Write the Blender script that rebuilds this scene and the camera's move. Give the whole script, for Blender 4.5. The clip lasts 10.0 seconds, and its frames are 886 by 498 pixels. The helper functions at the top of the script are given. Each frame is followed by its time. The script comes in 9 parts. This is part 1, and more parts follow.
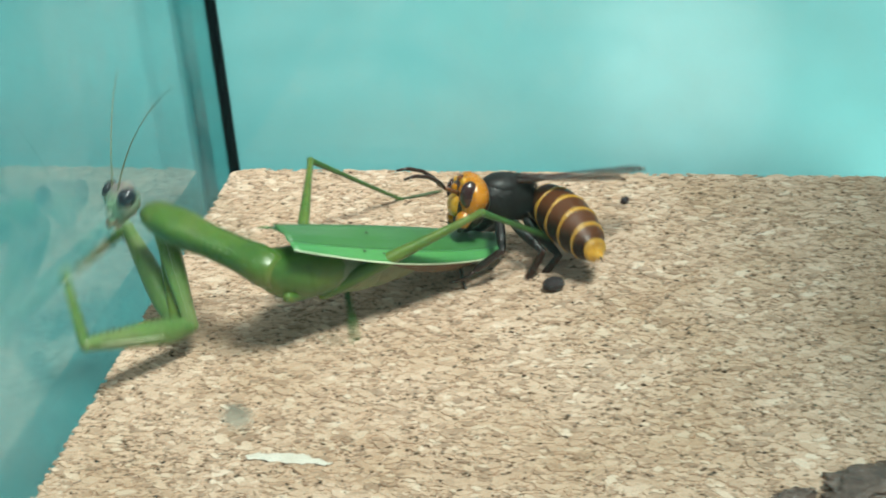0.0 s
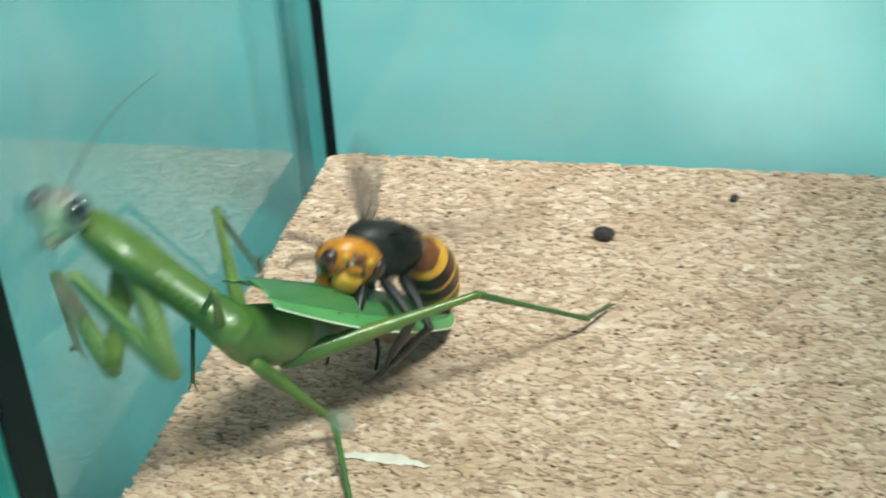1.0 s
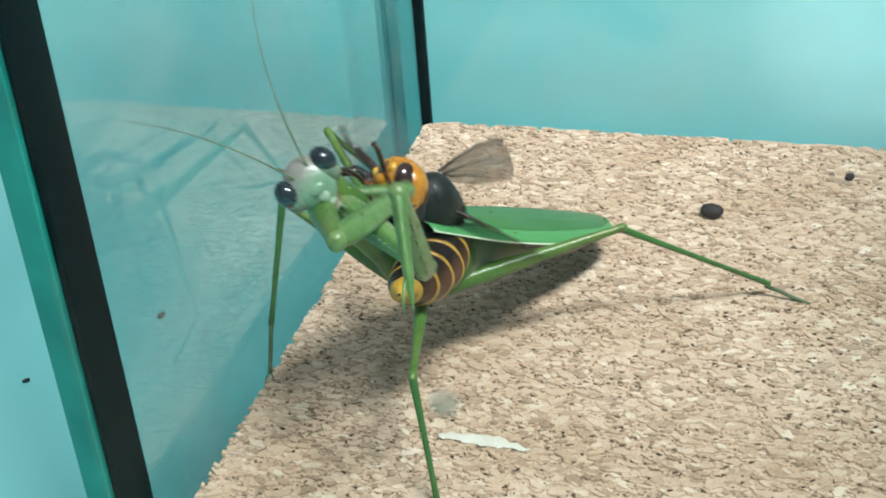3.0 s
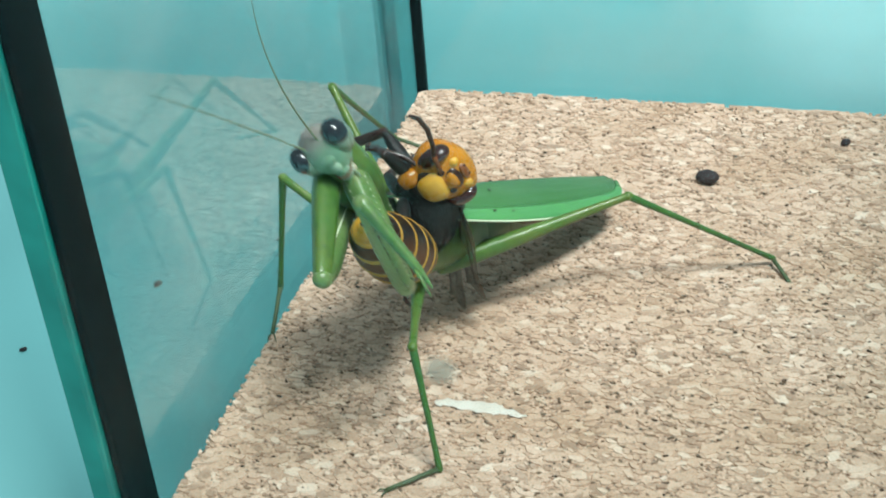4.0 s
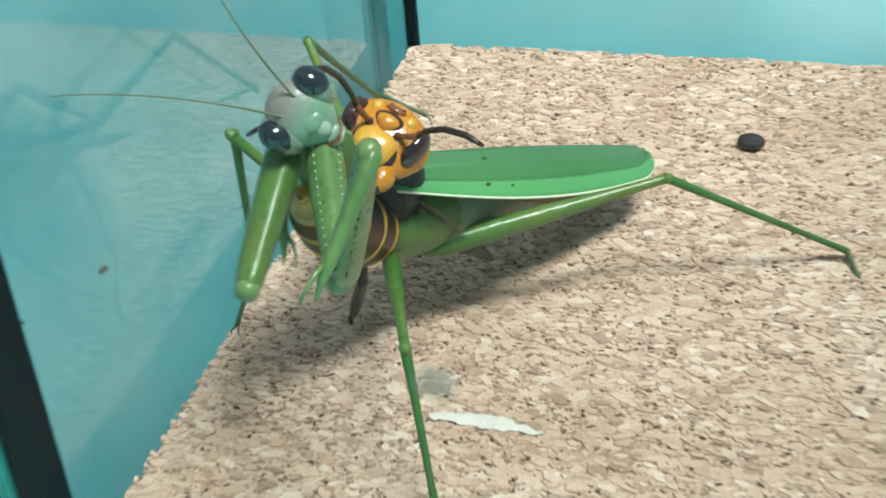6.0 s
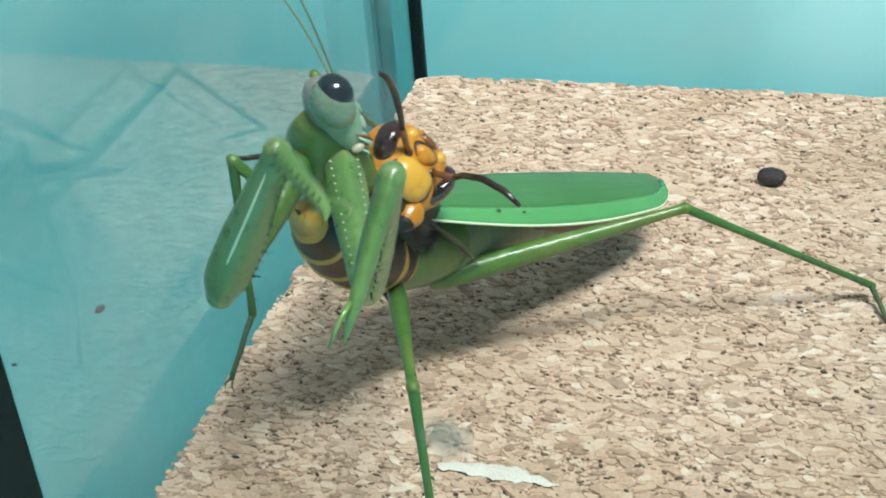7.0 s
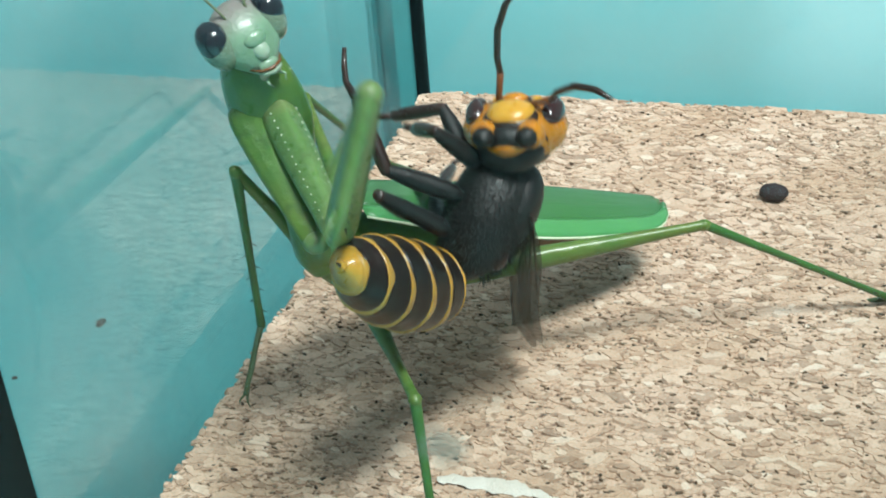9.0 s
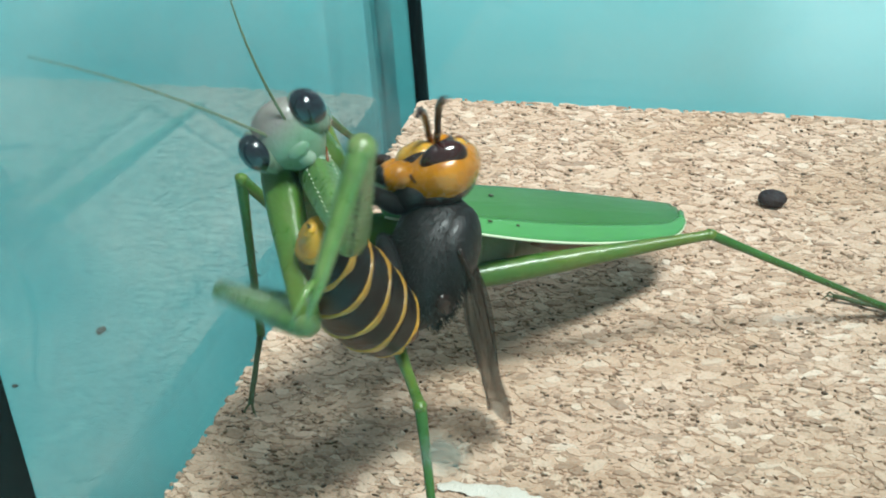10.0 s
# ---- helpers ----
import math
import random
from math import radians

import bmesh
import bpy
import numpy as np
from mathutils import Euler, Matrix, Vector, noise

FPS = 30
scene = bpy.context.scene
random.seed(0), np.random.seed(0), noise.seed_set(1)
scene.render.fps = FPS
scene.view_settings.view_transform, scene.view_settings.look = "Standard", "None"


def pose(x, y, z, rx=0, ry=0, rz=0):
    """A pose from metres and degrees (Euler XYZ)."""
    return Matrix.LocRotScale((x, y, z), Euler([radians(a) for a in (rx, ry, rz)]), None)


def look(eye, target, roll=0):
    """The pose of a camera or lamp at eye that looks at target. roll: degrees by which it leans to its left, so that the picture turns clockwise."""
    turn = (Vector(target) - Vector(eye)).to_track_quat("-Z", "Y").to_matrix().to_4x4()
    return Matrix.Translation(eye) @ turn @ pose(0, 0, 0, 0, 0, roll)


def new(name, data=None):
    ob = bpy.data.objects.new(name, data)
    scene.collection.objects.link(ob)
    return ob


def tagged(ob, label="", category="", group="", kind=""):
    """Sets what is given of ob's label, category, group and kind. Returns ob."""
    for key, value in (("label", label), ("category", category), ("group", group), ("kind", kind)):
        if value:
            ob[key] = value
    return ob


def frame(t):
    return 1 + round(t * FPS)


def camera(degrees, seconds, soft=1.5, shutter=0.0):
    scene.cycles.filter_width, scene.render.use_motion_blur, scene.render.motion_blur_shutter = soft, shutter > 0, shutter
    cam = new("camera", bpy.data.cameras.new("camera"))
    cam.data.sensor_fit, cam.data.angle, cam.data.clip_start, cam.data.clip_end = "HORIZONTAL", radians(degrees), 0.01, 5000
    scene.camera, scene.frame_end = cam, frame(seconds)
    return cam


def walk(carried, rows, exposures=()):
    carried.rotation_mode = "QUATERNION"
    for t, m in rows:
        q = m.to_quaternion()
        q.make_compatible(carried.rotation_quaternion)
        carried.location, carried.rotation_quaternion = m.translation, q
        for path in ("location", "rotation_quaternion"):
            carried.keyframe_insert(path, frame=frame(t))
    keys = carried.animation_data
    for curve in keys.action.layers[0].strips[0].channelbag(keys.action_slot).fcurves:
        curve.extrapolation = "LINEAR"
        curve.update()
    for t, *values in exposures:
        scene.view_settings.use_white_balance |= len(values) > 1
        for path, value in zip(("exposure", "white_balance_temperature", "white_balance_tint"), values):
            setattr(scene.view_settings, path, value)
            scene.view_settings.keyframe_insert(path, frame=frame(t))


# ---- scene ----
cam = camera(36.0, 10.0, soft=1.8, shutter=0.8)
PATH = [
    (0, (0.07814, -0.22201, 0.11079), (0.04766, -0.05052, 0.01248), -3.77),
    (0.5, (0.07599, -0.21955, 0.11090), (0.04040, -0.04990, 0.01115), -3.86),
    (1, (0.07293, -0.21616, 0.11083), (0.03173, -0.04852, 0.00983), -3.85),
    (1.5, (0.06816, -0.21279, 0.10988), (0.02130, -0.04751, 0.00747), -3.68),
    (2, (0.06757, -0.21119, 0.10808), (0.01705, -0.04747, 0.00490), -4.05),
    (3.5, (0.06823, -0.21044, 0.10735), (0.01636, -0.04849, 0.00208), -4.60),
    (4, (0.06823, -0.21044, 0.10735), (0.01717, -0.04999, -0.00058), -4.71),
    (4.5, (0.06823, -0.21044, 0.10735), (0.01775, -0.05111, -0.00250), -4.63),
    (5, (0.06823, -0.21044, 0.10735), (0.01803, -0.05147, -0.00315), -4.65),
    (5.2, (0.06823, -0.21044, 0.10735), (0.01805, -0.05144, -0.00311), -4.59),
    (6.3, (0.05772, -0.17903, 0.08478), (0.00794, -0.01862, -0.02380), -4.56),
    (6.5, (0.05783, -0.17923, 0.08506), (0.00750, -0.01808, -0.02218), -4.57),
    (7, (0.05757, -0.17910, 0.08597), (0.00655, -0.01714, -0.01970), -4.74),
    (7.5, (0.05752, -0.17895, 0.08557), (0.00629, -0.01652, -0.01927), -4.65),
    (8, (0.05781, -0.17940, 0.08530), (0.00630, -0.01666, -0.01893), -4.55),
    (8.5, (0.05766, -0.17880, 0.08492), (0.00601, -0.01583, -0.01886), -4.62),
    (9, (0.05795, -0.17923, 0.08504), (0.00604, -0.01579, -0.01788), -4.56),
    (9.5, (0.05805, -0.17973, 0.08561), (0.00609, -0.01581, -0.01652), -4.75),
    (10, (0.05799, -0.17939, 0.08547), (0.00614, -0.01556, -0.01687), -4.70),
]
walk(cam, [(t, look(eye, target, roll)) for t, eye, target, roll in PATH],
     exposures=[(0, -0.50, 6850, 6), (2.1, -0.49, 6720, 6), (3.4, -0.47, 6380, 10), (10, -0.45, 6350, 10)])

# ---- light ----
world = bpy.data.worlds.new("room")
scene.world = world
world.use_nodes = True
wn = world.node_tree.nodes
wn["Background"].inputs[0].default_value = (0.86, 0.95, 1.0, 1)
wn["Background"].inputs[1].default_value = 0.38


def area_lamp(name, eye, target, size, power, tint, long=0.0):
    data = bpy.data.lights.new(name, "AREA")
    data.shape, data.size, data.energy, data.color = "DISK", size, power, tint
    if long:
        data.shape, data.size, data.size_y = "RECTANGLE", long, size
    lamp = new(name, data)
    lamp.matrix_world = look(eye, target)
    return lamp


# a long tube across the room, over the front of the tank
area_lamp("ceiling_tube", (0.26, -0.23, 0.62), (0.03, -0.07, 0), 0.10, 9.3, (0.895, 0.94, 0.905), 0.25)
# a pale window far across the table: it glints on the table top behind the tank
area_lamp("window_light", (0.096, 0.92, 0.33), (0.083, 0.086, -0.016), 0.17, 0.20, (0.95, 1.0, 1.0))


# ---- materials ----
def material(name, rough=0.5, metal=0.0):
    m = bpy.data.materials.new(name)
    m.use_nodes = True
    bsdf = m.node_tree.nodes["Principled BSDF"]
    bsdf.inputs["Roughness"].default_value = rough
    bsdf.inputs["Metallic"].default_value = metal
    return m, m.node_tree, bsdf


def node(tree, kind, **values):
    n = tree.nodes.new(kind)
    for key, value in values.items():
        n.inputs[key.replace("_", " ")].default_value = value
    return n


def ramp(tree, source, *stops):
    n = tree.nodes.new("ShaderNodeValToRGB")
    while len(n.color_ramp.elements) < len(stops):
        n.color_ramp.elements.new(0.5)
    for e, (at, c) in zip(n.color_ramp.elements, stops):
        e.position, e.color = at, (*c, 1)
    tree.links.new(source, n.inputs[0])
    return n.outputs[0]


def noise_of(tree, scale, detail=3.0, rough=0.55, vector=None):
    n = node(tree, "ShaderNodeTexNoise", Scale=scale, Detail=detail, Roughness=rough)
    if vector is None:
        vector = tree.nodes.new("ShaderNodeTexCoord").outputs["Object"]
    tree.links.new(vector, n.inputs["Vector"])
    return n.outputs["Fac"]


def mix(tree, fac, a, b, kind="MIX"):
    n = tree.nodes.new("ShaderNodeMix")
    n.data_type, n.blend_type = "RGBA", kind
    for socket, value in ((n.inputs[0], fac), (n.inputs[6], a), (n.inputs[7], b)):
        if isinstance(value, (int, float)):
            socket.default_value = value
        elif isinstance(value, tuple):
            socket.default_value = (*value, 1)
        else:
            tree.links.new(value, socket)
    return n.outputs[2]


def bump(tree, bsdf, height, strength, distance):
    n = node(tree, "ShaderNodeBump", Strength=strength, Distance=distance)
    tree.links.new(height, n.inputs["Height"])
    tree.links.new(n.outputs[0], bsdf.inputs["Normal"])


def chitin(name, low, high, rough=0.35, scale=900.0, relief=0.00006, coat=0.0, sheen_through=0.0, speck=None, tint=None, crown=None, grain=None):
    """Insect cuticle: tones broken up at three scales, pitted relief, uneven gloss."""
    m, tree, bsdf = material(name, rough)
    place = tree.nodes.new("ShaderNodeTexCoord").outputs["Object"]
    if grain:
        stretch = tree.nodes.new("ShaderNodeMapping")
        stretch.inputs["Scale"].default_value = grain
        tree.links.new(place, stretch.inputs["Vector"])
        along = stretch.outputs[0]
    else:
        along = place
    broad = noise_of(tree, scale * 0.25, 2.0, 0.5, place)
    fine = noise_of(tree, scale * 2.2, 4.0, 0.65, along)
    c = ramp(tree, broad, (0.3, low), (0.7, high))
    c = mix(tree, 0.4, c, ramp(tree, fine, (0.3, low), (0.75, high)))
    if tint:
        c = mix(tree, ramp(tree, noise_of(tree, scale * 0.16, 3.0, 0.6, place), (0.44, (0, 0, 0)), (0.68, (0.75, 0.75, 0.75))), c, tint)
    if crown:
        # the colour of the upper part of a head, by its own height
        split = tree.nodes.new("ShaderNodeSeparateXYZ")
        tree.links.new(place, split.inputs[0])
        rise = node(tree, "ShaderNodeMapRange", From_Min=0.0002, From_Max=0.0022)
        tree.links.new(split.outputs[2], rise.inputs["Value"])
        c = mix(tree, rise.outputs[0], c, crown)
    if speck:
        c = mix(tree, ramp(tree, noise_of(tree, scale * 1.3, 2.0, 0.5, place), (0.58, (0, 0, 0)), (0.70, (0.45, 0.45, 0.45))), c, speck)
    tree.links.new(c, bsdf.inputs["Base Color"])
    tree.links.new(ramp(tree, fine, (0.3, (rough * 0.75,) * 3), (0.7, (min(1.0, rough * 1.35),) * 3)), bsdf.inputs["Roughness"])
    bump(tree, bsdf, fine, 0.75, relief * 1.6)
    bsdf.inputs["Coat Weight"].default_value = coat
    bsdf.inputs["Coat Roughness"].default_value = 0.15
    if sheen_through:
        bsdf.inputs["Subsurface Weight"].default_value = sheen_through
        bsdf.inputs["Subsurface Radius"].default_value = (0.3, 1.0, 0.25)
        bsdf.inputs["Subsurface Scale"].default_value = 0.0012
    return m


def cork_material(name, per_island):
    m, tree, bsdf = material(name, 0.85)
    if per_island:
        r = tree.nodes.new("ShaderNodeNewGeometry").outputs["Random Per Island"]
    else:
        r = tree.nodes.new("ShaderNodeObjectInfo").outputs["Random"]
    c = ramp(tree, r, (0.0, (0.22, 0.130, 0.085)), (0.13, (0.42, 0.275, 0.195)), (0.30, (0.60, 0.415, 0.305)),
             (0.6, (0.70, 0.505, 0.385)), (0.86, (0.79, 0.605, 0.48)), (1.0, (0.95, 0.83, 0.71)))
    pos = tree.nodes.new("ShaderNodeNewGeometry").outputs["Position"]
    grain = noise_of(tree, 2600, 4.0, 0.7, pos)
    c = mix(tree, 0.45, c, ramp(tree, grain, (0.3, (0.38, 0.25, 0.175)), (0.46, (0.64, 0.465, 0.345)), (0.7, (0.83, 0.66, 0.53))))
    broad = noise_of(tree, 55, 3.0, 0.6, pos)
    c = mix(tree, 1.0, c, ramp(tree, broad, (0.32, (0.82, 0.77, 0.70)), (0.62, (1.0, 1.0, 1.0))), "MULTIPLY")
    tree.links.new(c, bsdf.inputs["Base Color"])
    bump(tree, bsdf, grain, 0.7, 0.00022)
    return m


CORK = cork_material("cork_granules", True)
CORK_PIECE = cork_material("cork_granule_single", False)


def cork_base():
    m, tree, bsdf = material("cork_binder", 0.9)
    pos = tree.nodes.new("ShaderNodeNewGeometry").outputs["Position"]
    c = ramp(tree, noise_of(tree, 1500, 4.0, 0.7, pos), (0.36, (0.11, 0.062, 0.042)), (0.45, (0.42, 0.285, 0.20)), (0.56, (0.65, 0.465, 0.345)))
    tree.links.new(c, bsdf.inputs["Base Color"])
    bump(tree, bsdf, noise_of(tree, 1800, 3.0, 0.6, pos), 0.8, 0.0004)
    return m


CORK_BASE = cork_base()


def glass_material(name, tint, haze, straight):
    """Clear tank glass with a film of dust and dried smears."""
    m = bpy.data.materials.new(name)
    m.use_nodes = True
    tree = m.node_tree
    tree.nodes.clear()
    out = tree.nodes.new("ShaderNodeOutputMaterial")
    clear = node(tree, "ShaderNodeBsdfTransparent", Color=(*tint, 1))
    gloss = node(tree, "ShaderNodeBsdfGlossy", Color=(1, 1, 1, 1), Roughness=0.03)
    dust = node(tree, "ShaderNodeBsdfDiffuse", Color=(0.72, 0.76, 0.74, 1))
    facing = node(tree, "ShaderNodeLayerWeight", Blend=0.5)
    fifth = tree.nodes.new("ShaderNodeMath")
    fifth.operation = "POWER"
    tree.links.new(facing.outputs["Facing"], fifth.inputs[0])
    fifth.inputs[1].default_value = 4.2
    fres = tree.nodes.new("ShaderNodeMath")
    fres.operation = "MULTIPLY_ADD"
    tree.links.new(fifth.outputs[0], fres.inputs[0])
    fres.inputs[1].default_value, fres.inputs[2].default_value = 0.94 * min(1.0, straight / 0.03), straight
    a = tree.nodes.new("ShaderNodeMixShader")
    tree.links.new(fres.outputs[0], a.inputs[0])
    tree.links.new(clear.outputs[0], a.inputs[1])
    tree.links.new(gloss.outputs[0], a.inputs[2])
    b = tree.nodes.new("ShaderNodeMixShader")
    pos = tree.nodes.new("ShaderNodeNewGeometry").outputs["Position"]
    smear = ramp(tree, noise_of(tree, 38, 4.0, 0.6, pos), (0.42, (0, 0, 0)), (0.72, (haze, haze, haze)))
    tree.links.new(smear, b.inputs[0])
    tree.links.new(a.outputs[0], b.inputs[1])
    tree.links.new(dust.outputs[0], b.inputs[2])
    tree.links.new(b.outputs[0], out.inputs[0])
    return m


GLASS = glass_material("tank_glass", (0.92, 0.985, 0.99), 0.10, 0.04)
GLASS_SIDE = glass_material("side_glass", (0.77, 0.885, 0.89), 0.17, 0.05)
GLASS_RIM = glass_material("glass_rim", (0.62, 0.80, 0.80), 0.06, 0.03)
GLASS_FRONT = glass_material("front_glass", (0.97, 0.99, 0.985), 0.0, 0.006)


def edge_glass():
    m, tree, bsdf = material("green_glass_edge", 0.12)
    c = ramp(tree, noise_of(tree, 70, 3.0), (0.35, (0.004, 0.16, 0.135)), (0.65, (0.015, 0.30, 0.25)))
    tree.links.new(c, bsdf.inputs["Base Color"])
    return m


EDGE = edge_glass()
SILICONE, stree, sb = material("black_silicone", 0.5)
stree.links.new(ramp(stree, noise_of(stree, 300), (0.3, (0.001, 0.002, 0.003)), (0.7, (0.002, 0.006, 0.008))), sb.inputs["Base Color"])
sb.inputs["Specular IOR Level"].default_value = 0.06
bump(stree, sb, noise_of(stree, 160), 0.4, 0.0006)


def turquoise(name, low, high, scale):
    m, tree, bsdf = material(name, 0.6)
    broad = noise_of(tree, scale, 2.0, 0.5)
    c = ramp(tree, broad, (0.3, low), (0.7, high))
    tree.links.new(c, bsdf.inputs["Base Color"])
    bump(tree, bsdf, noise_of(tree, scale * 3, 2.0), 0.05, 0.002)
    return m, tree, bsdf


# ---- mesh helpers ----
def mesh_object(name, bm, mat, parent=None, label="", smooth=True):
    me = bpy.data.meshes.new(name)
    bm.normal_update()
    bm.to_mesh(me)
    bm.free()
    if smooth:
        me.polygons.foreach_set("use_smooth", [True] * len(me.polygons))
    me.materials.append(mat)
    ob = new(name, me)
    if parent is not None:
        ob.parent = parent
    if label:
        tagged(ob, label)
    return ob


def part(name, bm, mat, parent, label="", smooth=True):
    return mesh_object(name, bm, mat, parent, label, smooth)


def box(lo, hi, bevel=0.0, segments=2):
    bm = bmesh.new()
    bmesh.ops.create_cube(bm, size=1)
    for v in bm.verts:
        v.co = Vector([(lo[i] + hi[i]) / 2 + v.co[i] * (hi[i] - lo[i]) for i in range(3)])
    if bevel:
        bmesh.ops.bevel(bm, geom=bm.edges[:], offset=bevel, segments=segments, affect="EDGES", profile=0.5)
    return bm


# ---- the tank ----
BOARD_X, BOARD_Y, BOARD_H = 0.1235, 0.1100, 0.012
TOP = 0.16
FLOOR_Z = -BOARD_H - 0.004

# the turquoise table that shows all round through the glass
TABLE, tt2, tb2 = turquoise("turquoise_table", (0.225, 0.625, 0.635), (0.31, 0.745, 0.76), 11.0)
tb2.inputs["Roughness"].default_value = 0.2
tagged(mesh_object("ground", box((-1.6, -1.2, FLOOR_Z - 0.03), (1.6, 2.2, FLOOR_Z - 0.0005)), TABLE, smooth=False),
       "smooth turquoise table top under the tank", "table", kind="structure")

tank = tagged(new("glass_tank"), "small clear glass tank with black silicone seams", "tank")
part("left_pane", box((-0.0068, -0.1042, FLOOR_Z), (-0.0036, -0.0008, TOP)), GLASS_SIDE, tank, "dusty clear glass pane", False)
part("pane_edge", box((-0.0068, -0.0006, FLOOR_Z), (-0.0013, 0.0012, TOP)), GLASS_RIM, tank, "greyish ground edge of the pane", False)
part("back_pane", box((-0.0068, 0.0014, FLOOR_Z), (BOARD_X + 0.006, 0.0047, TOP)), GLASS, tank, "clear glass pane", False)
part("right_pane", box((BOARD_X + 0.0016, -0.1107, FLOOR_Z), (BOARD_X + 0.005, 0.0012, TOP)), GLASS, tank, "clear glass pane", False)
part("front_pane", box((-0.0033, -0.1138, FLOOR_Z), (BOARD_X + 0.005, -0.1108, TOP)), GLASS_FRONT, tank, "clear glass pane", False)
part("bottom_pane", box((-0.0035, -0.1107, FLOOR_Z + 0.0002), (BOARD_X + 0.0014, 0.0012, FLOOR_Z + 0.0032)), EDGE, tank, "green glass floor", False)
part("seam", box((-0.0011, -0.0006, FLOOR_Z + 0.004), (0.0007, 0.0013, TOP), 0.0004), SILICONE, tank, "black silicone bead")
part("seam", box((BOARD_X + 0.0002, -0.0002, FLOOR_Z + 0.004), (BOARD_X + 0.0015, 0.0012, TOP), 0.0004), SILICONE, tank, "black silicone bead")
part("seam", box((-0.0044, -0.1106, FLOOR_Z + 0.004), (-0.0034, -0.1045, TOP), 0.0003), SILICONE, tank, "thick black silicone bead")
part("pane_edge", box((-0.0076, -0.1112, FLOOR_Z), (-0.0045, -0.1082, TOP), 0.0002), EDGE, tank, "green polished glass edge", False)


BARK, bt, bb = material("bark_fleck", 0.85)
bt.links.new(ramp(bt, bt.nodes.new("ShaderNodeNewGeometry").outputs["Random Per Island"], (0.0, (0.055, 0.038, 0.026)), (0.2, (0.16, 0.11, 0.072)), (0.55, (0.30, 0.21, 0.14)), (1.0, (0.44, 0.32, 0.22))), bb.inputs["Base Color"])


# ---- cork board: granules are real low relief on a darker binder ----
def cork_board():
    board = tagged(new("cork_board"), "pale beige pressed cork board filling the tank floor", "board")
    bm = box((0.0, -BOARD_Y, -BOARD_H), (BOARD_X, 0.0, -0.00012), 0.0007, 3)
    for v in bm.verts:
        n = noise.noise(v.co * 300) * 0.0003
        v.co.x += n
    part("slab", bm, CORK_BASE, board, "", False)

    rng = random.Random(4)
    pitch = 0.00086
    single, verts, faces = [], [], []
    rows = int(BOARD_Y / (pitch * 0.8)) + 1
    cols = int(BOARD_X / pitch) + 1
    for j in range(rows):
        for i in range(cols):
            if rng.random() < 0.22:
                continue
            x = (i + 0.5 * (j % 2) + rng.uniform(-0.36, 0.36)) * pitch
            y = -(j + rng.uniform(-0.36, 0.36)) * pitch * 0.8
            near_corner = (0.0022 - x) + (y + 0.0022) > 0.0022 and x < 0.0022 and y > -0.0022
            if near_corner or not (-0.0003 < x < BOARD_X) or not (-BOARD_Y < y < 0.0002):
                continue
            size = rng.choice((0.2, 0.3, 0.4, 0.5, 0.6, 0.7, 0.85, 1.15)) * pitch * rng.uniform(0.85, 1.15)
            turn, longer = rng.gauss(0.0, 0.38), rng.uniform(1.1, 2.2)
            count = rng.choice((5, 6, 6, 7))
            top = rng.uniform(-0.00004, 0.00016)
            lean = (rng.uniform(-0.12, 0.12), rng.uniform(-0.12, 0.12))
            outer, inner = [], []
            for k in range(count):
                a = math.tau * (k + rng.uniform(-0.25, 0.25)) / count
                r = size * rng.uniform(0.75, 1.15)
                u, v = r * math.cos(a) * longer, r * math.sin(a) * 0.85
                px, py = u * math.cos(turn) - v * math.sin(turn), u * math.sin(turn) + v * math.cos(turn)
                outer.append((max(x + px, -0.00015), min(y + py, 0.00015), -0.00022))
                inner.append((max(x + px * 0.82, -0.0001), min(y + py * 0.82, 0.0001), top + lean[0] * px + lean[1] * py))
            base = len(verts)
            shape = [tuple(range(count, 2 * count))] + [(k, (k + 1) % count, count + (k + 1) % count, count + k) for k in range(count)]
            if len(single) < 300 and 0.034 < x < 0.054 and -0.104 < y < -0.088:
                single.append((outer + inner, shape))
                continue
            verts += outer + inner
            faces += [tuple(base + k for k in f) for f in shape]
    # short dark slivers of bark between the granules
    sv, sf = [], []
    for k in range(7500):
        x, y = rng.uniform(0.0004, BOARD_X), -rng.uniform(0.0004, BOARD_Y)
        long, thin, a = rng.uniform(0.00012, 0.00045), rng.uniform(0.00007, 0.00016), rng.gauss(0.0, 0.45)
        if x + y * -1 < 0.0024:
            continue
        u, v = Vector((math.cos(a), math.sin(a), 0)) * long, Vector((-math.sin(a), math.cos(a), 0)) * thin
        c, z = Vector((x, y, 0)), rng.uniform(0.00006, 0.00019)
        base = len(sv)
        ring = (c - u, c - u * 0.3 - v, c + u * 0.7 - v * 0.7, c + u, c + u * 0.2 + v, c - u * 0.6 + v * 0.8)
        sv += [(p.x, p.y, -0.0001) for p in ring] + [(c.x + (p.x - c.x) * 0.8, c.y + (p.y - c.y) * 0.8, z) for p in ring]
        sf += [tuple(base + 6 + q for q in range(6))] + [(base + q, base + (q + 1) % 6, base + 6 + (q + 1) % 6, base + 6 + q) for q in range(6)]
    me = bpy.data.meshes.new("bark_flecks")
    me.from_pydata(sv, [], sf)
    me.materials.append(BARK)
    flecks = new("bark_flecks", me)
    flecks.parent = board
    tagged(flecks, "dark brown bark flecks in the cork", kind="stuff")
    me = bpy.data.meshes.new("granules")
    me.from_pydata(verts, [], faces)
    me.materials.append(CORK)
    rest = new("granules", me)
    rest.parent = board
    tagged(rest, kind="stuff")
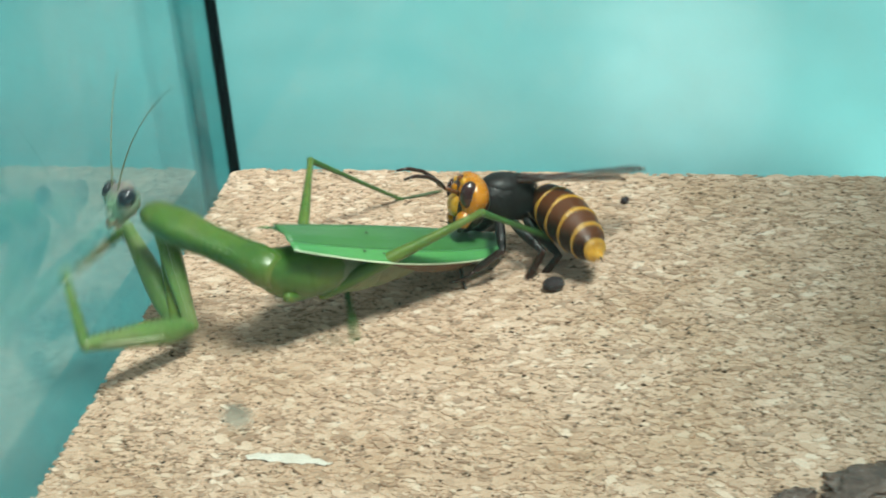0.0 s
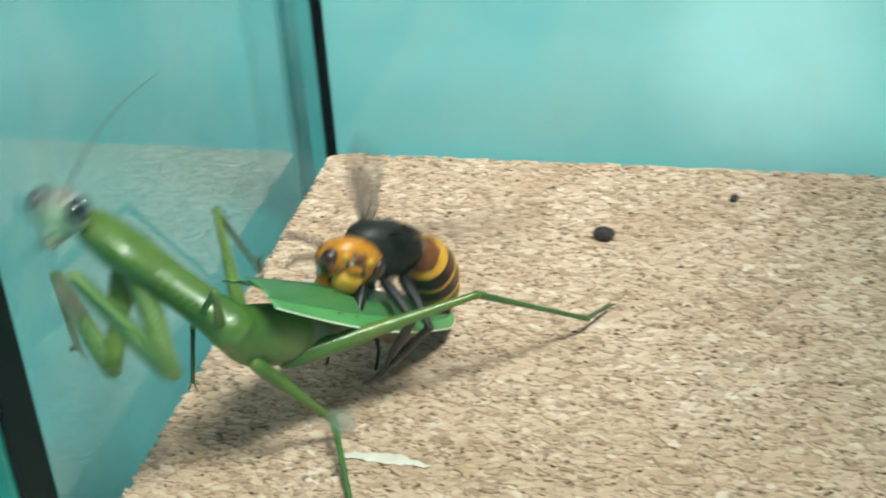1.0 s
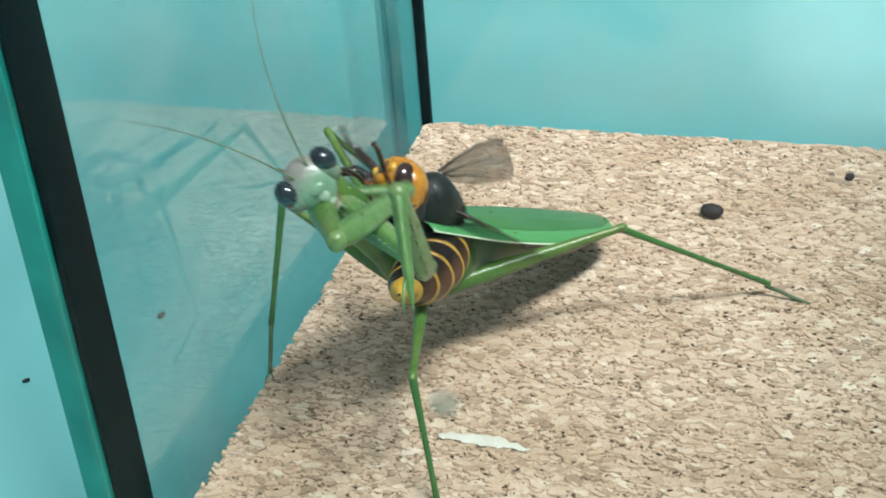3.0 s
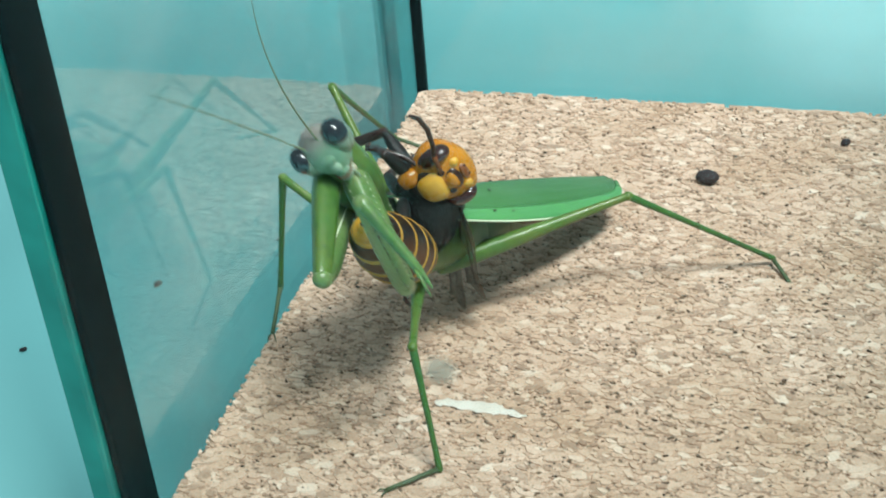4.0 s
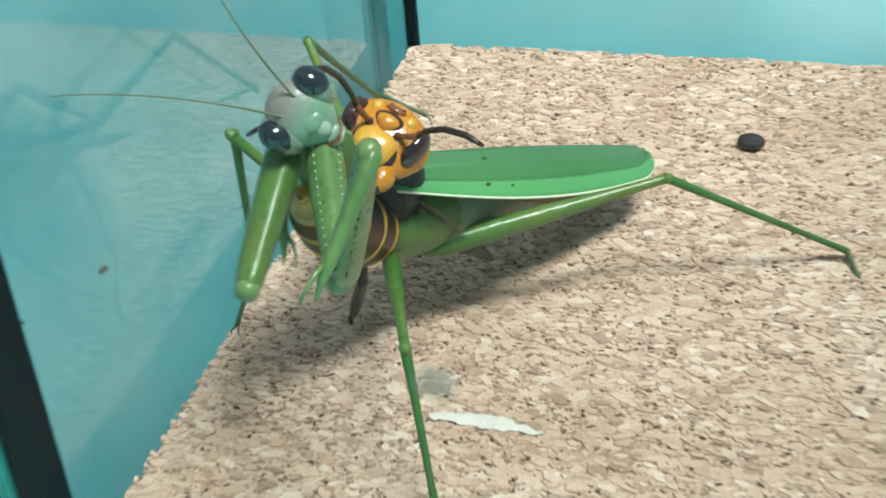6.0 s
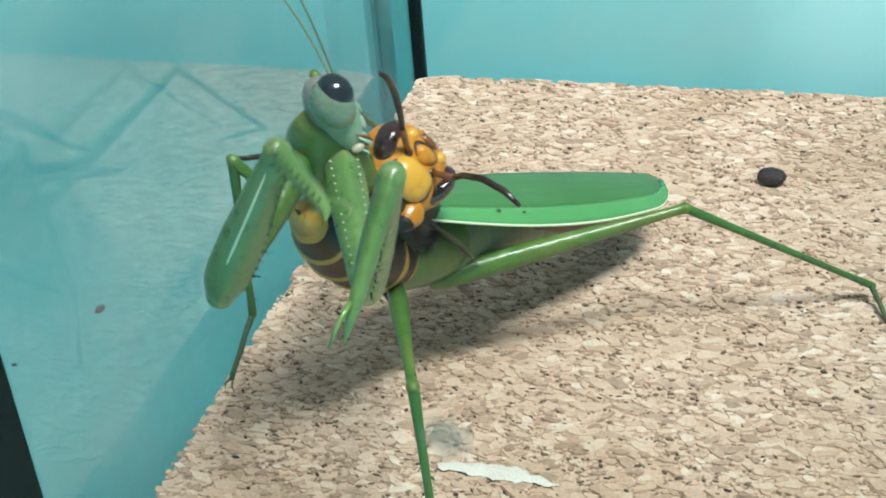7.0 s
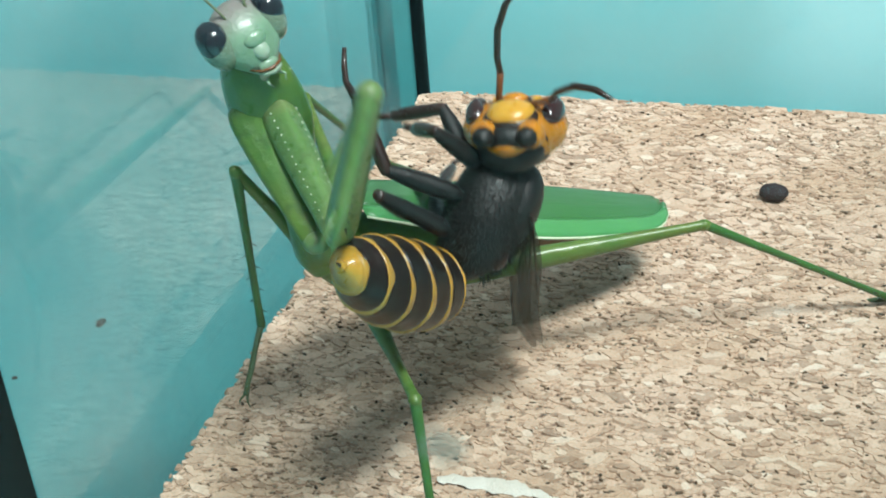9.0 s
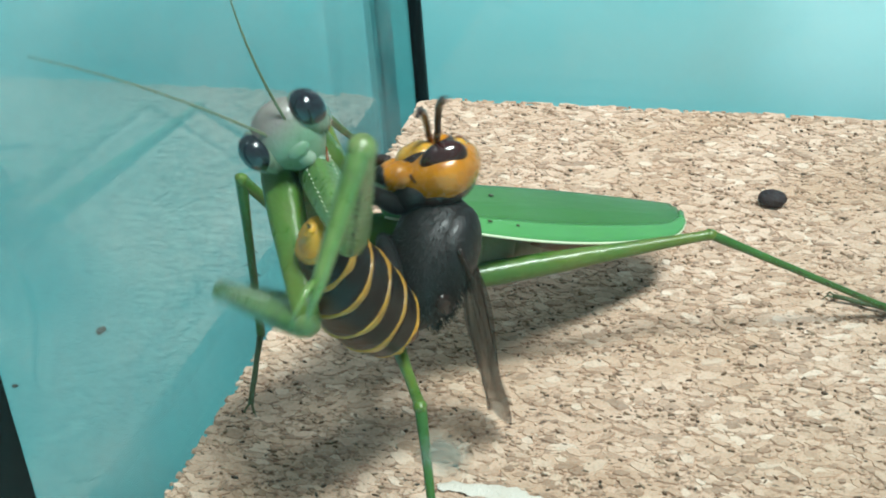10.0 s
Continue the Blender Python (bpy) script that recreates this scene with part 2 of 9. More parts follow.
    for vs, fs in single:
        me = bpy.data.meshes.new("granule")
        me.from_pydata(vs, [], fs)
        me.materials.append(CORK_PIECE)
        new("granule", me).parent = board
    return board


cork_board()


# ---- droppings, chalky smear and debris on the board ----
FRASS = chitin("dry_dropping", (0.012, 0.009, 0.012), (0.045, 0.032, 0.035), 0.55, 1500, 0.0002)
CHALK = chitin("chalky_smear", (0.70, 0.64, 0.54), (0.86, 0.82, 0.74), 0.8, 1500, 0.0002)
DARKBARK = chitin("dark_debris", (0.045, 0.030, 0.026), (0.30, 0.21, 0.17), 0.22, 700, 0.0005, 0.5)


def lump(sx, sy, sz, seed, rough=0.18, level=3, wave=1.6):
    bm = bmesh.new()
    bmesh.ops.create_icosphere(bm, subdivisions=level, radius=1)
    for v in bm.verts:
        d = 1 + rough * noise.noise(v.co * wave + Vector((seed, seed * 2.3, 0))) + rough * 0.4 * noise.noise(v.co * 5 + Vector((seed, 0, 0)))
        v.co = Vector((v.co.x * sx * d, v.co.y * sy * d, v.co.z * sz * d))
    return bm


def pellet(x, y, size, seed, turn=20):
    bm = lump(size * 1.28, size * 0.95, size * 0.80, seed, 0.09, 4)
    ob = mesh_object("dropping", bm, FRASS)
    ob.matrix_world = pose(x, y, size * 0.82, 0, 0, turn)
    return tagged(ob, "dark grizzled insect dropping on the cork board", "dropping")


moved_pellet = pellet(0.0532, -0.0259, 0.00138, 1)
pellet(0.0731, -0.0115, 0.0007, 2, 60)


def smear():
    bm = bmesh.new()
    rng = random.Random(8)
    n = 26
    left, right = [], []
    for k in range(n):
        s = k / (n - 1)
        wide = 0.00125 * (math.sin(math.pi * min(1, s * 1.02 + 0.02)) ** 0.4) * (0.75 + 0.5 * noise.noise(Vector((s * 7, 3, 0))))
        cx, cy = 0.0118 * s, 0.0007 * math.sin(s * 2.6) - 0.0012 * s
        jag = rng.uniform(-0.00018, 0.00018)
        left.append(bm.verts.new((cx, cy + wide + jag, 0.0002)))
        right.append(bm.verts.new((cx + rng.uniform(-0.0002, 0.0002), cy - wide + jag, 0.0002)))
    mid = [bm.verts.new(((a.co.x + b.co.x) / 2, (a.co.y + b.co.y) / 2, 0.00045 + 0.00012 * noise.noise(a.co * 900))) for a, b in zip(left, right)]
    for k in range(n - 1):
        bm.faces.new((mid[k], left[k], left[k + 1], mid[k + 1])).normal_flip()
        bm.faces.new((right[k], mid[k], mid[k + 1], right[k + 1])).normal_flip()
    ob = mesh_object("dried_smear", bm, CHALK)
    ob.matrix_world = pose(0.0256, -0.0851, 0, 0, 0, 0)
    return tagged(ob, "white dried chalky smear on the cork board", "smear")


smear()


def debris(x, y, sx, sy, sz, seed):
    bm = lump(sx, sy, sz, seed, 0.6, 4, 2.6)
    ob = mesh_object("bark_debris", bm, DARKBARK)
    ob.matrix_world = pose(x, y, sz * 0.55, 0, 0, 25)
    return tagged(ob, "glossy dark brown crumb of debris on the cork board", "debris")


debris(0.1050, -0.0862, 0.0052, 0.0042, 0.0012, 5)
debris(0.0955, -0.0890, 0.0030, 0.0016, 0.0009, 9)


def crumb(x, y, size, seed):
    ob = mesh_object("crumb", lump(size, size * 0.6, size * 0.5, seed, 0.3, 2), FRASS)
    ob.matrix_world = pose(x, y, FLOOR_Z - 0.0005 + size * 0.4, 0, 0, seed * 40)
    return tagged(ob, "tiny dark crumb on the turquoise table", "crumb", "crumbs on the table")


for k, (x, y, size) in enumerate(((-0.048, -0.065, 0.00065), (-0.0345, -0.0445, 0.0009), (-0.0515, -0.068, 0.0004), (-0.047, -0.079, 0.0004), (-0.040, -0.058, 0.0004))):
    crumb(x, y, size, k + 1)


def smudge():
    """A greasy spot on the inside of the front pane."""
    m = bpy.data.materials.new("greasy_smudge")
    m.use_nodes = True
    tree = m.node_tree
    bsdf = tree.nodes["Principled BSDF"]
    bsdf.inputs["Base Color"].default_value = (0.44, 0.385, 0.33, 1)
    bsdf.inputs["Roughness"].default_value = 0.7
    co = tree.nodes.new("ShaderNodeTexCoord").outputs["Object"]
    dist = tree.nodes.new("ShaderNodeVectorMath")
    dist.operation = "LENGTH"
    tree.links.new(co, dist.inputs[0])
    add = tree.nodes.new("ShaderNodeMath")
    add.operation = "MULTIPLY_ADD"
    tree.links.new(noise_of(tree, 500, 2.0), add.inputs[0])
    add.inputs[1].default_value = 0.0011
    tree.links.new(dist.outputs["Value"], add.inputs[2])
    scaled = tree.nodes.new("ShaderNodeMath")
    scaled.operation = "MULTIPLY"
    tree.links.new(add.outputs[0], scaled.inputs[0])
    scaled.inputs[1].default_value = 333.0
    tree.links.new(ramp(tree, scaled.outputs[0], (0.50, (0.55, 0.55, 0.55)), (0.9, (0, 0, 0))), bsdf.inputs["Alpha"])
    bm = bmesh.new()
    bmesh.ops.create_circle(bm, cap_ends=True, segments=24, radius=0.0027)
    ob = part("smudge", bm, m, tank, "greasy greyish spot on the glass")
    ob.matrix_basis = pose(0.0351, -0.1106, 0.0260, 90, 0, 0)
    ob.visible_shadow = False


smudge()


# ---- the insects: every segment is built along its own +Y, back side up ----
MM = 0.001
GREEN = chitin("mantis_green", (0.034, 0.108, 0.016), (0.115, 0.235, 0.040), 0.33, 420, 0.00011, 0.25, 0.3, (0.030, 0.085, 0.018), (0.20, 0.225, 0.045))
LIME = chitin("mantis_foreleg_green", (0.068, 0.165, 0.038), (0.20, 0.33, 0.110), 0.32, 380, 0.00012, 0.25, 0.3, (0.06, 0.115, 0.035), (0.26, 0.265, 0.13))
DEEP = chitin("mantis_leg_green", (0.026, 0.105, 0.018), (0.07, 0.20, 0.04), 0.42, 500, 0.00006, 0.15, 0.1, None, (0.05, 0.085, 0.03))
TARSUS = chitin("mantis_tarsus", (0.05, 0.085, 0.04), (0.10, 0.14, 0.06), 0.5, 900)
TEGMEN = chitin("mantis_wing_field", (0.042, 0.165, 0.055), (0.085, 0.25, 0.095), 0.40, 300, 0.00010, 0.12, 0.1, None, (0.055, 0.20, 0.05), None, (1.0, 0.06, 1.0))
COSTAL = chitin("mantis_wing_margin", (0.060, 0.275, 0.085), (0.115, 0.39, 0.14), 0.34, 300, 0.00008, 0.15, 0.1, None, (0.10, 0.36, 0.10), None, (1.0, 0.06, 1.0))
PALELINE = chitin("pale_wing_line", (0.62, 0.76, 0.50), (0.78, 0.86, 0.64), 0.45, 600)
HINDWING = chitin("brown_hind_wing", (0.10, 0.055, 0.025), (0.22, 0.13, 0.06), 0.4, 700)
BELLY = chitin("mantis_belly", (0.15, 0.21, 0.095), (0.29, 0.34, 0.19), 0.5, 420, 0.00010, 0.1, 0.15, (0.12, 0.14, 0.07), (0.27, 0.25, 0.16))
FACE = chitin("mantis_face", (0.15, 0.29, 0.18), (0.30, 0.44, 0.31), 0.34, 600, 0.00009, 0.22, 0.12, None, (0.26, 0.36, 0.26), (0.25, 0.235, 0.215))
CREAM = chitin("mantis_pale_ridge", (0.28, 0.40, 0.29), (0.46, 0.56, 0.43), 0.38, 700, 0.00004, 0.3, 0.1)
MOUTH = chitin("mantis_mouth", (0.34, 0.24, 0.14), (0.60, 0.55, 0.42), 0.35, 900)
EYE = chitin("dark_compound_eye", (0.006, 0.009, 0.016), (0.014, 0.022, 0.03), 0.12, 900, 0.00001, 1.0)
EYERIM = chitin("pale_eye_rim", (0.12, 0.20, 0.13), (0.22, 0.27, 0.20), 0.25, 900, 0.00001, 0.8)
BEAD = chitin("white_bead", (0.50, 0.56, 0.40), (0.70, 0.73, 0.58), 0.4, 900)
SPINE = chitin("dark_spine", (0.02, 0.03, 0.015), (0.10, 0.11, 0.05), 0.4, 900)
FEELER = chitin("mantis_feeler", (0.10, 0.14, 0.07), (0.19, 0.22, 0.12), 0.5, 900)

AMBER = chitin("hornet_orange", (0.44, 0.15, 0.008), (0.74, 0.31, 0.018), 0.26, 420, 0.00011, 0.35, 0.08, (0.24, 0.06, 0.008), (0.52, 0.17, 0.008))
YELLOW = chitin("hornet_yellow", (0.60, 0.29, 0.022), (0.80, 0.46, 0.06), 0.3, 500, 0.00008, 0.45, 0.08, None, (0.66, 0.27, 0.02))
TAILTIP = chitin("hornet_tail_tip", (0.60, 0.29, 0.022), (0.80, 0.46, 0.06), 0.3, 500, 0.00008, 0.45, 0.08, None, None, (0.20, 0.085, 0.02))
BAND = chitin("hornet_tail_band", (0.40, 0.20, 0.022), (0.62, 0.35, 0.05), 0.34, 500, 0.00008, 0.3, 0.05, (0.20, 0.075, 0.015))
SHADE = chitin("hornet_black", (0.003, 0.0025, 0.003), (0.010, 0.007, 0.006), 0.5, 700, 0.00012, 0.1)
UMBER = chitin("hornet_brown", (0.012, 0.006, 0.005), (0.048, 0.016, 0.010), 0.32, 600, 0.00006, 0.4)
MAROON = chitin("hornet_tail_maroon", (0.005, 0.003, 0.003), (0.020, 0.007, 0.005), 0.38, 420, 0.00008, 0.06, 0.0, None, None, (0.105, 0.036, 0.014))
MAROON.node_tree.nodes["Principled BSDF"].inputs["Specular IOR Level"].default_value = 0.3
FUZZ = chitin("hornet_fuzz", (0.004, 0.003, 0.002), (0.014, 0.009, 0.006), 0.7, 900)
RUST = chitin("hornet_rust", (0.12, 0.034, 0.010), (0.26, 0.085, 0.02), 0.32, 600, 0.00006, 0.35)
HEYE = chitin("hornet_eye", (0.020, 0.005, 0.005), (0.050, 0.011, 0.009), 0.12, 700, 0.00001, 1.0)


def wing_membrane():
    m, tree, bsdf = material("smoky_wing_membrane", 0.28)
    c = ramp(tree, noise_of(tree, 500, 3.0), (0.3, (0.055, 0.032, 0.018)), (0.7, (0.13, 0.08, 0.045)))
    tree.links.new(c, bsdf.inputs["Base Color"])
    bsdf.inputs["Alpha"].default_value = 0.44
    bsdf.inputs["Coat Weight"].default_value = 0.4
    return m


MEMBRANE = wing_membrane()


def bent(c, keel):
    return math.copysign(abs(c) ** keel, c)


def loft(rings, sides=14, bm=None, keel=1.0):
    """A closed skin over rings (y, half width, half height, z, x), in millimetres; the ends close to a point."""
    bm = bm or bmesh.new()
    loops = []
    for row in rings:
        y, w, h = row[:3]
        z = row[3] if len(row) > 3 else 0.0
        x = row[4] if len(row) > 4 else 0.0
        loops.append([bm.verts.new(((x + w * bent(math.cos(math.tau * k / sides), keel)) * MM, y * MM, (z + h * bent(math.sin(math.tau * k / sides), keel)) * MM)) for k in range(sides)])
    for a, b in zip(loops, loops[1:]):
        for k in range(sides):
            j = (k + 1) % sides
            bm.faces.new((a[k], b[k], b[j], a[j]))
    bm.faces.new(loops[0])
    bm.faces.new(list(reversed(loops[-1])))
    return bm


def smooth_rings(rows, steps=4):
    """Rounder in-between rings by a Catmull-Rom pass over the given ones."""
    rows = [tuple(r) + (0.0,) * (5 - len(r)) for r in rows]
    out = []
    for i in range(len(rows) - 1):
        p0, p1, p2, p3 = rows[max(i - 1, 0)], rows[i], rows[i + 1], rows[min(i + 2, len(rows) - 1)]
        for s in range(steps):
            u = s / steps
            out.append(tuple(0.5 * (2 * b + (c - a) * u + (2 * a - 5 * b + 4 * c - d) * u * u + (3 * b - a - 3 * c + d) * u ** 3) for a, b, c, d in zip(p0, p1, p2, p3)))
    out.append(rows[-1])
    return [(y, max(w, 0.02), max(h, 0.02), z, x) for y, w, h, z, x in out]


def blob(cx, cy, cz, sx, sy, sz, level=3, shape=None):
    """An ellipsoid in millimetres, bent by shape(v) where given."""
    bm = bmesh.new()
    bmesh.ops.create_icosphere(bm, subdivisions=level, radius=1)
    for v in bm.verts:
        if shape:
            v.co = shape(v.co.copy())
        v.co = Vector(((cx + v.co.x * sx) * MM, (cy + v.co.y * sy) * MM, (cz + v.co.z * sz) * MM))
    return bm


def join(bm, other):
    me = bpy.data.meshes.new("scratch")
    other.to_mesh(me)
    other.free()
    bm.from_mesh(me)
    bpy.data.meshes.remove(me)
    return bm


def cone(bm, base, tip, r):
    """A thorn from base to tip, in millimetres."""
    a, b = Vector(base) * MM, Vector(tip) * MM
    q = (b - a).to_track_quat("Z", "Y")
    ring = [bm.verts.new(a + q @ Vector((r * MM * math.cos(math.tau * k / 6), r * MM * math.sin(math.tau * k / 6), 0))) for k in range(6)]
    top = bm.verts.new(b)
    for k in range(6):
        bm.faces.new((ring[k], ring[(k + 1) % 6], top))
    bm.faces.new(list(reversed(ring)))


def tube(points, radii, sides=7):
    """A tapering hose through points, in millimetres."""
    bm = bmesh.new()
    pts = [Vector(p) * MM for p in points]
    loops = []
    for i, p in enumerate(pts):
        d = pts[min(i + 1, len(pts) - 1)] - pts[max(i - 1, 0)]
        q = d.to_track_quat("Z", "Y")
        loops.append([bm.verts.new(p + q @ Vector((radii[i] * MM * math.cos(math.tau * k / sides), radii[i] * MM * math.sin(math.tau * k / sides), 0))) for k in range(sides)])
    for a, b in zip(loops, loops[1:]):
        for k in range(sides):
            j = (k + 1) % sides
            bm.faces.new((a[k], a[j], b[j], b[k]))
    bm.faces.new(list(reversed(loops[0])))
    bm.faces.new(loops[-1])
    return bm


# ---- mantis ----
def tegmen(side, lift):
    """One folded fore wing: a thin curved sheet from the back's midline down the flank. Gives field, margin and line."""
    length = 45.5
    field, margin, line = bmesh.new(), bmesh.new(), bmesh.new()

    def place(s, u):
        wide = (3.5 + 3.9 * math.sin(math.pi * min(1, 0.15 + 0.72 * s))) * (1 if s < 0.86 else math.sqrt(max(0.0, 1 - ((s - 0.86) / 0.145) ** 2)) * 0.86 + 0.14)
        across = -1.3 + u * (wide + 0.5)
        drop = 0.105 * max(0, across) ** 1.75
        crease = -0.32 * math.exp(-((u - 0.68) / 0.06) ** 2) - 0.10 * math.exp(-((u - 0.30) / 0.10) ** 2)
        return Vector((side * across, 1.0 + s * length, 5.6 + lift - drop + crease - 3.6 * s + 0.5 * math.sin(s * 3)))

    def sheet(bm, u0, u1, n, thick):
        rows = []
        for i in range(31):
            s = i / 30
            rows.append([[bm.verts.new((place(s, u0 + (u1 - u0) * k / n) + Vector((0, 0, dz))) * MM) for k in range(n + 1)] for dz in (0.0, -thick)])
        for a, b in zip(rows, rows[1:]):
            for layer in (0, 1):
                for k in range(n):
                    bm.faces.new((a[layer][k], a[layer][k + 1], b[layer][k + 1], b[layer][k]))
            for k in (0, n):
                bm.faces.new((a[0][k], b[0][k], b[1][k], a[1][k]))
        for r in (rows[0], rows[-1]):
            for k in range(n):
                bm.faces.new((r[0][k], r[0][k + 1], r[1][k + 1], r[1][k]))
        bmesh.ops.recalc_face_normals(bm, faces=bm.faces[:])

    sheet(field, 0.0, 0.72, 9, 0.12)
    sheet(margin, 0.72, 0.99, 4, 0.12)
    sheet(line, 0.99, 1.008, 1, 0.16)
    return field, margin, line


def fore_femur_mesh():
    return loft(smooth_rings([(-0.4, 0.5, 0.5), (0.5, 1.15, 1.25), (3.5, 1.3, 1.85), (8, 1.25, 1.8), (13, 1.1, 1.45), (17, 0.95, 1.1), (18.6, 0.9, 0.95), (19.4, 0.45, 0.5)]), 16, None, 1.3)


def spine_row(first, last, count, drop, reach, height, lean, width=0.13):
    bm = bmesh.new()
    for k in range(count):
        s = k / (count - 1)
        y = first + (last - first) * s
        h = height * (1.35 if k % 3 == 0 else 0.75)
        for side in (-1, 1):
            cone(bm, (side * reach, y, -drop * (1 - 0.35 * s)), (side * (reach + 0.25), y + lean * h, -drop * (1 - 0.35 * s) - h), width)
    return bm


def bead_rows():
    """Beads along the two front edges of a fore coxa, smaller towards the knee."""
    bm = bmesh.new()
    for k in range(15):
        y, r = 1.4 + k * 0.86, 0.105 - 0.003 * k
        w, h = 1.55 - 0.03 * k, 1.75 - 0.038 * k
        for sx in (-1, 1):
            join(bm, blob(sx * w * 0.72, y, -h * 0.72, r, r * 1.2, r, 1))
    return bm


def mantis():
    thing = tagged(new("praying_mantis"), "bright green praying mantis rearing and gripping a hornet", "insect")
    p = {}
    part("thorax", loft(smooth_rings([(-1.6, 1.4, 1.5, 0.3), (0.5, 2.5, 3.0, -0.4), (4, 3.3, 3.9, -1.1), (8, 3.6, 4.0, -1.2), (12, 3.5, 3.5, -0.9), (13.5, 2.4, 2.5, -0.8)])), GREEN, thing)
    # belly in overlapping rings
    for k in range(6):
        y, r = 10.5 + 4.3 * k, (3.4, 3.6, 3.55, 3.2, 2.5, 1.7)[k]
        z = -1.3 + 0.42 * k
        rear = (3.6, 3.55, 3.2, 2.5, 1.7, 0.6)[k]
        part("abdomen_segment", loft(smooth_rings([(y - 0.5, r * 0.72, r * 0.7, z), (y, r * 0.98, r * 1.08, z), (y + 2.8, r * 0.55 + rear * 0.47, (r * 0.55 + rear * 0.47) * 1.1, z + 0.2), (y + 4.3, rear * 1.0, rear * 1.08, z + 0.4), (y + 4.8, rear * 0.8, rear * 0.85, z + 0.4)], 3), 18), BELLY, thing, "olive green soft belly ring" if k == 0 else "")
    for side, lift in ((1, 0.35), (-1, 0.0)):
        field, margin, line = tegmen(side, lift)
        w = part("fore_wing", field, TEGMEN, thing, "leathery green folded fore wing")
        part("wing_margin", margin, COSTAL, w, "brighter green wing margin")
        part("wing_line", line, PALELINE, w, "pale rim line of the wing")
        for y, x, r in ((13.5, 4.9, 0.22), (17.0, 5.2, 0.17), (16.2, 1.4, 0.24)):
            part("dark_fleck", lump(r * MM, r * 1.3 * MM, 0.08 * MM, y, 0.3, 2), SPINE, w, "small dark fleck on the wing").location = (side * x * MM, y * MM, (5.75 + lift - 0.105 * x ** 1.75 - 3.6 * (y - 1) / 45 + 0.42) * MM)
        part("hind_wing", loft(smooth_rings([(20, 0.3, 0.5, 1.4, side * 4.6), (27, 0.35, 1.2, 0.5, side * 4.5), (34, 0.3, 1.3, 0.2, side * 3.9), (42, 0.2, 0.5, 0.3, side * 2.5)]), 10), HINDWING, thing, "brown edge of the folded hind wing")

    p["pronotum"] = part("pronotum", loft(smooth_rings([(-2.0, 2.2, 2.4), (0, 2.9, 3.0), (4, 2.5, 2.5), (10, 2.9, 2.5), (14, 3.9, 2.9), (17, 3.8, 2.8), (20, 2.9, 2.4), (21.8, 1.7, 1.5)]), 16, None, 1.25), GREEN, thing, "long green neck shield")
    bm = bmesh.new()
    for k in range(14):
        for side in (-1, 1):
            y = 5 + k * 1.05
            cone(bm, (side * (2.2 + 0.06 * k), y, 0.3), (side * (2.8 + 0.06 * k), y + 0.1, 0.35), 0.1)
    part("tooth_row", bm, PALELINE, p["pronotum"], "tiny pale teeth along the edge")

    part("keel", tube([(0, 0.5, 2.95), (0, 4, 2.5), (0, 8, 2.42), (0, 12, 2.65)], [0.1, 0.2, 0.18, 0.08], 6), DEEP, p["pronotum"], "darker ridge along the back")
    bm = bmesh.new()
    for y, w, h in ((14.3, 3.87, 2.88),):
        join(bm, loft([(y - 0.28, w * 0.97, h * 0.97), (y, w * 1.03, h * 1.03), (y + 0.28, w * 0.96, h * 0.96)], 18, None, 1.25))
    part("neck_fold", bm, DEEP, p["pronotum"], "darker fold across the neck shield")

    # head: origin at the neck, +Y forward, +X its own right
    def wedge(v):
        narrow = 1.0 - 0.55 * max(0.0, -v.z) ** 1.25
        v.x *= narrow
        v.y *= 1.0 - 0.25 * max(0.0, -v.z)
        return v

    head = p["head"] = part("head", blob(0, 1.5, 0.05, 3.15, 2.0, 3.5, 4, wedge), FACE, thing, "triangular pale green head with a greyish crown")
    part("face_shield", blob(0, 3.2, -0.5, 1.05, 0.45, 0.75, 3), FACE, head, "pale raised face shield")
    part("upper_lip", blob(0, 2.3, -2.75, 0.95, 0.5, 0.6, 3), FACE, head)
    part("mouth_line", tube([(-1.5, 1.9, -2.35), (-0.9, 2.65, -3.05), (0, 2.9, -3.3), (0.9, 2.65, -3.05), (1.5, 1.9, -2.35)], [0.06, 0.13, 0.15, 0.13, 0.06], 6), RUST, head, "dark reddish mouth line")
    part("lower_lip", tube([(-1.3, 1.9, -2.7), (-0.7, 2.45, -3.35), (0, 2.6, -3.55), (0.7, 2.45, -3.35), (1.3, 1.9, -2.7)], [0.08, 0.2, 0.24, 0.2, 0.08], 6), CREAM, head, "pale lower lip")
    part("face_panel", blob(0, 2.85, -1.45, 0.75, 0.5, 0.95, 3), CREAM, head, "pale mint panel under the face shield")
    for side in (-1, 1):
        part("mandible", blob(side * 0.6, 1.5, -3.3, 0.4, 0.6, 0.4, 3), MOUTH, head, "tan mouthpart")
        eye = part("eye", blob(side * 2.45, 1.6, 0.85, 1.5, 1.75, 2.1, 4, lambda v: Vector((v.x, v.y, v.z * (1.12 if v.z < 0 else 0.95)))), EYERIM, head, "bulging glossy compound eye")
        part("pupil", blob(side * 2.72, 2.1, 1.2, 1.36, 1.5, 1.72, 4), EYE, eye, "black glossy front of the eye")
        pts = [(side * (0.8 + 5.5 * s + 3 * s * s), 2.8 + 5 * s * (1 - s), 1.3 + 21 * s - 3.5 * s * s) for s in [i / 16 for i in range(17)]]
        part("antenna", tube(pts, [0.12 - 0.08 * i / 16 for i in range(17)], 6), FEELER, head, "thread-like feeler")
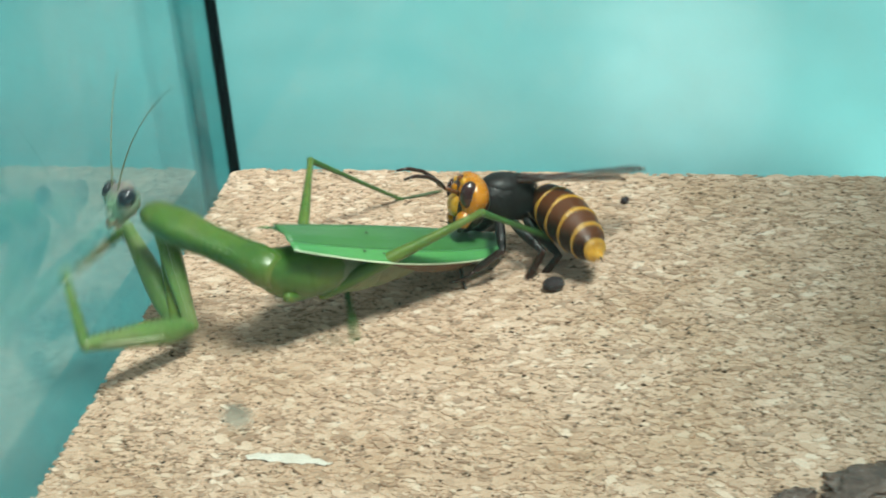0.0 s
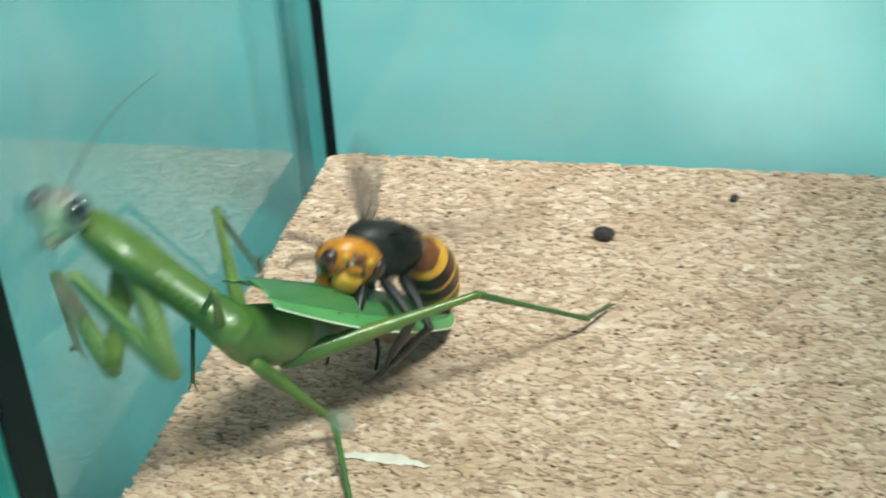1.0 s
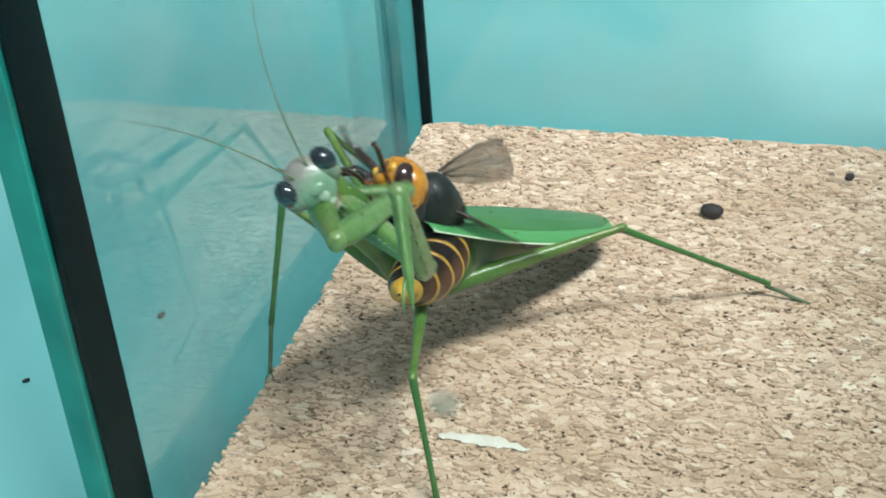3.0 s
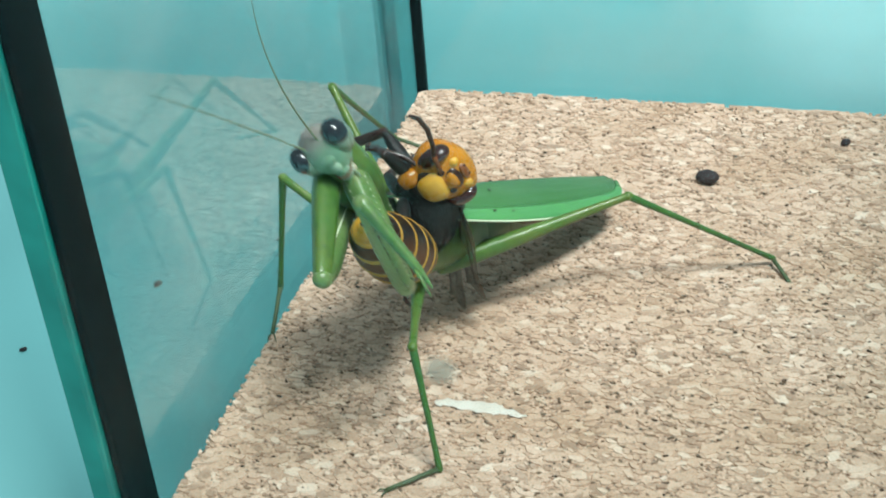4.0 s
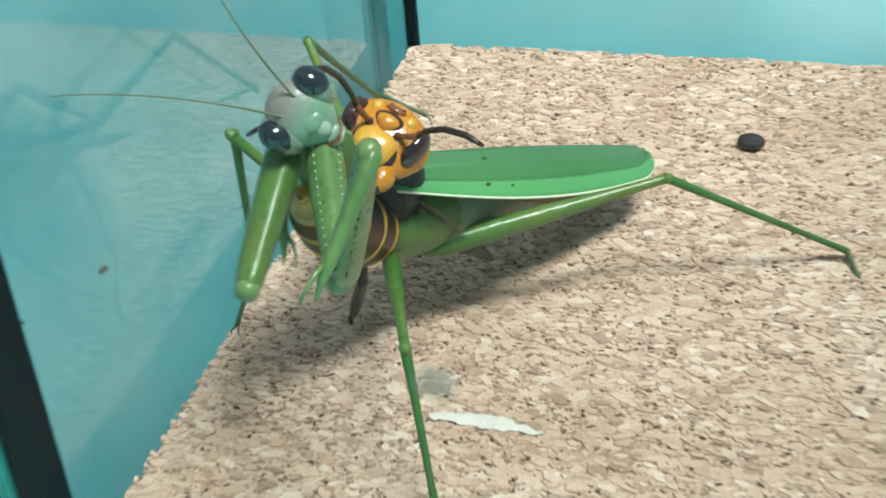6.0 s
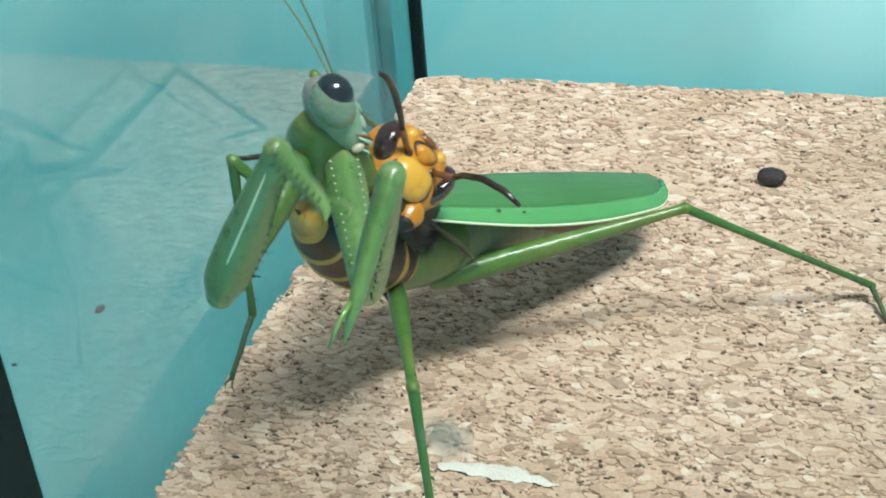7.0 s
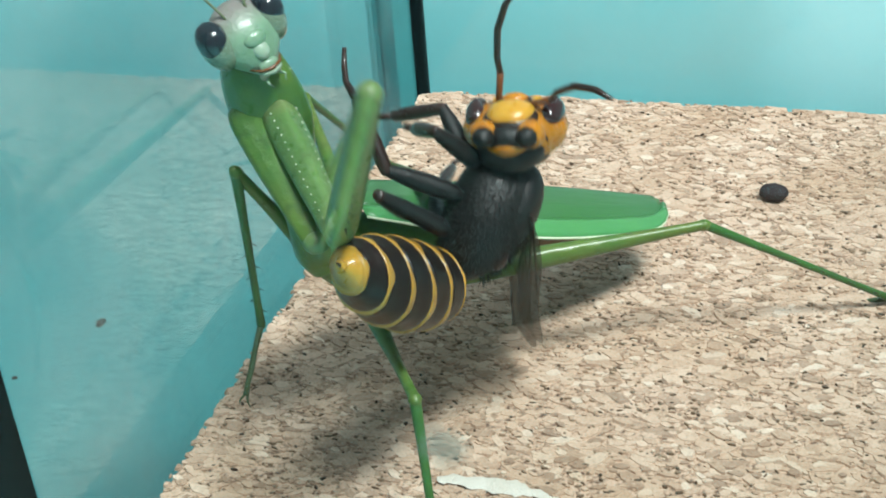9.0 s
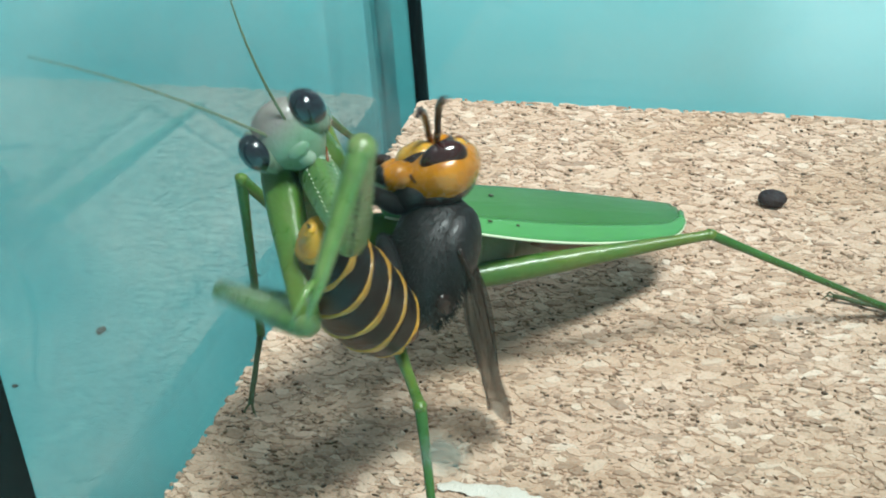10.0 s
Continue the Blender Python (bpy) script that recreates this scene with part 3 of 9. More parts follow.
        part("palp", tube([(side * 0.5, 1.6, -3.5), (side * 0.85, 2.0, -4.1), (side * 0.6, 1.9, -4.6)], [0.13, 0.12, 0.06]), FACE, head)
        part("face_ridge", loft(smooth_rings([(-0.2, 0.03, 0.03), (0.3, 0.2, 0.16), (2.0, 0.18, 0.18), (3.0, 0.05, 0.05)]), 8), CREAM, head, "pale ridge of the face").matrix_basis = pose(side * 0.85 * MM, 3.12 * MM, 0.3 * MM, -107, 0, side * 8)
    for x, z in ((0, 0.9), (-0.45, 1.4), (0.45, 1.4)):
        part("ocellus", blob(x, 2.75, z, 0.2, 0.15, 0.2, 2), MOUTH, head)

    for name in ("right", "left"):
        p["fore_coxa", name] = part("fore_coxa", loft(smooth_rings([(-0.6, 0.7, 0.8), (0.6, 1.6, 1.8), (5, 1.65, 1.85), (11, 1.3, 1.45), (14.4, 1.1, 1.2), (15.5, 0.6, 0.6)]), 16, None, 1.35), LIME if name == "left" else GREEN, thing)
        part("trochanter", blob(0, 14.9, -0.1, 1.1, 1.0, 1.2, 3), LIME, p["fore_coxa", name], "")
        part("edge_beads", bead_rows(), BEAD, p["fore_coxa", name], "rows of tiny white beads")
        part("spine_row", spine_row(2, 13, 9, 1.2, 0.25, 0.35, 0.1, 0.1), PALELINE, p["fore_coxa", name], "row of tiny pale spines")
        p["fore_femur", name] = part("fore_femur", fore_femur_mesh(), LIME, thing, "thick spiny raptorial thigh")
        part("spine_row", spine_row(4, 17.5, 13, 1.5, 0.4, 0.7, 0.35, 0.11), SPINE, p["fore_femur", name], "dark-tipped spines")
        part("knee", blob(0, 18.8, 0.05, 0.92, 0.9, 1.0, 3), LIME, p["fore_femur", name])
        part("groove", tube([(0.9, 3.5, 0.75), (0.95, 8, 0.7), (0.85, 13, 0.55), (0.75, 17, 0.45)], [0.1, 0.16, 0.14, 0.06], 6), PALELINE, p["fore_femur", name], "pale line along the thigh")
        tib = p["fore_tibia", name] = part("fore_tibia", loft(smooth_rings([(-0.4, 0.5, 0.5), (0.4, 0.75, 0.8), (4, 0.65, 0.8), (8, 0.5, 0.6), (9.6, 0.3, 0.35, -0.3), (11, 0.06, 0.06, -0.9)]), 12, None, 1.3), LIME, thing, "hooked spiny shin")
        part("spine_row", spine_row(1.5, 8.5, 9, 0.6, 0.3, 0.6, 0.45, 0.1), SPINE, tib, "dark-tipped spines")
        part("foot", tube([(0.3, 8.4, 0.2), (0.5, 9.2, 0.9), (0.7, 10.2, 0.9), (0.8, 11.4, 0.3)], [0.24, 0.2, 0.15, 0.1]), LIME, tib, "slender jointed foot")

    for name, fl, tl, thick in (("mid_left", 17.0, 15.0, 0.95), ("mid_right", 17.0, 17.5, 0.95), ("hind_left", 26.0, 25.5, 1.25), ("hind_right", 26.5, 27.0, 1.25)):
        kind = name.split("_")[0]
        p[name, "femur"] = part(kind + "_femur", loft(smooth_rings([(-0.8, 0.6, 0.6), (0.6, thick * 0.95, thick), (fl * 0.3, thick * 0.9, thick), (fl * 0.7, thick * 0.55, thick * 0.62), (fl * 0.95, 0.5, 0.55), (fl, 0.62, 0.62), (fl + 0.6, 0.3, 0.3)]), 10), GREEN, thing, "slender green walking thigh")
        shin = p[name, "tibia"] = part(kind + "_tibia", loft(smooth_rings([(-0.4, 0.35, 0.35), (0.3, 0.52, 0.52), (tl * 0.3, 0.42, 0.42), (tl * 0.8, 0.36, 0.36), (tl, 0.42, 0.42), (tl + 0.3, 0.2, 0.2)]), 8), DEEP, thing, "thin dark green shin")
        bm = bmesh.new()
        for k in range(7):
            y = tl * (0.45 + 0.075 * k)
            cone(bm, (0.3 * (-1) ** k, y, 0.1), (0.85 * (-1) ** k, y + 0.5, 0.25), 0.09)
        part("spur_row", bm, SPINE, shin)
        foot = p[name, "foot"] = part(kind + "_foot", tube([(0, 0, 0), (0, 2.4, 0.1), (0, 4.2, 0), (0, 5.6, 0.1), (0, 6.8, 0)], [0.34, 0.28, 0.3, 0.26, 0.3]), TARSUS, thing, "jointed dusky foot")
        for side in (-1, 1):
            part("claw", tube([(side * 0.1, 6.7, 0), (side * 0.45, 7.4, 0.15), (side * 0.6, 7.9, -0.3)], [0.13, 0.1, 0.03], 5), TARSUS, foot)
    return thing, p


# ---- hornet ----
def hornet():
    thing = tagged(new("giant_hornet"), "giant hornet with orange head, black thorax and banded tail", "insect")
    p = {}
    # thing frame: origin at the neck, +Y to the waist, +Z the back
    part("thorax", blob(0, 6.0, 0, 3.7, 6.3, 3.75, 4, lambda v: Vector((v.x, v.y, v.z * (1.0 - 0.18 * v.y)))), SHADE, thing, "furry black thorax")
    part("shoulder_plate", blob(0, 4.6, 1.7, 3.2, 4.3, 2.4, 3), SHADE, thing, "dark brown-black back plate")
    part("scutellum", blob(0, 9.0, 2.3, 2.4, 1.4, 1.0, 3), UMBER, thing, "dark brown back plate")
    bm = bmesh.new()
    rng = random.Random(3)
    for k in range(3200):
        a, y = rng.uniform(0, math.tau), rng.uniform(0.6, 11.4)
        r = math.sqrt(max(0.05, 1 - ((y - 6.0) / 6.4) ** 2))
        x, z = 3.7 * r * math.cos(a), 3.75 * r * math.sin(a)
        cone(bm, (x * 0.97, y, z * 0.97), (x * 1.12 + rng.uniform(-0.25, 0.25), y + rng.uniform(0.1, 1.0), z * 1.12 + rng.uniform(-0.25, 0.25)), 0.04)
    tagged(part("fur", bm, FUZZ, thing, "short dark bristles"), kind="stuff")

    # head: origin at the neck, +Y forward, +X its own right
    def skull(v):
        low = max(0.0, -v.z)
        v.x *= 1.0 - 0.42 * low ** 1.4
        v.y *= 1.0 - 0.18 * low
        v.y += 0.18 * low
        if v.y > 0:
            v.y *= 0.72
        v.z *= 1.0 + 0.06 * low
        v.x *= 1.0 + 0.06 * math.sin(v.z * 3)
        return v

    head = p["head"] = part("head", blob(0, 2.5, -0.2, 4.6, 3.2, 4.3, 4, skull), AMBER, thing, "large orange head")
    part("suture", blob(0, 3.95, -1.1, 2.55, 1.35, 2.2, 4), UMBER, head, "dark seam round the face shield")

    def shield(v):
        v.x *= 1.0 + 0.16 * v.z
        v.x = math.copysign(abs(v.x) ** 0.8, v.x)
        v.z = math.copysign(abs(v.z) ** 0.8, v.z)
        return v

    part("clypeus", blob(0, 4.3, -1.1, 2.15, 1.3, 1.85, 4, shield), YELLOW, head, "domed yellow face shield")
    part("frons_seam", blob(0, 4.2, 1.55, 1.45, 0.8, 1.15, 3, lambda v: Vector((v.x * (1 + 0.3 * v.z), v.y, v.z))), UMBER, head, "brown seam of the brow")
    part("frons", blob(0, 4.4, 1.5, 1.2, 0.8, 0.92, 3, lambda v: Vector((v.x * (1 + 0.35 * v.z), v.y, v.z))), AMBER, head, "raised orange brow plate")
    part("brow_mark", blob(0, 3.3, 3.0, 1.3, 1.1, 0.6, 3), RUST, head, "brown mark round the simple eyes")
    part("mouth_gap", blob(0, 3.3, -3.5, 1.9, 1.35, 1.1, 3), SHADE, head, "black mouth between the jaws")
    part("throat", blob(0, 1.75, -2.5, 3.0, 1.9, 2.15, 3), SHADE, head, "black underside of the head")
    part("occiput", blob(0, 0.7, -0.1, 3.3, 1.6, 3.1, 3), UMBER, head, "dark brown back of the head")
    for x, z in ((0, 2.75), (-0.6, 3.3), (0.6, 3.3)):
        part("ocellus", blob(x, 4.05 - abs(z - 2.7) * 0.6, z, 0.28, 0.25, 0.28, 2), HEYE, head)
    for side in (-1, 1):
        def kidney(v, s=side):
            notch = 0.5 * math.exp(-((v.z - 0.15) / 0.4) ** 2)
            if v.x * s < 0:
                v.x *= 1 - notch
            v.x += s * 0.14 * v.z
            return v
        part("eye_rim", blob(side * 3.18, 3.3, 0.7, 1.22, 1.42, 2.2, 4, kidney), UMBER, head, "brown rim of the eye")
        part("eye", blob(side * 3.27, 3.5, 0.75, 1.14, 1.4, 2.05, 4, kidney), HEYE, head, "dark brown kidney-shaped eye")
        part("brow_patch", blob(side * 1.75, 3.75, 2.55, 0.62, 0.6, 0.7, 3), YELLOW, head, "yellow patch beside the brow")
        part("socket", blob(side * 1.45, 4.35, 0.75, 0.55, 0.45, 0.6, 2), UMBER, head, "dark feeler socket")
        part("cheek_seam", tube([(side * 2.3, 4.1, -2.35), (side * 2.9, 3.5, -2.4), (side * 3.3, 2.6, -2.3)], [0.12, 0.2, 0.1], 6), UMBER, head, "dark seam above the jaw")
        jaw = part("mandible", loft(smooth_rings([(-0.8, 0.75, 0.9), (0.2, 1.3, 1.25), (1.1, 1.2, 1.1), (1.9, 0.75, 0.7)]), 14), AMBER, head, "broad orange jaw")
        jaw.matrix_basis = pose(side * 2.1 * MM, 3.6 * MM, -2.75 * MM, -72, 0, side * 30)
        part("jaw_teeth", loft([(1.6, 0.7, 0.66), (1.66, 1.0, 0.94), (1.98, 0.8, 0.75), (2.6, 0.25, 0.25)], 14), SHADE, jaw, "black jaw tip")
        antenna = p["antenna", "right" if side > 0 else "left"] = part("antenna", tube([(0, 0, 0), (0, 1.4, 0.1), (0, 3.2, 0.3)], [0.26, 0.3, 0.32], 8), RUST, head, "rusty elbowed feeler")
        antenna.matrix_basis = look((side * 1.4 * MM, 4.5 * MM, 0.8 * MM), (side * 2.0 * MM, 5.25 * MM, 1.45 * MM)) @ pose(0, 0, 0, -90, 0, 0)
        part("flagellum", tube([(0, 3.1, 0.3), (0, 4.4, 0.9), (0, 7.0, 1.3), (0, 9.6, 0.9), (0, 11.4, 0.0)], [0.27, 0.3, 0.33, 0.31, 0.18], 8), UMBER, antenna, "dark brown whip of the feeler")

    # tail: origin at the waist, +Y to the tip, sagging tip
    gaster = p["gaster"] = part("gaster", loft(smooth_rings([(-0.6, 0.5, 0.5), (0.4, 0.6, 0.6), (1.2, 1.2, 1.2)]), 12), UMBER, thing, "brown and yellow banded tail")
    sizes = (1.3, 3.4, 4.0, 4.15, 3.85, 3.1, 1.9, 0.45)
    ends = (0.8, 3.4, 6.5, 9.6, 12.6, 15.2, 17.2, 18.4)

    def sag(y):
        return -0.013 * y * y

    for k in range(7):
        a, b, ra, rb = ends[k], ends[k + 1], sizes[k], sizes[k + 1]
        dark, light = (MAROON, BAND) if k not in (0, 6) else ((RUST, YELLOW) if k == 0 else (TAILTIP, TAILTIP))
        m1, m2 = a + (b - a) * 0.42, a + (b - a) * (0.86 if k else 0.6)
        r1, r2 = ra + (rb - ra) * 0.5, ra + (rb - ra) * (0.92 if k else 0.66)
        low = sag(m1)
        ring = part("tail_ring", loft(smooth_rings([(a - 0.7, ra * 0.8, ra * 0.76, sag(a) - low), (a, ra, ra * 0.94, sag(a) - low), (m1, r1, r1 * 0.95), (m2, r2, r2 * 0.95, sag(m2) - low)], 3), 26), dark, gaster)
        ring.location.z = low * MM
        band = loft(smooth_rings([(m2 - 0.12, r2 * 1.0, r2 * 0.95, sag(m2)), (m2 + 0.2, r2 * 1.02, r2 * 0.97, sag(m2)), (b, rb * 1.015, rb * 0.965, sag(b)), (b + 0.22, rb * 0.93, rb * 0.88, sag(b))], 3), 44)
        for v in band.verts:
            # the front rim waves, with a notch on the back, and thins out on the belly
            turn = math.atan2(v.co.z - sag(b) * MM, v.co.x)
            near = max(0.0, 1 - (v.co.y / MM - m2 + 0.12) / 0.5)
            v.co.y -= near * MM * (0.22 * math.sin(turn * 4 + k) + 0.4 * noise.noise(Vector((turn * 2, k * 3.1, 0))) + 0.15 * math.sin(turn))
        part("tail_band", band, light, gaster, "yellow band")
    part("sting", loft([(18.0, 0.42, 0.42, sag(18.0)), (18.6, 0.2, 0.2, sag(18.6)), (19.3, 0.03, 0.03, sag(19.3))], 8), UMBER, gaster, "short dark sting")

    def wing_mesh(length, wide):
        bm = bmesh.new()
        up, low = [], []
        for i in range(21):
            s = i / 20
            edge = 0.55 * wide * (s * 6) ** 0.5 / 6 ** 0.5 * (1 if s < 0.82 else math.sqrt(max(0.0, 1 - ((s - 0.82) / 0.185) ** 2)))
            rows = []
            for k, f in enumerate((-0.35, 0.0, 0.35, 1.0)):
                rows.append(((f * edge * 1.3) * MM, s * length * MM, (0.25 * math.sin(k * 2 + s * 9)) * MM))
            up.append([bm.verts.new(v) for v in rows])
            low.append([bm.verts.new((x, y, z - 0.09 * MM)) for x, y, z in rows])
        for layer in (up, low):
            for a, b in zip(layer, layer[1:]):
                for k in range(3):
                    bm.faces.new((a[k], a[k + 1], b[k + 1], b[k]))
        for a, b, c, d in zip(up, up[1:], low, low[1:]):
            bm.faces.new((a[0], b[0], d[0], c[0]))
            bm.faces.new((a[3], b[3], d[3], c[3]))
        bmesh.ops.recalc_face_normals(bm, faces=bm.faces[:])
        return bm

    for name in ("right", "left"):
        w = p["wing", name] = part("wing", wing_mesh(21.5, 7.0), MEMBRANE, thing, "smoky brown see-through wing")
        part("wing_vein", tube([(-0.5, 0, 0.1), (-1.1, 6, 0.2), (-1.5, 13, 0.15), (-1.2, 19, 0.1), (0, 21.2, 0)], [0.26, 0.2, 0.16, 0.12, 0.06], 6), UMBER, w, "dark leading vein")
        part("wing_vein", tube([(0, 0, 0.05), (0.3, 6.5, 0.15), (0.9, 13, 0.1), (1.9, 18.5, 0.05)], [0.18, 0.13, 0.1, 0.05], 6), UMBER, w)
        part("wing_vein", tube([(0.3, 1, 0.05), (1.5, 6.5, 0.1), (2.7, 12.5, 0.1)], [0.15, 0.11, 0.05], 6), UMBER, w)

    for name, fl, tl in (("fore", 5.6, 5.2), ("mid", 6.6, 6.4), ("hind", 7.8, 8.2)):
        for side in ("right", "left"):
            p[name, side, "femur"] = part(name + "_thigh", loft(smooth_rings([(-0.6, 0.5, 0.5), (0.5, 0.85, 0.85), (fl * 0.5, 0.8, 0.9), (fl * 0.9, 0.6, 0.6), (fl + 0.4, 0.35, 0.35)]), 9), SHADE, thing, "dark hornet thigh")
            shin = p[name, side, "shin"] = part(name + "_shin", loft(smooth_rings([(-0.4, 0.4, 0.4), (0.4, 0.6, 0.6), (tl * 0.7, 0.7, 0.65), (tl, 0.55, 0.5), (tl + 0.3, 0.3, 0.3)]), 9), UMBER, thing, "dark brown hornet shin")
            part("foot", tube([(0, tl, 0), (0, tl + 1.9, -0.2), (0, tl + 3.2, 0.2), (0, tl + 4.6, 0.8)], [0.36, 0.3, 0.27, 0.2], 7), UMBER, shin, "dark jointed foot")
    return thing, p


mantis_thing, M = mantis()
hornet_thing, H = hornet()


# ---- what moves ----
def motions():
    walk(mantis_thing, [
        (0, pose(0.02414, -0.06260, 0.01588, -19.3, 3.3, -42.0)),
        (0.5, pose(0.01988, -0.07048, 0.02437, -30.6, 1.1, -42.5)),
        (0.7, pose(0.01844, -0.07410, 0.01906, -27.6, -0.0, -37.5)),
        (1, pose(0.01584, -0.09108, 0.02302, -29.0, 7.0, -26.8)),
        (1.2, pose(0.01835, -0.08020, 0.02152, -30.4, -0.0, -21.6)),
        (1.5, pose(0.01617, -0.07966, 0.02132, -28.4, -0.0, -22.5)),
        (2, pose(0.01225, -0.08043, 0.02308, -26.4, -0.0, -30.5)),
        (3.5, pose(0.02176, -0.07547, 0.01872, -20.1, -0.0, -23.1)),
        (4, pose(0.01896, -0.07690, 0.01792, -17.9, -0.0, -28.0)),
        (4.5, pose(0.01662, -0.07763, 0.01795, -17.5, -0.0, -31.4)),
        (5, pose(0.01678, -0.07736, 0.01828, -18.0, -0.0, -31.4)),
        (6.5, pose(0.01772, -0.07918, 0.01903, -17.4, 0.8, -31.4)),
        (7, pose(0.01762, -0.07893, 0.02001, -18.2, 0.7, -30.7)),
        (7.5, pose(0.01798, -0.07863, 0.01965, -17.8, 0.7, -27.6)),
        (8, pose(0.01759, -0.07903, 0.01978, -17.5, 0.8, -27.0)),
        (8.5, pose(0.01586, -0.07881, 0.01957, -17.7, 0.6, -32.8)),
        (9, pose(0.01440, -0.07885, 0.02123, -19.2, 0.6, -36.5)),
        (9.3, pose(0.01450, -0.07871, 0.02225, -20.2, 0.7, -37.3)),
        (9.5, pose(0.01466, -0.07856, 0.02299, -21.1, 0.7, -38.5)),
        (10, pose(0.01598, -0.07834, 0.02194, -20.0, 0.6, -37.6)),
    ])
    walk(M["pronotum"], [
        (0, pose(-0.00000, 0.00000, 0.00000, 0.4, 7.0, 108.9)),
        (0.5, pose(-0.00000, -0.00000, 0.00000, 22.5, 6.1, 131.8)),
        (0.7, pose(0.00000, 0.00000, 0.00000, 2.9, -0.3, 167.4)),
        (1, pose(-0.00000, 0.00000, -0.00000, 16.3, 2.2, 119.6)),
        (1.2, pose(0.00000, 0.00000, 0.00000, 47.6, -6.8, 107.9)),
        (1.5, pose(0.00000, 0.00000, 0.00000, 54.5, 23.6, 177.5)),
        (2, pose(0.00000, 0.00000, 0.00000, 38.3, 26.5, 179.8)),
        (3.5, pose(-0.00026, 0.00271, -0.00174, 33.3, 11.8, -166.9)),
        (4, pose(-0.00008, 0.00124, -0.00134, 48.8, 12.6, -162.2)),
        (4.5, pose(0.00002, 0.00040, -0.00053, 55.8, 15.6, -161.5)),
        (5, pose(-0.00119, 0.00273, -0.00252, 40.8, 7.9, -149.7)),
        (6.5, pose(-0.00042, 0.00133, -0.00159, 49.6, 8.9, -152.2)),
        (7, pose(-0.00067, 0.00152, -0.00194, 49.8, 6.1, -149.2)),
        (7.5, pose(-0.00099, 0.00139, -0.00199, 49.2, 0.1, -144.4)),
        (8, pose(-0.00047, 0.00082, -0.00141, 56.0, 1.5, -148.2)),
        (8.5, pose(0.00000, 0.00000, 0.00000, 66.3, 19.8, -164.7)),
        (9, pose(0.00000, 0.00000, 0.00000, 63.9, 17.3, -155.1)),
        (9.3, pose(-0.00002, 0.00012, -0.00019, 59.3, 14.0, -149.0)),
        (9.5, pose(-0.00014, 0.00040, -0.00054, 53.7, 12.5, -144.9)),
        (10, pose(-0.00073, 0.00139, -0.00152, 45.0, 9.8, -142.6)),
    ])
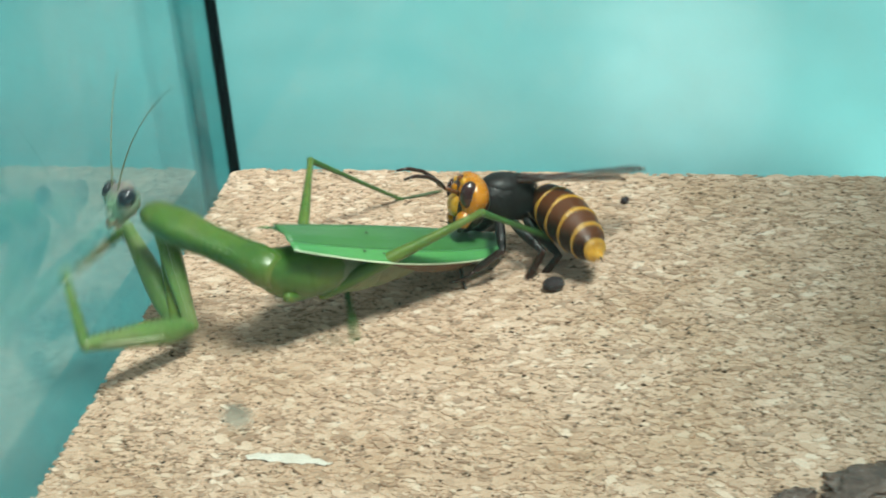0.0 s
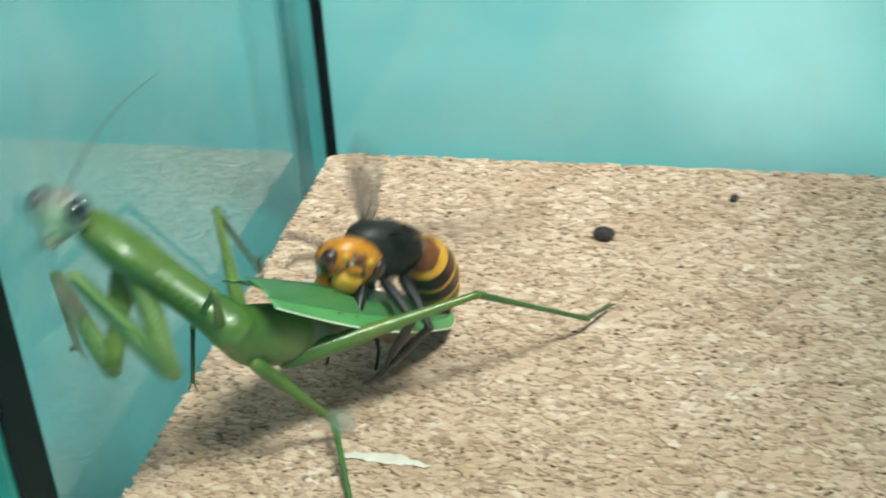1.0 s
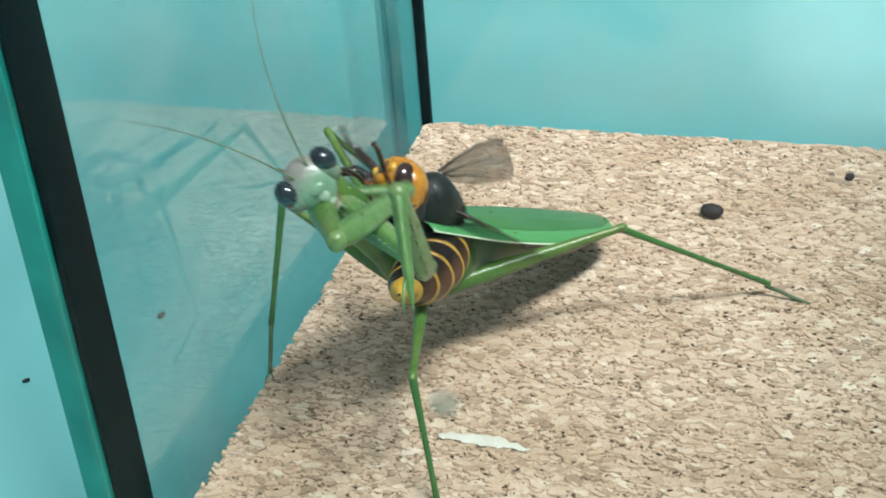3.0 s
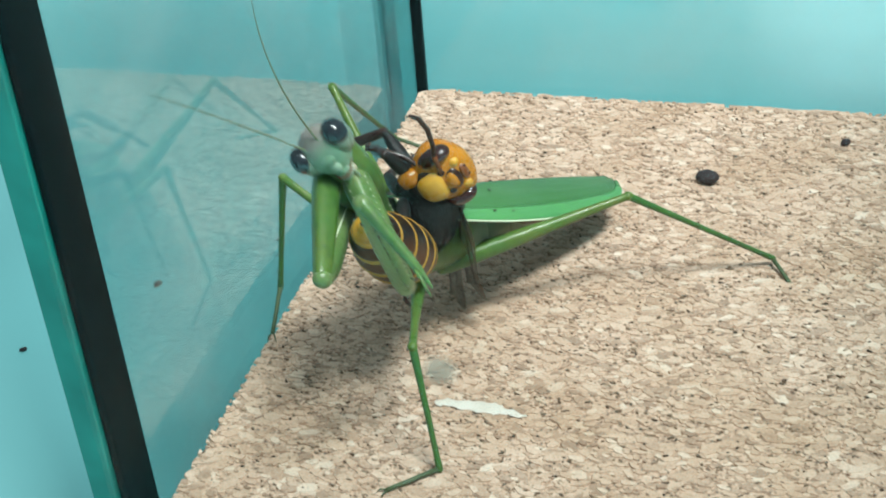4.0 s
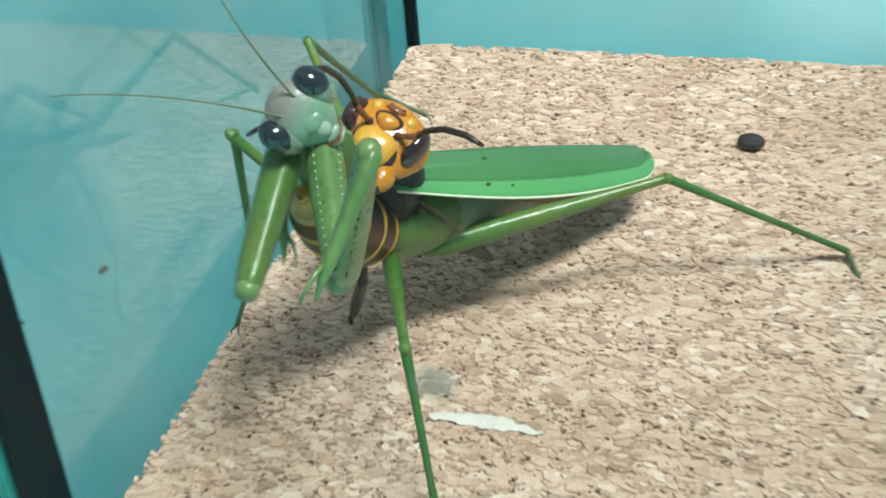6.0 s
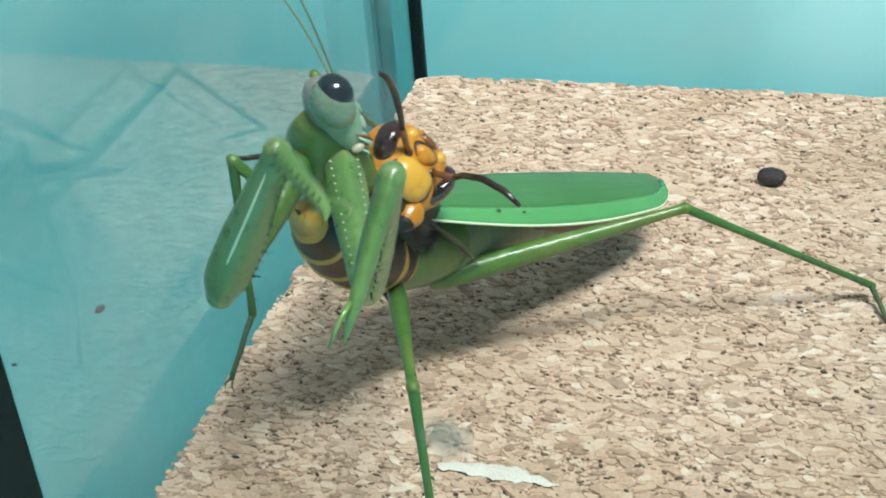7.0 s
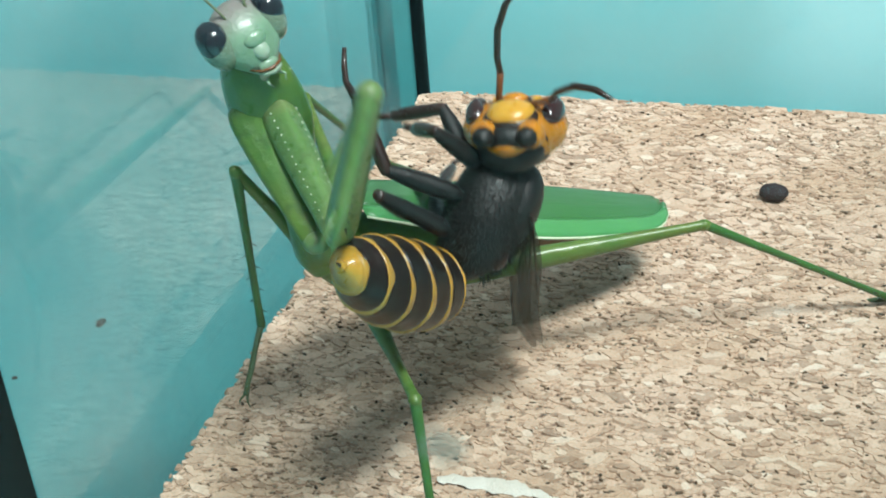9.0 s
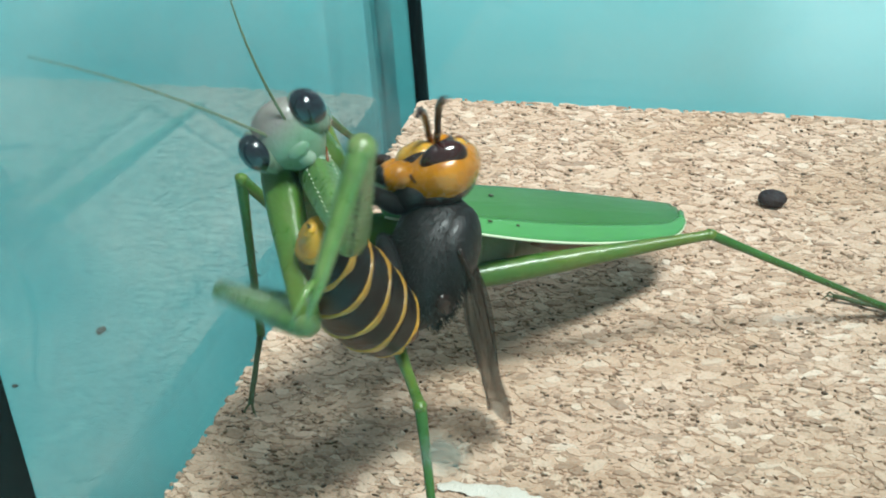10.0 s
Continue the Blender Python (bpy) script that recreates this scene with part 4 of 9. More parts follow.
    walk(M["head"], [
        (0, pose(-0.02299, -0.00849, 0.00030, 9.3, 9.6, 174.0)),
        (0.1, pose(-0.02174, -0.00787, 0.00253, 3.1, 9.1, -179.4)),
        (0.2, pose(-0.02128, -0.00809, 0.00463, -2.7, 9.2, -173.3)),
        (0.3, pose(-0.02041, -0.00902, 0.00640, -7.5, 9.5, -168.3)),
        (0.4, pose(-0.01882, -0.01109, 0.00773, -10.7, 9.5, -164.9)),
        (0.5, pose(-0.01541, -0.01415, 0.00826, -12.0, 8.8, -163.6)),
        (0.65, pose(-0.00567, -0.02253, 0.00172, 5.5, -1.8, 174.0)),
        (0.7, pose(-0.00507, -0.02271, 0.00118, 7.0, -2.2, 172.1)),
        (0.75, pose(-0.00555, -0.02259, 0.00121, 7.0, -1.8, 172.5)),
        (0.8, pose(-0.00867, -0.02147, 0.00143, 6.8, 0.9, 175.4)),
        (0.9, pose(-0.01502, -0.01690, 0.00268, 7.0, 6.4, -176.8)),
        (0.95, pose(-0.01669, -0.01502, 0.00349, 7.3, 7.9, -173.7)),
        (1, pose(-0.01854, -0.01214, 0.00588, 7.8, 9.1, -167.6)),
        (1.1, pose(-0.01733, -0.00836, 0.01299, 7.5, 6.6, -159.7)),
        (1.15, pose(-0.01621, -0.00750, 0.01489, 7.2, 5.6, -157.5)),
        (1.2, pose(-0.01433, -0.00676, 0.01708, 6.5, 4.5, -153.9)),
        (1.25, pose(-0.01339, -0.00735, 0.01756, 6.4, 5.6, -151.2)),
        (1.3, pose(-0.01266, -0.00798, 0.01784, 6.6, 6.9, -150.2)),
        (1.4, pose(-0.01015, -0.01071, 0.01791, 7.9, 12.3, -147.7)),
        (1.5, pose(-0.00831, -0.01340, 0.01766, 9.7, 18.3, -145.3)),
        (1.6, pose(-0.00725, -0.01482, 0.01625, 11.5, 22.8, -142.2)),
        (1.7, pose(-0.00676, -0.01609, 0.01516, 13.2, 25.7, -138.7)),
        (2, pose(-0.00629, -0.01763, 0.01249, 16.0, 30.4, -130.6)),
        (3.5, pose(0.00143, -0.01491, 0.00955, 6.5, 60.1, -123.3)),
        (4, pose(0.00087, -0.01299, 0.01407, -22.5, 50.4, -161.9)),
        (4.5, pose(-0.00065, -0.01226, 0.01622, 18.4, 38.7, -110.1)),
        (5, pose(0.00521, -0.01195, 0.01106, 35.4, 40.8, -94.9)),
        (6.5, pose(0.00376, -0.01186, 0.01420, -3.5, 68.3, -120.6)),
        (6.75, pose(0.00428, -0.01142, 0.01410, 42.6, 27.2, -60.9)),
        (7, pose(0.00480, -0.01099, 0.01401, 41.1, -22.0, -38.5)),
        (7.5, pose(0.00697, -0.00977, 0.01392, 38.4, -19.0, -39.5)),
        (7.75, pose(0.00614, -0.00958, 0.01496, 35.6, 26.7, -73.2)),
        (8, pose(0.00531, -0.00939, 0.01601, -14.2, 55.5, -141.7)),
        (8.5, pose(-0.00419, -0.01019, 0.01866, 36.4, 29.9, -97.6)),
        (9, pose(-0.00120, -0.01095, 0.01836, 37.3, 34.1, -92.5)),
        (9.3, pose(0.00177, -0.01131, 0.01733, 44.5, 29.2, -85.1)),
        (9.5, pose(0.00402, -0.01187, 0.01598, 6.8, 46.9, -104.9)),
        (10, pose(0.00627, -0.01196, 0.01310, -10.2, 53.4, -125.5)),
    ])
    walk(M["fore_coxa", "right"], [
        (0, pose(-0.02049, -0.00327, -0.00163, -55.0, -9.2, -85.7)),
        (0.5, pose(-0.01362, -0.00711, 0.00512, -59.2, -33.2, -75.4)),
        (0.7, pose(-0.00505, -0.01480, -0.00040, -84.9, -20.1, -55.0)),
        (1, pose(-0.01547, -0.00453, 0.00389, -66.3, -1.6, -103.6)),
        (1.100, pose(-0.01320, -0.00380, 0.00733, -95.6, -11.2, -72.0)),
        (1.2, pose(-0.01093, -0.00307, 0.01076, -125.6, -3.5, -39.8)),
        (1.5, pose(-0.00676, -0.00969, 0.01024, -102.5, -29.9, -12.6)),
        (2, pose(-0.00544, -0.01288, 0.00700, -81.5, -62.3, -21.3)),
        (2.75, pose(-0.00273, -0.01343, 0.00700, -7.6, -28.6, -113.1)),
        (3.5, pose(-0.00002, -0.01398, 0.00700, -9.0, 28.9, -146.5)),
        (4, pose(-0.00043, -0.01182, 0.01023, -36.2, 22.3, -146.3)),
        (4.5, pose(-0.00157, -0.01075, 0.01125, -34.7, 44.2, -133.9)),
        (5, pose(0.00377, -0.01230, 0.00890, -14.2, 45.5, -130.1)),
        (5.75, pose(0.00295, -0.01179, 0.00976, -32.9, 4.8, -131.6)),
        (6.5, pose(0.00213, -0.01127, 0.01063, -54.4, -34.1, -118.8)),
        (7, pose(0.00312, -0.01085, 0.01083, -44.1, -32.9, -127.0)),
        (7.5, pose(0.00502, -0.00997, 0.01095, -52.2, -39.2, -135.6)),
        (8, pose(0.00336, -0.00927, 0.01214, -67.9, 7.1, -151.7)),
        (8.5, pose(-0.00410, -0.00873, 0.01231, -34.0, -18.9, -97.2)),
        (8.75, pose(-0.00292, -0.00912, 0.01230, -40.9, 31.3, -122.4)),
        (9, pose(-0.00175, -0.00952, 0.01228, -105.1, 62.3, 162.4)),
        (9.3, pose(0.00057, -0.01010, 0.01193, -34.4, 51.5, -125.1)),
        (9.5, pose(0.00239, -0.01072, 0.01113, -46.3, 73.3, -144.3)),
        (9.75, pose(0.00343, -0.01109, 0.01040, -32.0, 36.4, -115.7)),
        (10, pose(0.00447, -0.01145, 0.00967, -37.8, -0.7, -101.4)),
    ])
    walk(M["fore_femur", "right"], [
        (0, pose(-0.01177, -0.00456, -0.01376, 33.9, 41.5, 114.3)),
        (0.3, pose(-0.00901, -0.00755, -0.00678, 59.0, 63.7, 145.9)),
        (0.5, pose(-0.00442, -0.01204, -0.00566, -106.7, 112.7, -18.2)),
        (0.7, pose(-0.00099, -0.01824, -0.01443, 31.0, 21.4, 126.0)),
        (0.8, pose(-0.00420, -0.01498, -0.01416, 20.0, -2.6, 104.5)),
        (0.9, pose(-0.00787, -0.00973, -0.01240, 15.9, -19.7, 80.8)),
        (1, pose(-0.00970, -0.00633, -0.00984, 15.9, -25.8, 69.1)),
        (1.05, pose(-0.01179, -0.00621, -0.00855, 24.4, -12.5, 86.3)),
        (1.1, pose(-0.01369, -0.00699, -0.00722, 35.1, -3.5, 102.3)),
        (1.15, pose(-0.01552, -0.00812, -0.00492, 48.0, 1.6, 119.4)),
        (1.2, pose(-0.01595, -0.01024, -0.00142, 62.6, 3.5, 140.4)),
        (1.3, pose(-0.01076, -0.01181, -0.00207, 59.7, 7.2, 142.3)),
        (1.4, pose(-0.00504, -0.01321, -0.00272, 55.0, 8.4, 141.5)),
        (1.5, pose(-0.00035, -0.01445, -0.00246, 48.3, 8.1, 137.7)),
        (1.7, pose(0.00479, -0.01561, -0.00120, 32.3, -2.7, 121.7)),
        (2, pose(0.00761, -0.01559, 0.00012, 24.9, -20.2, 95.7)),
        (2.2, pose(0.00862, -0.01607, 0.00188, 30.6, -7.3, 85.0)),
        (2.3, pose(0.00910, -0.01660, 0.00263, 34.7, 4.3, 82.4)),
        (2.4, pose(0.00951, -0.01728, 0.00331, 39.2, 17.2, 81.5)),
        (2.45, pose(0.00976, -0.01779, 0.00373, 42.4, 25.7, 81.9)),
        (2.5, pose(0.00988, -0.01805, 0.00393, 44.0, 29.7, 82.1)),
        (2.55, pose(0.00998, -0.01833, 0.00412, 45.6, 33.5, 82.4)),
        (2.6, pose(0.01018, -0.01890, 0.00450, 48.8, 40.6, 83.2)),
        (2.7, pose(0.01042, -0.01979, 0.00507, 53.4, 50.5, 84.3)),
        (2.8, pose(0.01057, -0.02074, 0.00569, 58.3, 60.0, 85.6)),
        (2.9, pose(0.01055, -0.02179, 0.00630, 65.0, 69.9, 88.5)),
        (3, pose(0.01033, -0.02289, 0.00677, 82.9, 80.7, 102.2)),
        (3.1, pose(0.00997, -0.02393, 0.00700, 12.7, 97.1, 27.4)),
        (3.2, pose(0.00955, -0.02480, 0.00692, 41.3, 110.0, 51.5)),
        (3.3, pose(0.00919, -0.02542, 0.00654, 47.8, 122.6, 53.9)),
        (3.5, pose(0.00911, -0.02571, 0.00495, -128.5, 44.9, -126.6)),
        (3.667, pose(0.00910, -0.02381, 0.00398, -24.7, 61.9, -21.3)),
        (3.833, pose(0.00909, -0.02192, 0.00301, 9.9, 10.5, 15.2)),
        (4, pose(0.00908, -0.02003, 0.00204, 16.2, -46.4, 26.4)),
        (4.167, pose(0.00987, -0.01835, 0.00307, 9.7, 9.1, 18.2)),
        (4.333, pose(0.01066, -0.01668, 0.00409, -17.9, 60.9, -10.1)),
        (4.5, pose(0.01145, -0.01500, 0.00512, -130.8, 51.3, -123.5)),
        (4.667, pose(0.01316, -0.01656, 0.00552, -143.5, -4.7, -142.1)),
        (4.833, pose(0.01487, -0.01811, 0.00592, -137.6, -61.5, -158.5)),
        (5, pose(0.01658, -0.01967, 0.00632, 9.1, -58.8, 46.7)),
        (5.4, pose(0.01539, -0.01958, 0.00436, 19.9, -32.6, 39.7)),
        (5.5, pose(0.01480, -0.01950, 0.00354, 20.9, -28.5, 39.5)),
        (5.6, pose(0.01403, -0.01948, 0.00271, 21.6, -25.3, 39.4)),
        (5.7, pose(0.01310, -0.01954, 0.00193, 22.1, -22.9, 39.4)),
        (5.8, pose(0.01204, -0.01971, 0.00126, 22.5, -21.0, 39.4)),
        (5.9, pose(0.01091, -0.01992, 0.00073, 22.8, -19.5, 39.4)),
        (6, pose(0.00977, -0.02018, 0.00036, 23.0, -18.4, 39.4)),
        (6.1, pose(0.00870, -0.02046, 0.00015, 23.3, -17.5, 39.3)),
        (6.5, pose(0.00648, -0.02147, 0.00052, 24.8, -13.5, 37.8)),
        (6.75, pose(0.00740, -0.02166, 0.00129, 62.5, 1.6, -3.0)),
        (7, pose(0.00831, -0.02186, 0.00206, 86.0, 35.5, -31.8)),
        (7.5, pose(0.00611, -0.02178, 0.00177, 64.1, 29.1, -59.8)),
        (7.75, pose(0.00683, -0.01760, 0.00006, 39.0, -6.1, -22.1)),
        (8, pose(0.00755, -0.01342, -0.00166, -3.7, -13.9, 28.7)),
        (8.5, pose(0.00790, -0.01300, 0.00438, 16.4, -12.9, 73.5)),
        (8.7, pose(0.00897, -0.01109, 0.00385, 19.2, -10.7, 67.3)),
        (9, pose(0.01165, -0.00967, 0.00555, 25.3, 1.9, 45.8)),
        (9.3, pose(0.01451, -0.01180, 0.00666, -29.0, 50.9, 7.6)),
        (9.5, pose(0.01688, -0.01306, 0.00801, 1.3, 16.0, 39.2)),
        (9.75, pose(0.01647, -0.01349, 0.00425, 2.8, -36.6, 61.3)),
        (10, pose(0.01607, -0.01391, 0.00048, -78.5, -73.6, 156.9)),
    ])
    walk(M["fore_tibia", "right"], [
        (0, pose(-0.02902, -0.00464, -0.00582, -69.3, 41.5, 114.4)),
        (0.2, pose(-0.02769, -0.00628, -0.00121, -36.9, 61.3, 126.6)),
        (0.3, pose(-0.02640, -0.00747, 0.00036, -14.1, 66.7, 141.7)),
        (0.4, pose(-0.02437, -0.00915, 0.00111, 5.3, 68.1, 156.2)),
        (0.5, pose(-0.02208, -0.01196, 0.00136, 12.6, 67.3, 162.0)),
        (0.6, pose(-0.01747, -0.01928, -0.00219, -50.9, 47.5, 128.7)),
        (0.7, pose(-0.01626, -0.02493, -0.00532, -85.9, 21.4, 126.1)),
        (0.8, pose(-0.02123, -0.01969, -0.00774, -99.7, 11.4, 109.7)),
        (0.85, pose(-0.02495, -0.01229, -0.00802, -108.9, 1.9, 94.0)),
        (0.9, pose(-0.02600, -0.00855, -0.00755, -114.9, -5.5, 86.2)),
        (1, pose(-0.02758, -0.00192, -0.00517, -119.6, -26.0, 69.0)),
        (1.067, pose(-0.02898, -0.00678, -0.00097, -75.1, 4.0, 79.3)),
        (1.1, pose(-0.02858, -0.01091, 0.00357, -50.1, 14.5, 94.0)),
        (1.133, pose(-0.02667, -0.01396, 0.00905, -21.9, 17.8, 110.9)),
        (1.2, pose(-0.02230, -0.01634, 0.01542, 30.0, 3.5, 140.5)),
        (1.3, pose(-0.01817, -0.01807, 0.01403, 23.3, 3.6, 140.8)),
        (1.4, pose(-0.01351, -0.02025, 0.01251, 6.9, 5.0, 140.2)),
        (1.5, pose(-0.01033, -0.02244, 0.01159, -14.7, 8.1, 137.7)),
        (1.6, pose(-0.00877, -0.02384, 0.01022, -38.0, 10.6, 128.1)),
        (1.7, pose(-0.00848, -0.02436, 0.00883, -63.2, 7.4, 113.5)),
        (1.75, pose(-0.00851, -0.02427, 0.00836, -72.1, 4.8, 109.3)),
        (1.8, pose(-0.00869, -0.02372, 0.00755, -90.1, -2.7, 102.7)),
        (1.9, pose(-0.00902, -0.02212, 0.00700, -113.2, -15.7, 97.7)),
        (2, pose(-0.00928, -0.02004, 0.00761, -124.2, -20.2, 95.6)),
        (2.1, pose(-0.00862, -0.01789, 0.00921, -123.6, -15.3, 91.2)),
        (2.2, pose(-0.00761, -0.01587, 0.01137, -119.8, -7.1, 84.8)),
        (2.3, pose(-0.00611, -0.01376, 0.01330, -114.5, 3.6, 78.3)),
        (2.4, pose(-0.00438, -0.01165, 0.01466, -108.8, 15.8, 72.8)),
        (2.45, pose(-0.00320, -0.01038, 0.01515, -105.0, 24.0, 70.2)),
        (2.5, pose(-0.00263, -0.00979, 0.01527, -103.1, 27.9, 69.2)),
        (2.55, pose(-0.00208, -0.00924, 0.01531, -101.3, 31.7, 68.4)),
        (2.6, pose(-0.00103, -0.00829, 0.01524, -98.0, 38.8, 67.1)),
        (2.7, pose(0.00042, -0.00709, 0.01467, -94.5, 49.0, 64.9)),
        (2.8, pose(0.00178, -0.00617, 0.01369, -92.9, 59.0, 61.7)),
        (2.9, pose(0.00303, -0.00559, 0.01216, -95.4, 69.4, 54.7)),
        (2.95, pose(0.00296, -0.00526, 0.01052, -98.6, 73.0, 50.0)),
        (3, pose(0.00417, -0.00539, 0.00978, -115.3, 80.0, 30.1)),
        (3.05, pose(0.00439, -0.00534, 0.00677, 4.9, 96.2, 146.8)),
        (3.1, pose(0.00517, -0.00576, 0.00649, -29.3, 98.1, 110.7)),
        (3.2, pose(0.00575, -0.00688, 0.00268, -61.9, 110.0, 72.0)),
        (3.3, pose(0.00590, -0.00850, -0.00096, -67.9, 122.3, 60.0)),
        (3.4, pose(0.00594, -0.00986, -0.00387, -68.7, 131.5, 54.3)),
        (3.5, pose(0.00587, -0.01023, -0.00559, 112.7, 44.8, -126.8)),
        (3.6, pose(0.00816, -0.00773, -0.00344, -32.3, 113.4, 88.9)),
        (3.667, pose(0.00885, -0.00538, 0.00028, -135.6, 64.7, -15.3)),
        (3.7, pose(0.00852, -0.00467, 0.00188, -117.7, 55.8, 1.5)),
        (3.8, pose(0.00615, -0.00381, 0.00533, -102.0, 24.1, 16.8)),
        (3.833, pose(0.00304, -0.00422, 0.00678, -100.0, -3.2, 21.2)),
        (3.9, pose(0.00106, -0.00476, 0.00688, -98.2, -18.3, 23.4)),
        (4, pose(-0.00246, -0.00538, 0.00569, -93.2, -46.4, 26.3)),
        (4.1, pose(0.00091, -0.00277, 0.00675, -98.5, -19.3, 24.9)),
        (4.167, pose(0.00456, -0.00059, 0.00620, -101.4, 9.7, 21.5)),
        (4.2, pose(0.00596, 0.00017, 0.00542, -102.4, 22.5, 19.6)),
        (4.3, pose(0.00847, 0.00155, 0.00238, -116.6, 54.2, 6.4)),
        (4.333, pose(0.00883, 0.00182, 0.00128, -128.5, 62.9, -4.3)),
        (4.4, pose(0.00880, 0.00209, -0.00091, -4.0, 105.9, 122.1)),
        (4.5, pose(0.00729, 0.00121, -0.00387, 111.0, 51.3, -123.7)),
        (4.6, pose(0.00491, -0.00254, -0.00566, 103.4, 16.5, -135.4)),
        (4.667, pose(0.00315, -0.00520, -0.00563, 100.0, -5.2, -139.0)),
        (4.7, pose(0.00233, -0.00627, -0.00519, 98.1, -15.8, -140.0)),
        (4.8, pose(-0.00004, -0.00875, -0.00202, -81.5, -130.0, 34.4)),
        (4.833, pose(-0.00069, -0.00953, 0.00198, -60.9, -104.6, 11.9)),
        (4.9, pose(-0.00031, -0.00946, 0.00390, 9.0, -97.1, -59.4)),
        (5, pose(0.00117, -0.00866, 0.00788, -101.3, -58.8, 46.6)),
        (5.1, pose(0.00177, -0.00860, 0.00993, -100.3, -50.4, 43.7)),
        (5.2, pose(0.00195, -0.00840, 0.01047, -100.1, -43.2, 41.6)),
        (5.3, pose(0.00177, -0.00829, 0.01021, -100.2, -37.0, 40.1)),
        (5.4, pose(0.00145, -0.00818, 0.00975, -100.4, -31.8, 39.0)),
        (5.5, pose(0.00116, -0.00798, 0.00943, -100.8, -27.5, 38.1)),
        (5.6, pose(0.00065, -0.00785, 0.00897, -101.2, -24.0, 37.4)),
        (5.7, pose(-0.00008, -0.00783, 0.00845, -101.7, -21.3, 36.9)),
        (5.8, pose(-0.00098, -0.00792, 0.00798, -102.2, -19.1, 36.5)),
        (5.9, pose(-0.00197, -0.00807, 0.00760, -102.8, -17.4, 36.3)),
        (6, pose(-0.00301, -0.00828, 0.00733, -103.4, -16.2, 36.3)),
        (6.1, pose(-0.00397, -0.00851, 0.00724, -104.2, -15.3, 36.4)),
        (6.5, pose(-0.00556, -0.00898, 0.00826, -108.5, -13.6, 37.7)),
        (6.6, pose(-0.00190, -0.00878, 0.01156, -112.1, -19.7, 36.0)),
        (6.7, pose(0.00577, -0.01128, 0.01678, -118.7, -36.1, 32.1)),
        (6.8, pose(0.01247, -0.01713, 0.01917, -126.6, -56.8, 29.3)),
        (6.9, pose(0.01641, -0.02325, 0.01874, -136.4, -74.0, 31.3)),
        (7, pose(0.01826, -0.02649, 0.01732, -146.0, -81.3, 37.9)),
        (7.2, pose(0.01846, -0.02740, 0.01630, -137.2, -82.7, 28.6)),
        (7.5, pose(0.01734, -0.02477, 0.01655, -94.6, -79.4, -14.6)),
        (7.6, pose(0.01700, -0.01759, 0.01642, -97.3, -73.1, -10.5)),
        (7.7, pose(0.01301, -0.00655, 0.01352, -106.8, -60.7, 2.6)),
        (7.8, pose(0.00753, 0.00091, 0.00751, -111.5, -44.2, 13.0)),
        (7.9, pose(0.00272, 0.00385, 0.00057, -112.4, -27.4, 21.3)),
        (8, pose(-0.00131, 0.00335, -0.00285, -111.2, -14.0, 28.7)),
        (8.5, pose(-0.00992, -0.00898, 0.00961, -114.3, -13.0, 73.5)),
        (8.6, pose(-0.00905, -0.00782, 0.00988, -113.9, -13.0, 72.8)),
        (8.7, pose(-0.00785, -0.00530, 0.00993, -112.8, -12.6, 70.4)),
        (8.8, pose(-0.00608, -0.00252, 0.01054, -110.9, -10.7, 65.5)),
        (8.9, pose(-0.00364, 0.00007, 0.01185, -108.6, -6.3, 57.6)),
        (9, pose(-0.00048, 0.00249, 0.01366, -106.9, 1.8, 45.8)),
        (9.1, pose(0.00291, 0.00528, 0.01124, -111.4, 20.1, 33.0)),
        (9.2, pose(0.00442, 0.00559, 0.00411, -125.5, 41.9, 18.3)),
        (9.3, pose(0.00524, 0.00374, 0.00086, -137.1, 51.0, 7.6)),
        (9.5, pose(0.00496, 0.00173, 0.00841, -110.5, 16.0, 39.2)),
        (9.6, pose(0.00245, -0.00129, 0.00889, -106.8, -8.5, 48.8)),
        (9.7, pose(0.00029, -0.00408, 0.00616, -108.1, -30.1, 57.3)),
        (9.75, pose(-0.00026, -0.00495, 0.00499, -109.6, -36.9, 60.6)),
        (9.8, pose(-0.00112, -0.00661, 0.00262, -114.6, -49.9, 69.0)),
        (9.9, pose(-0.00176, -0.00881, -0.00098, 46.1, -112.7, -86.5)),
        (10, pose(-0.00185, -0.01039, -0.00476, 167.5, -73.7, 157.1)),
    ])
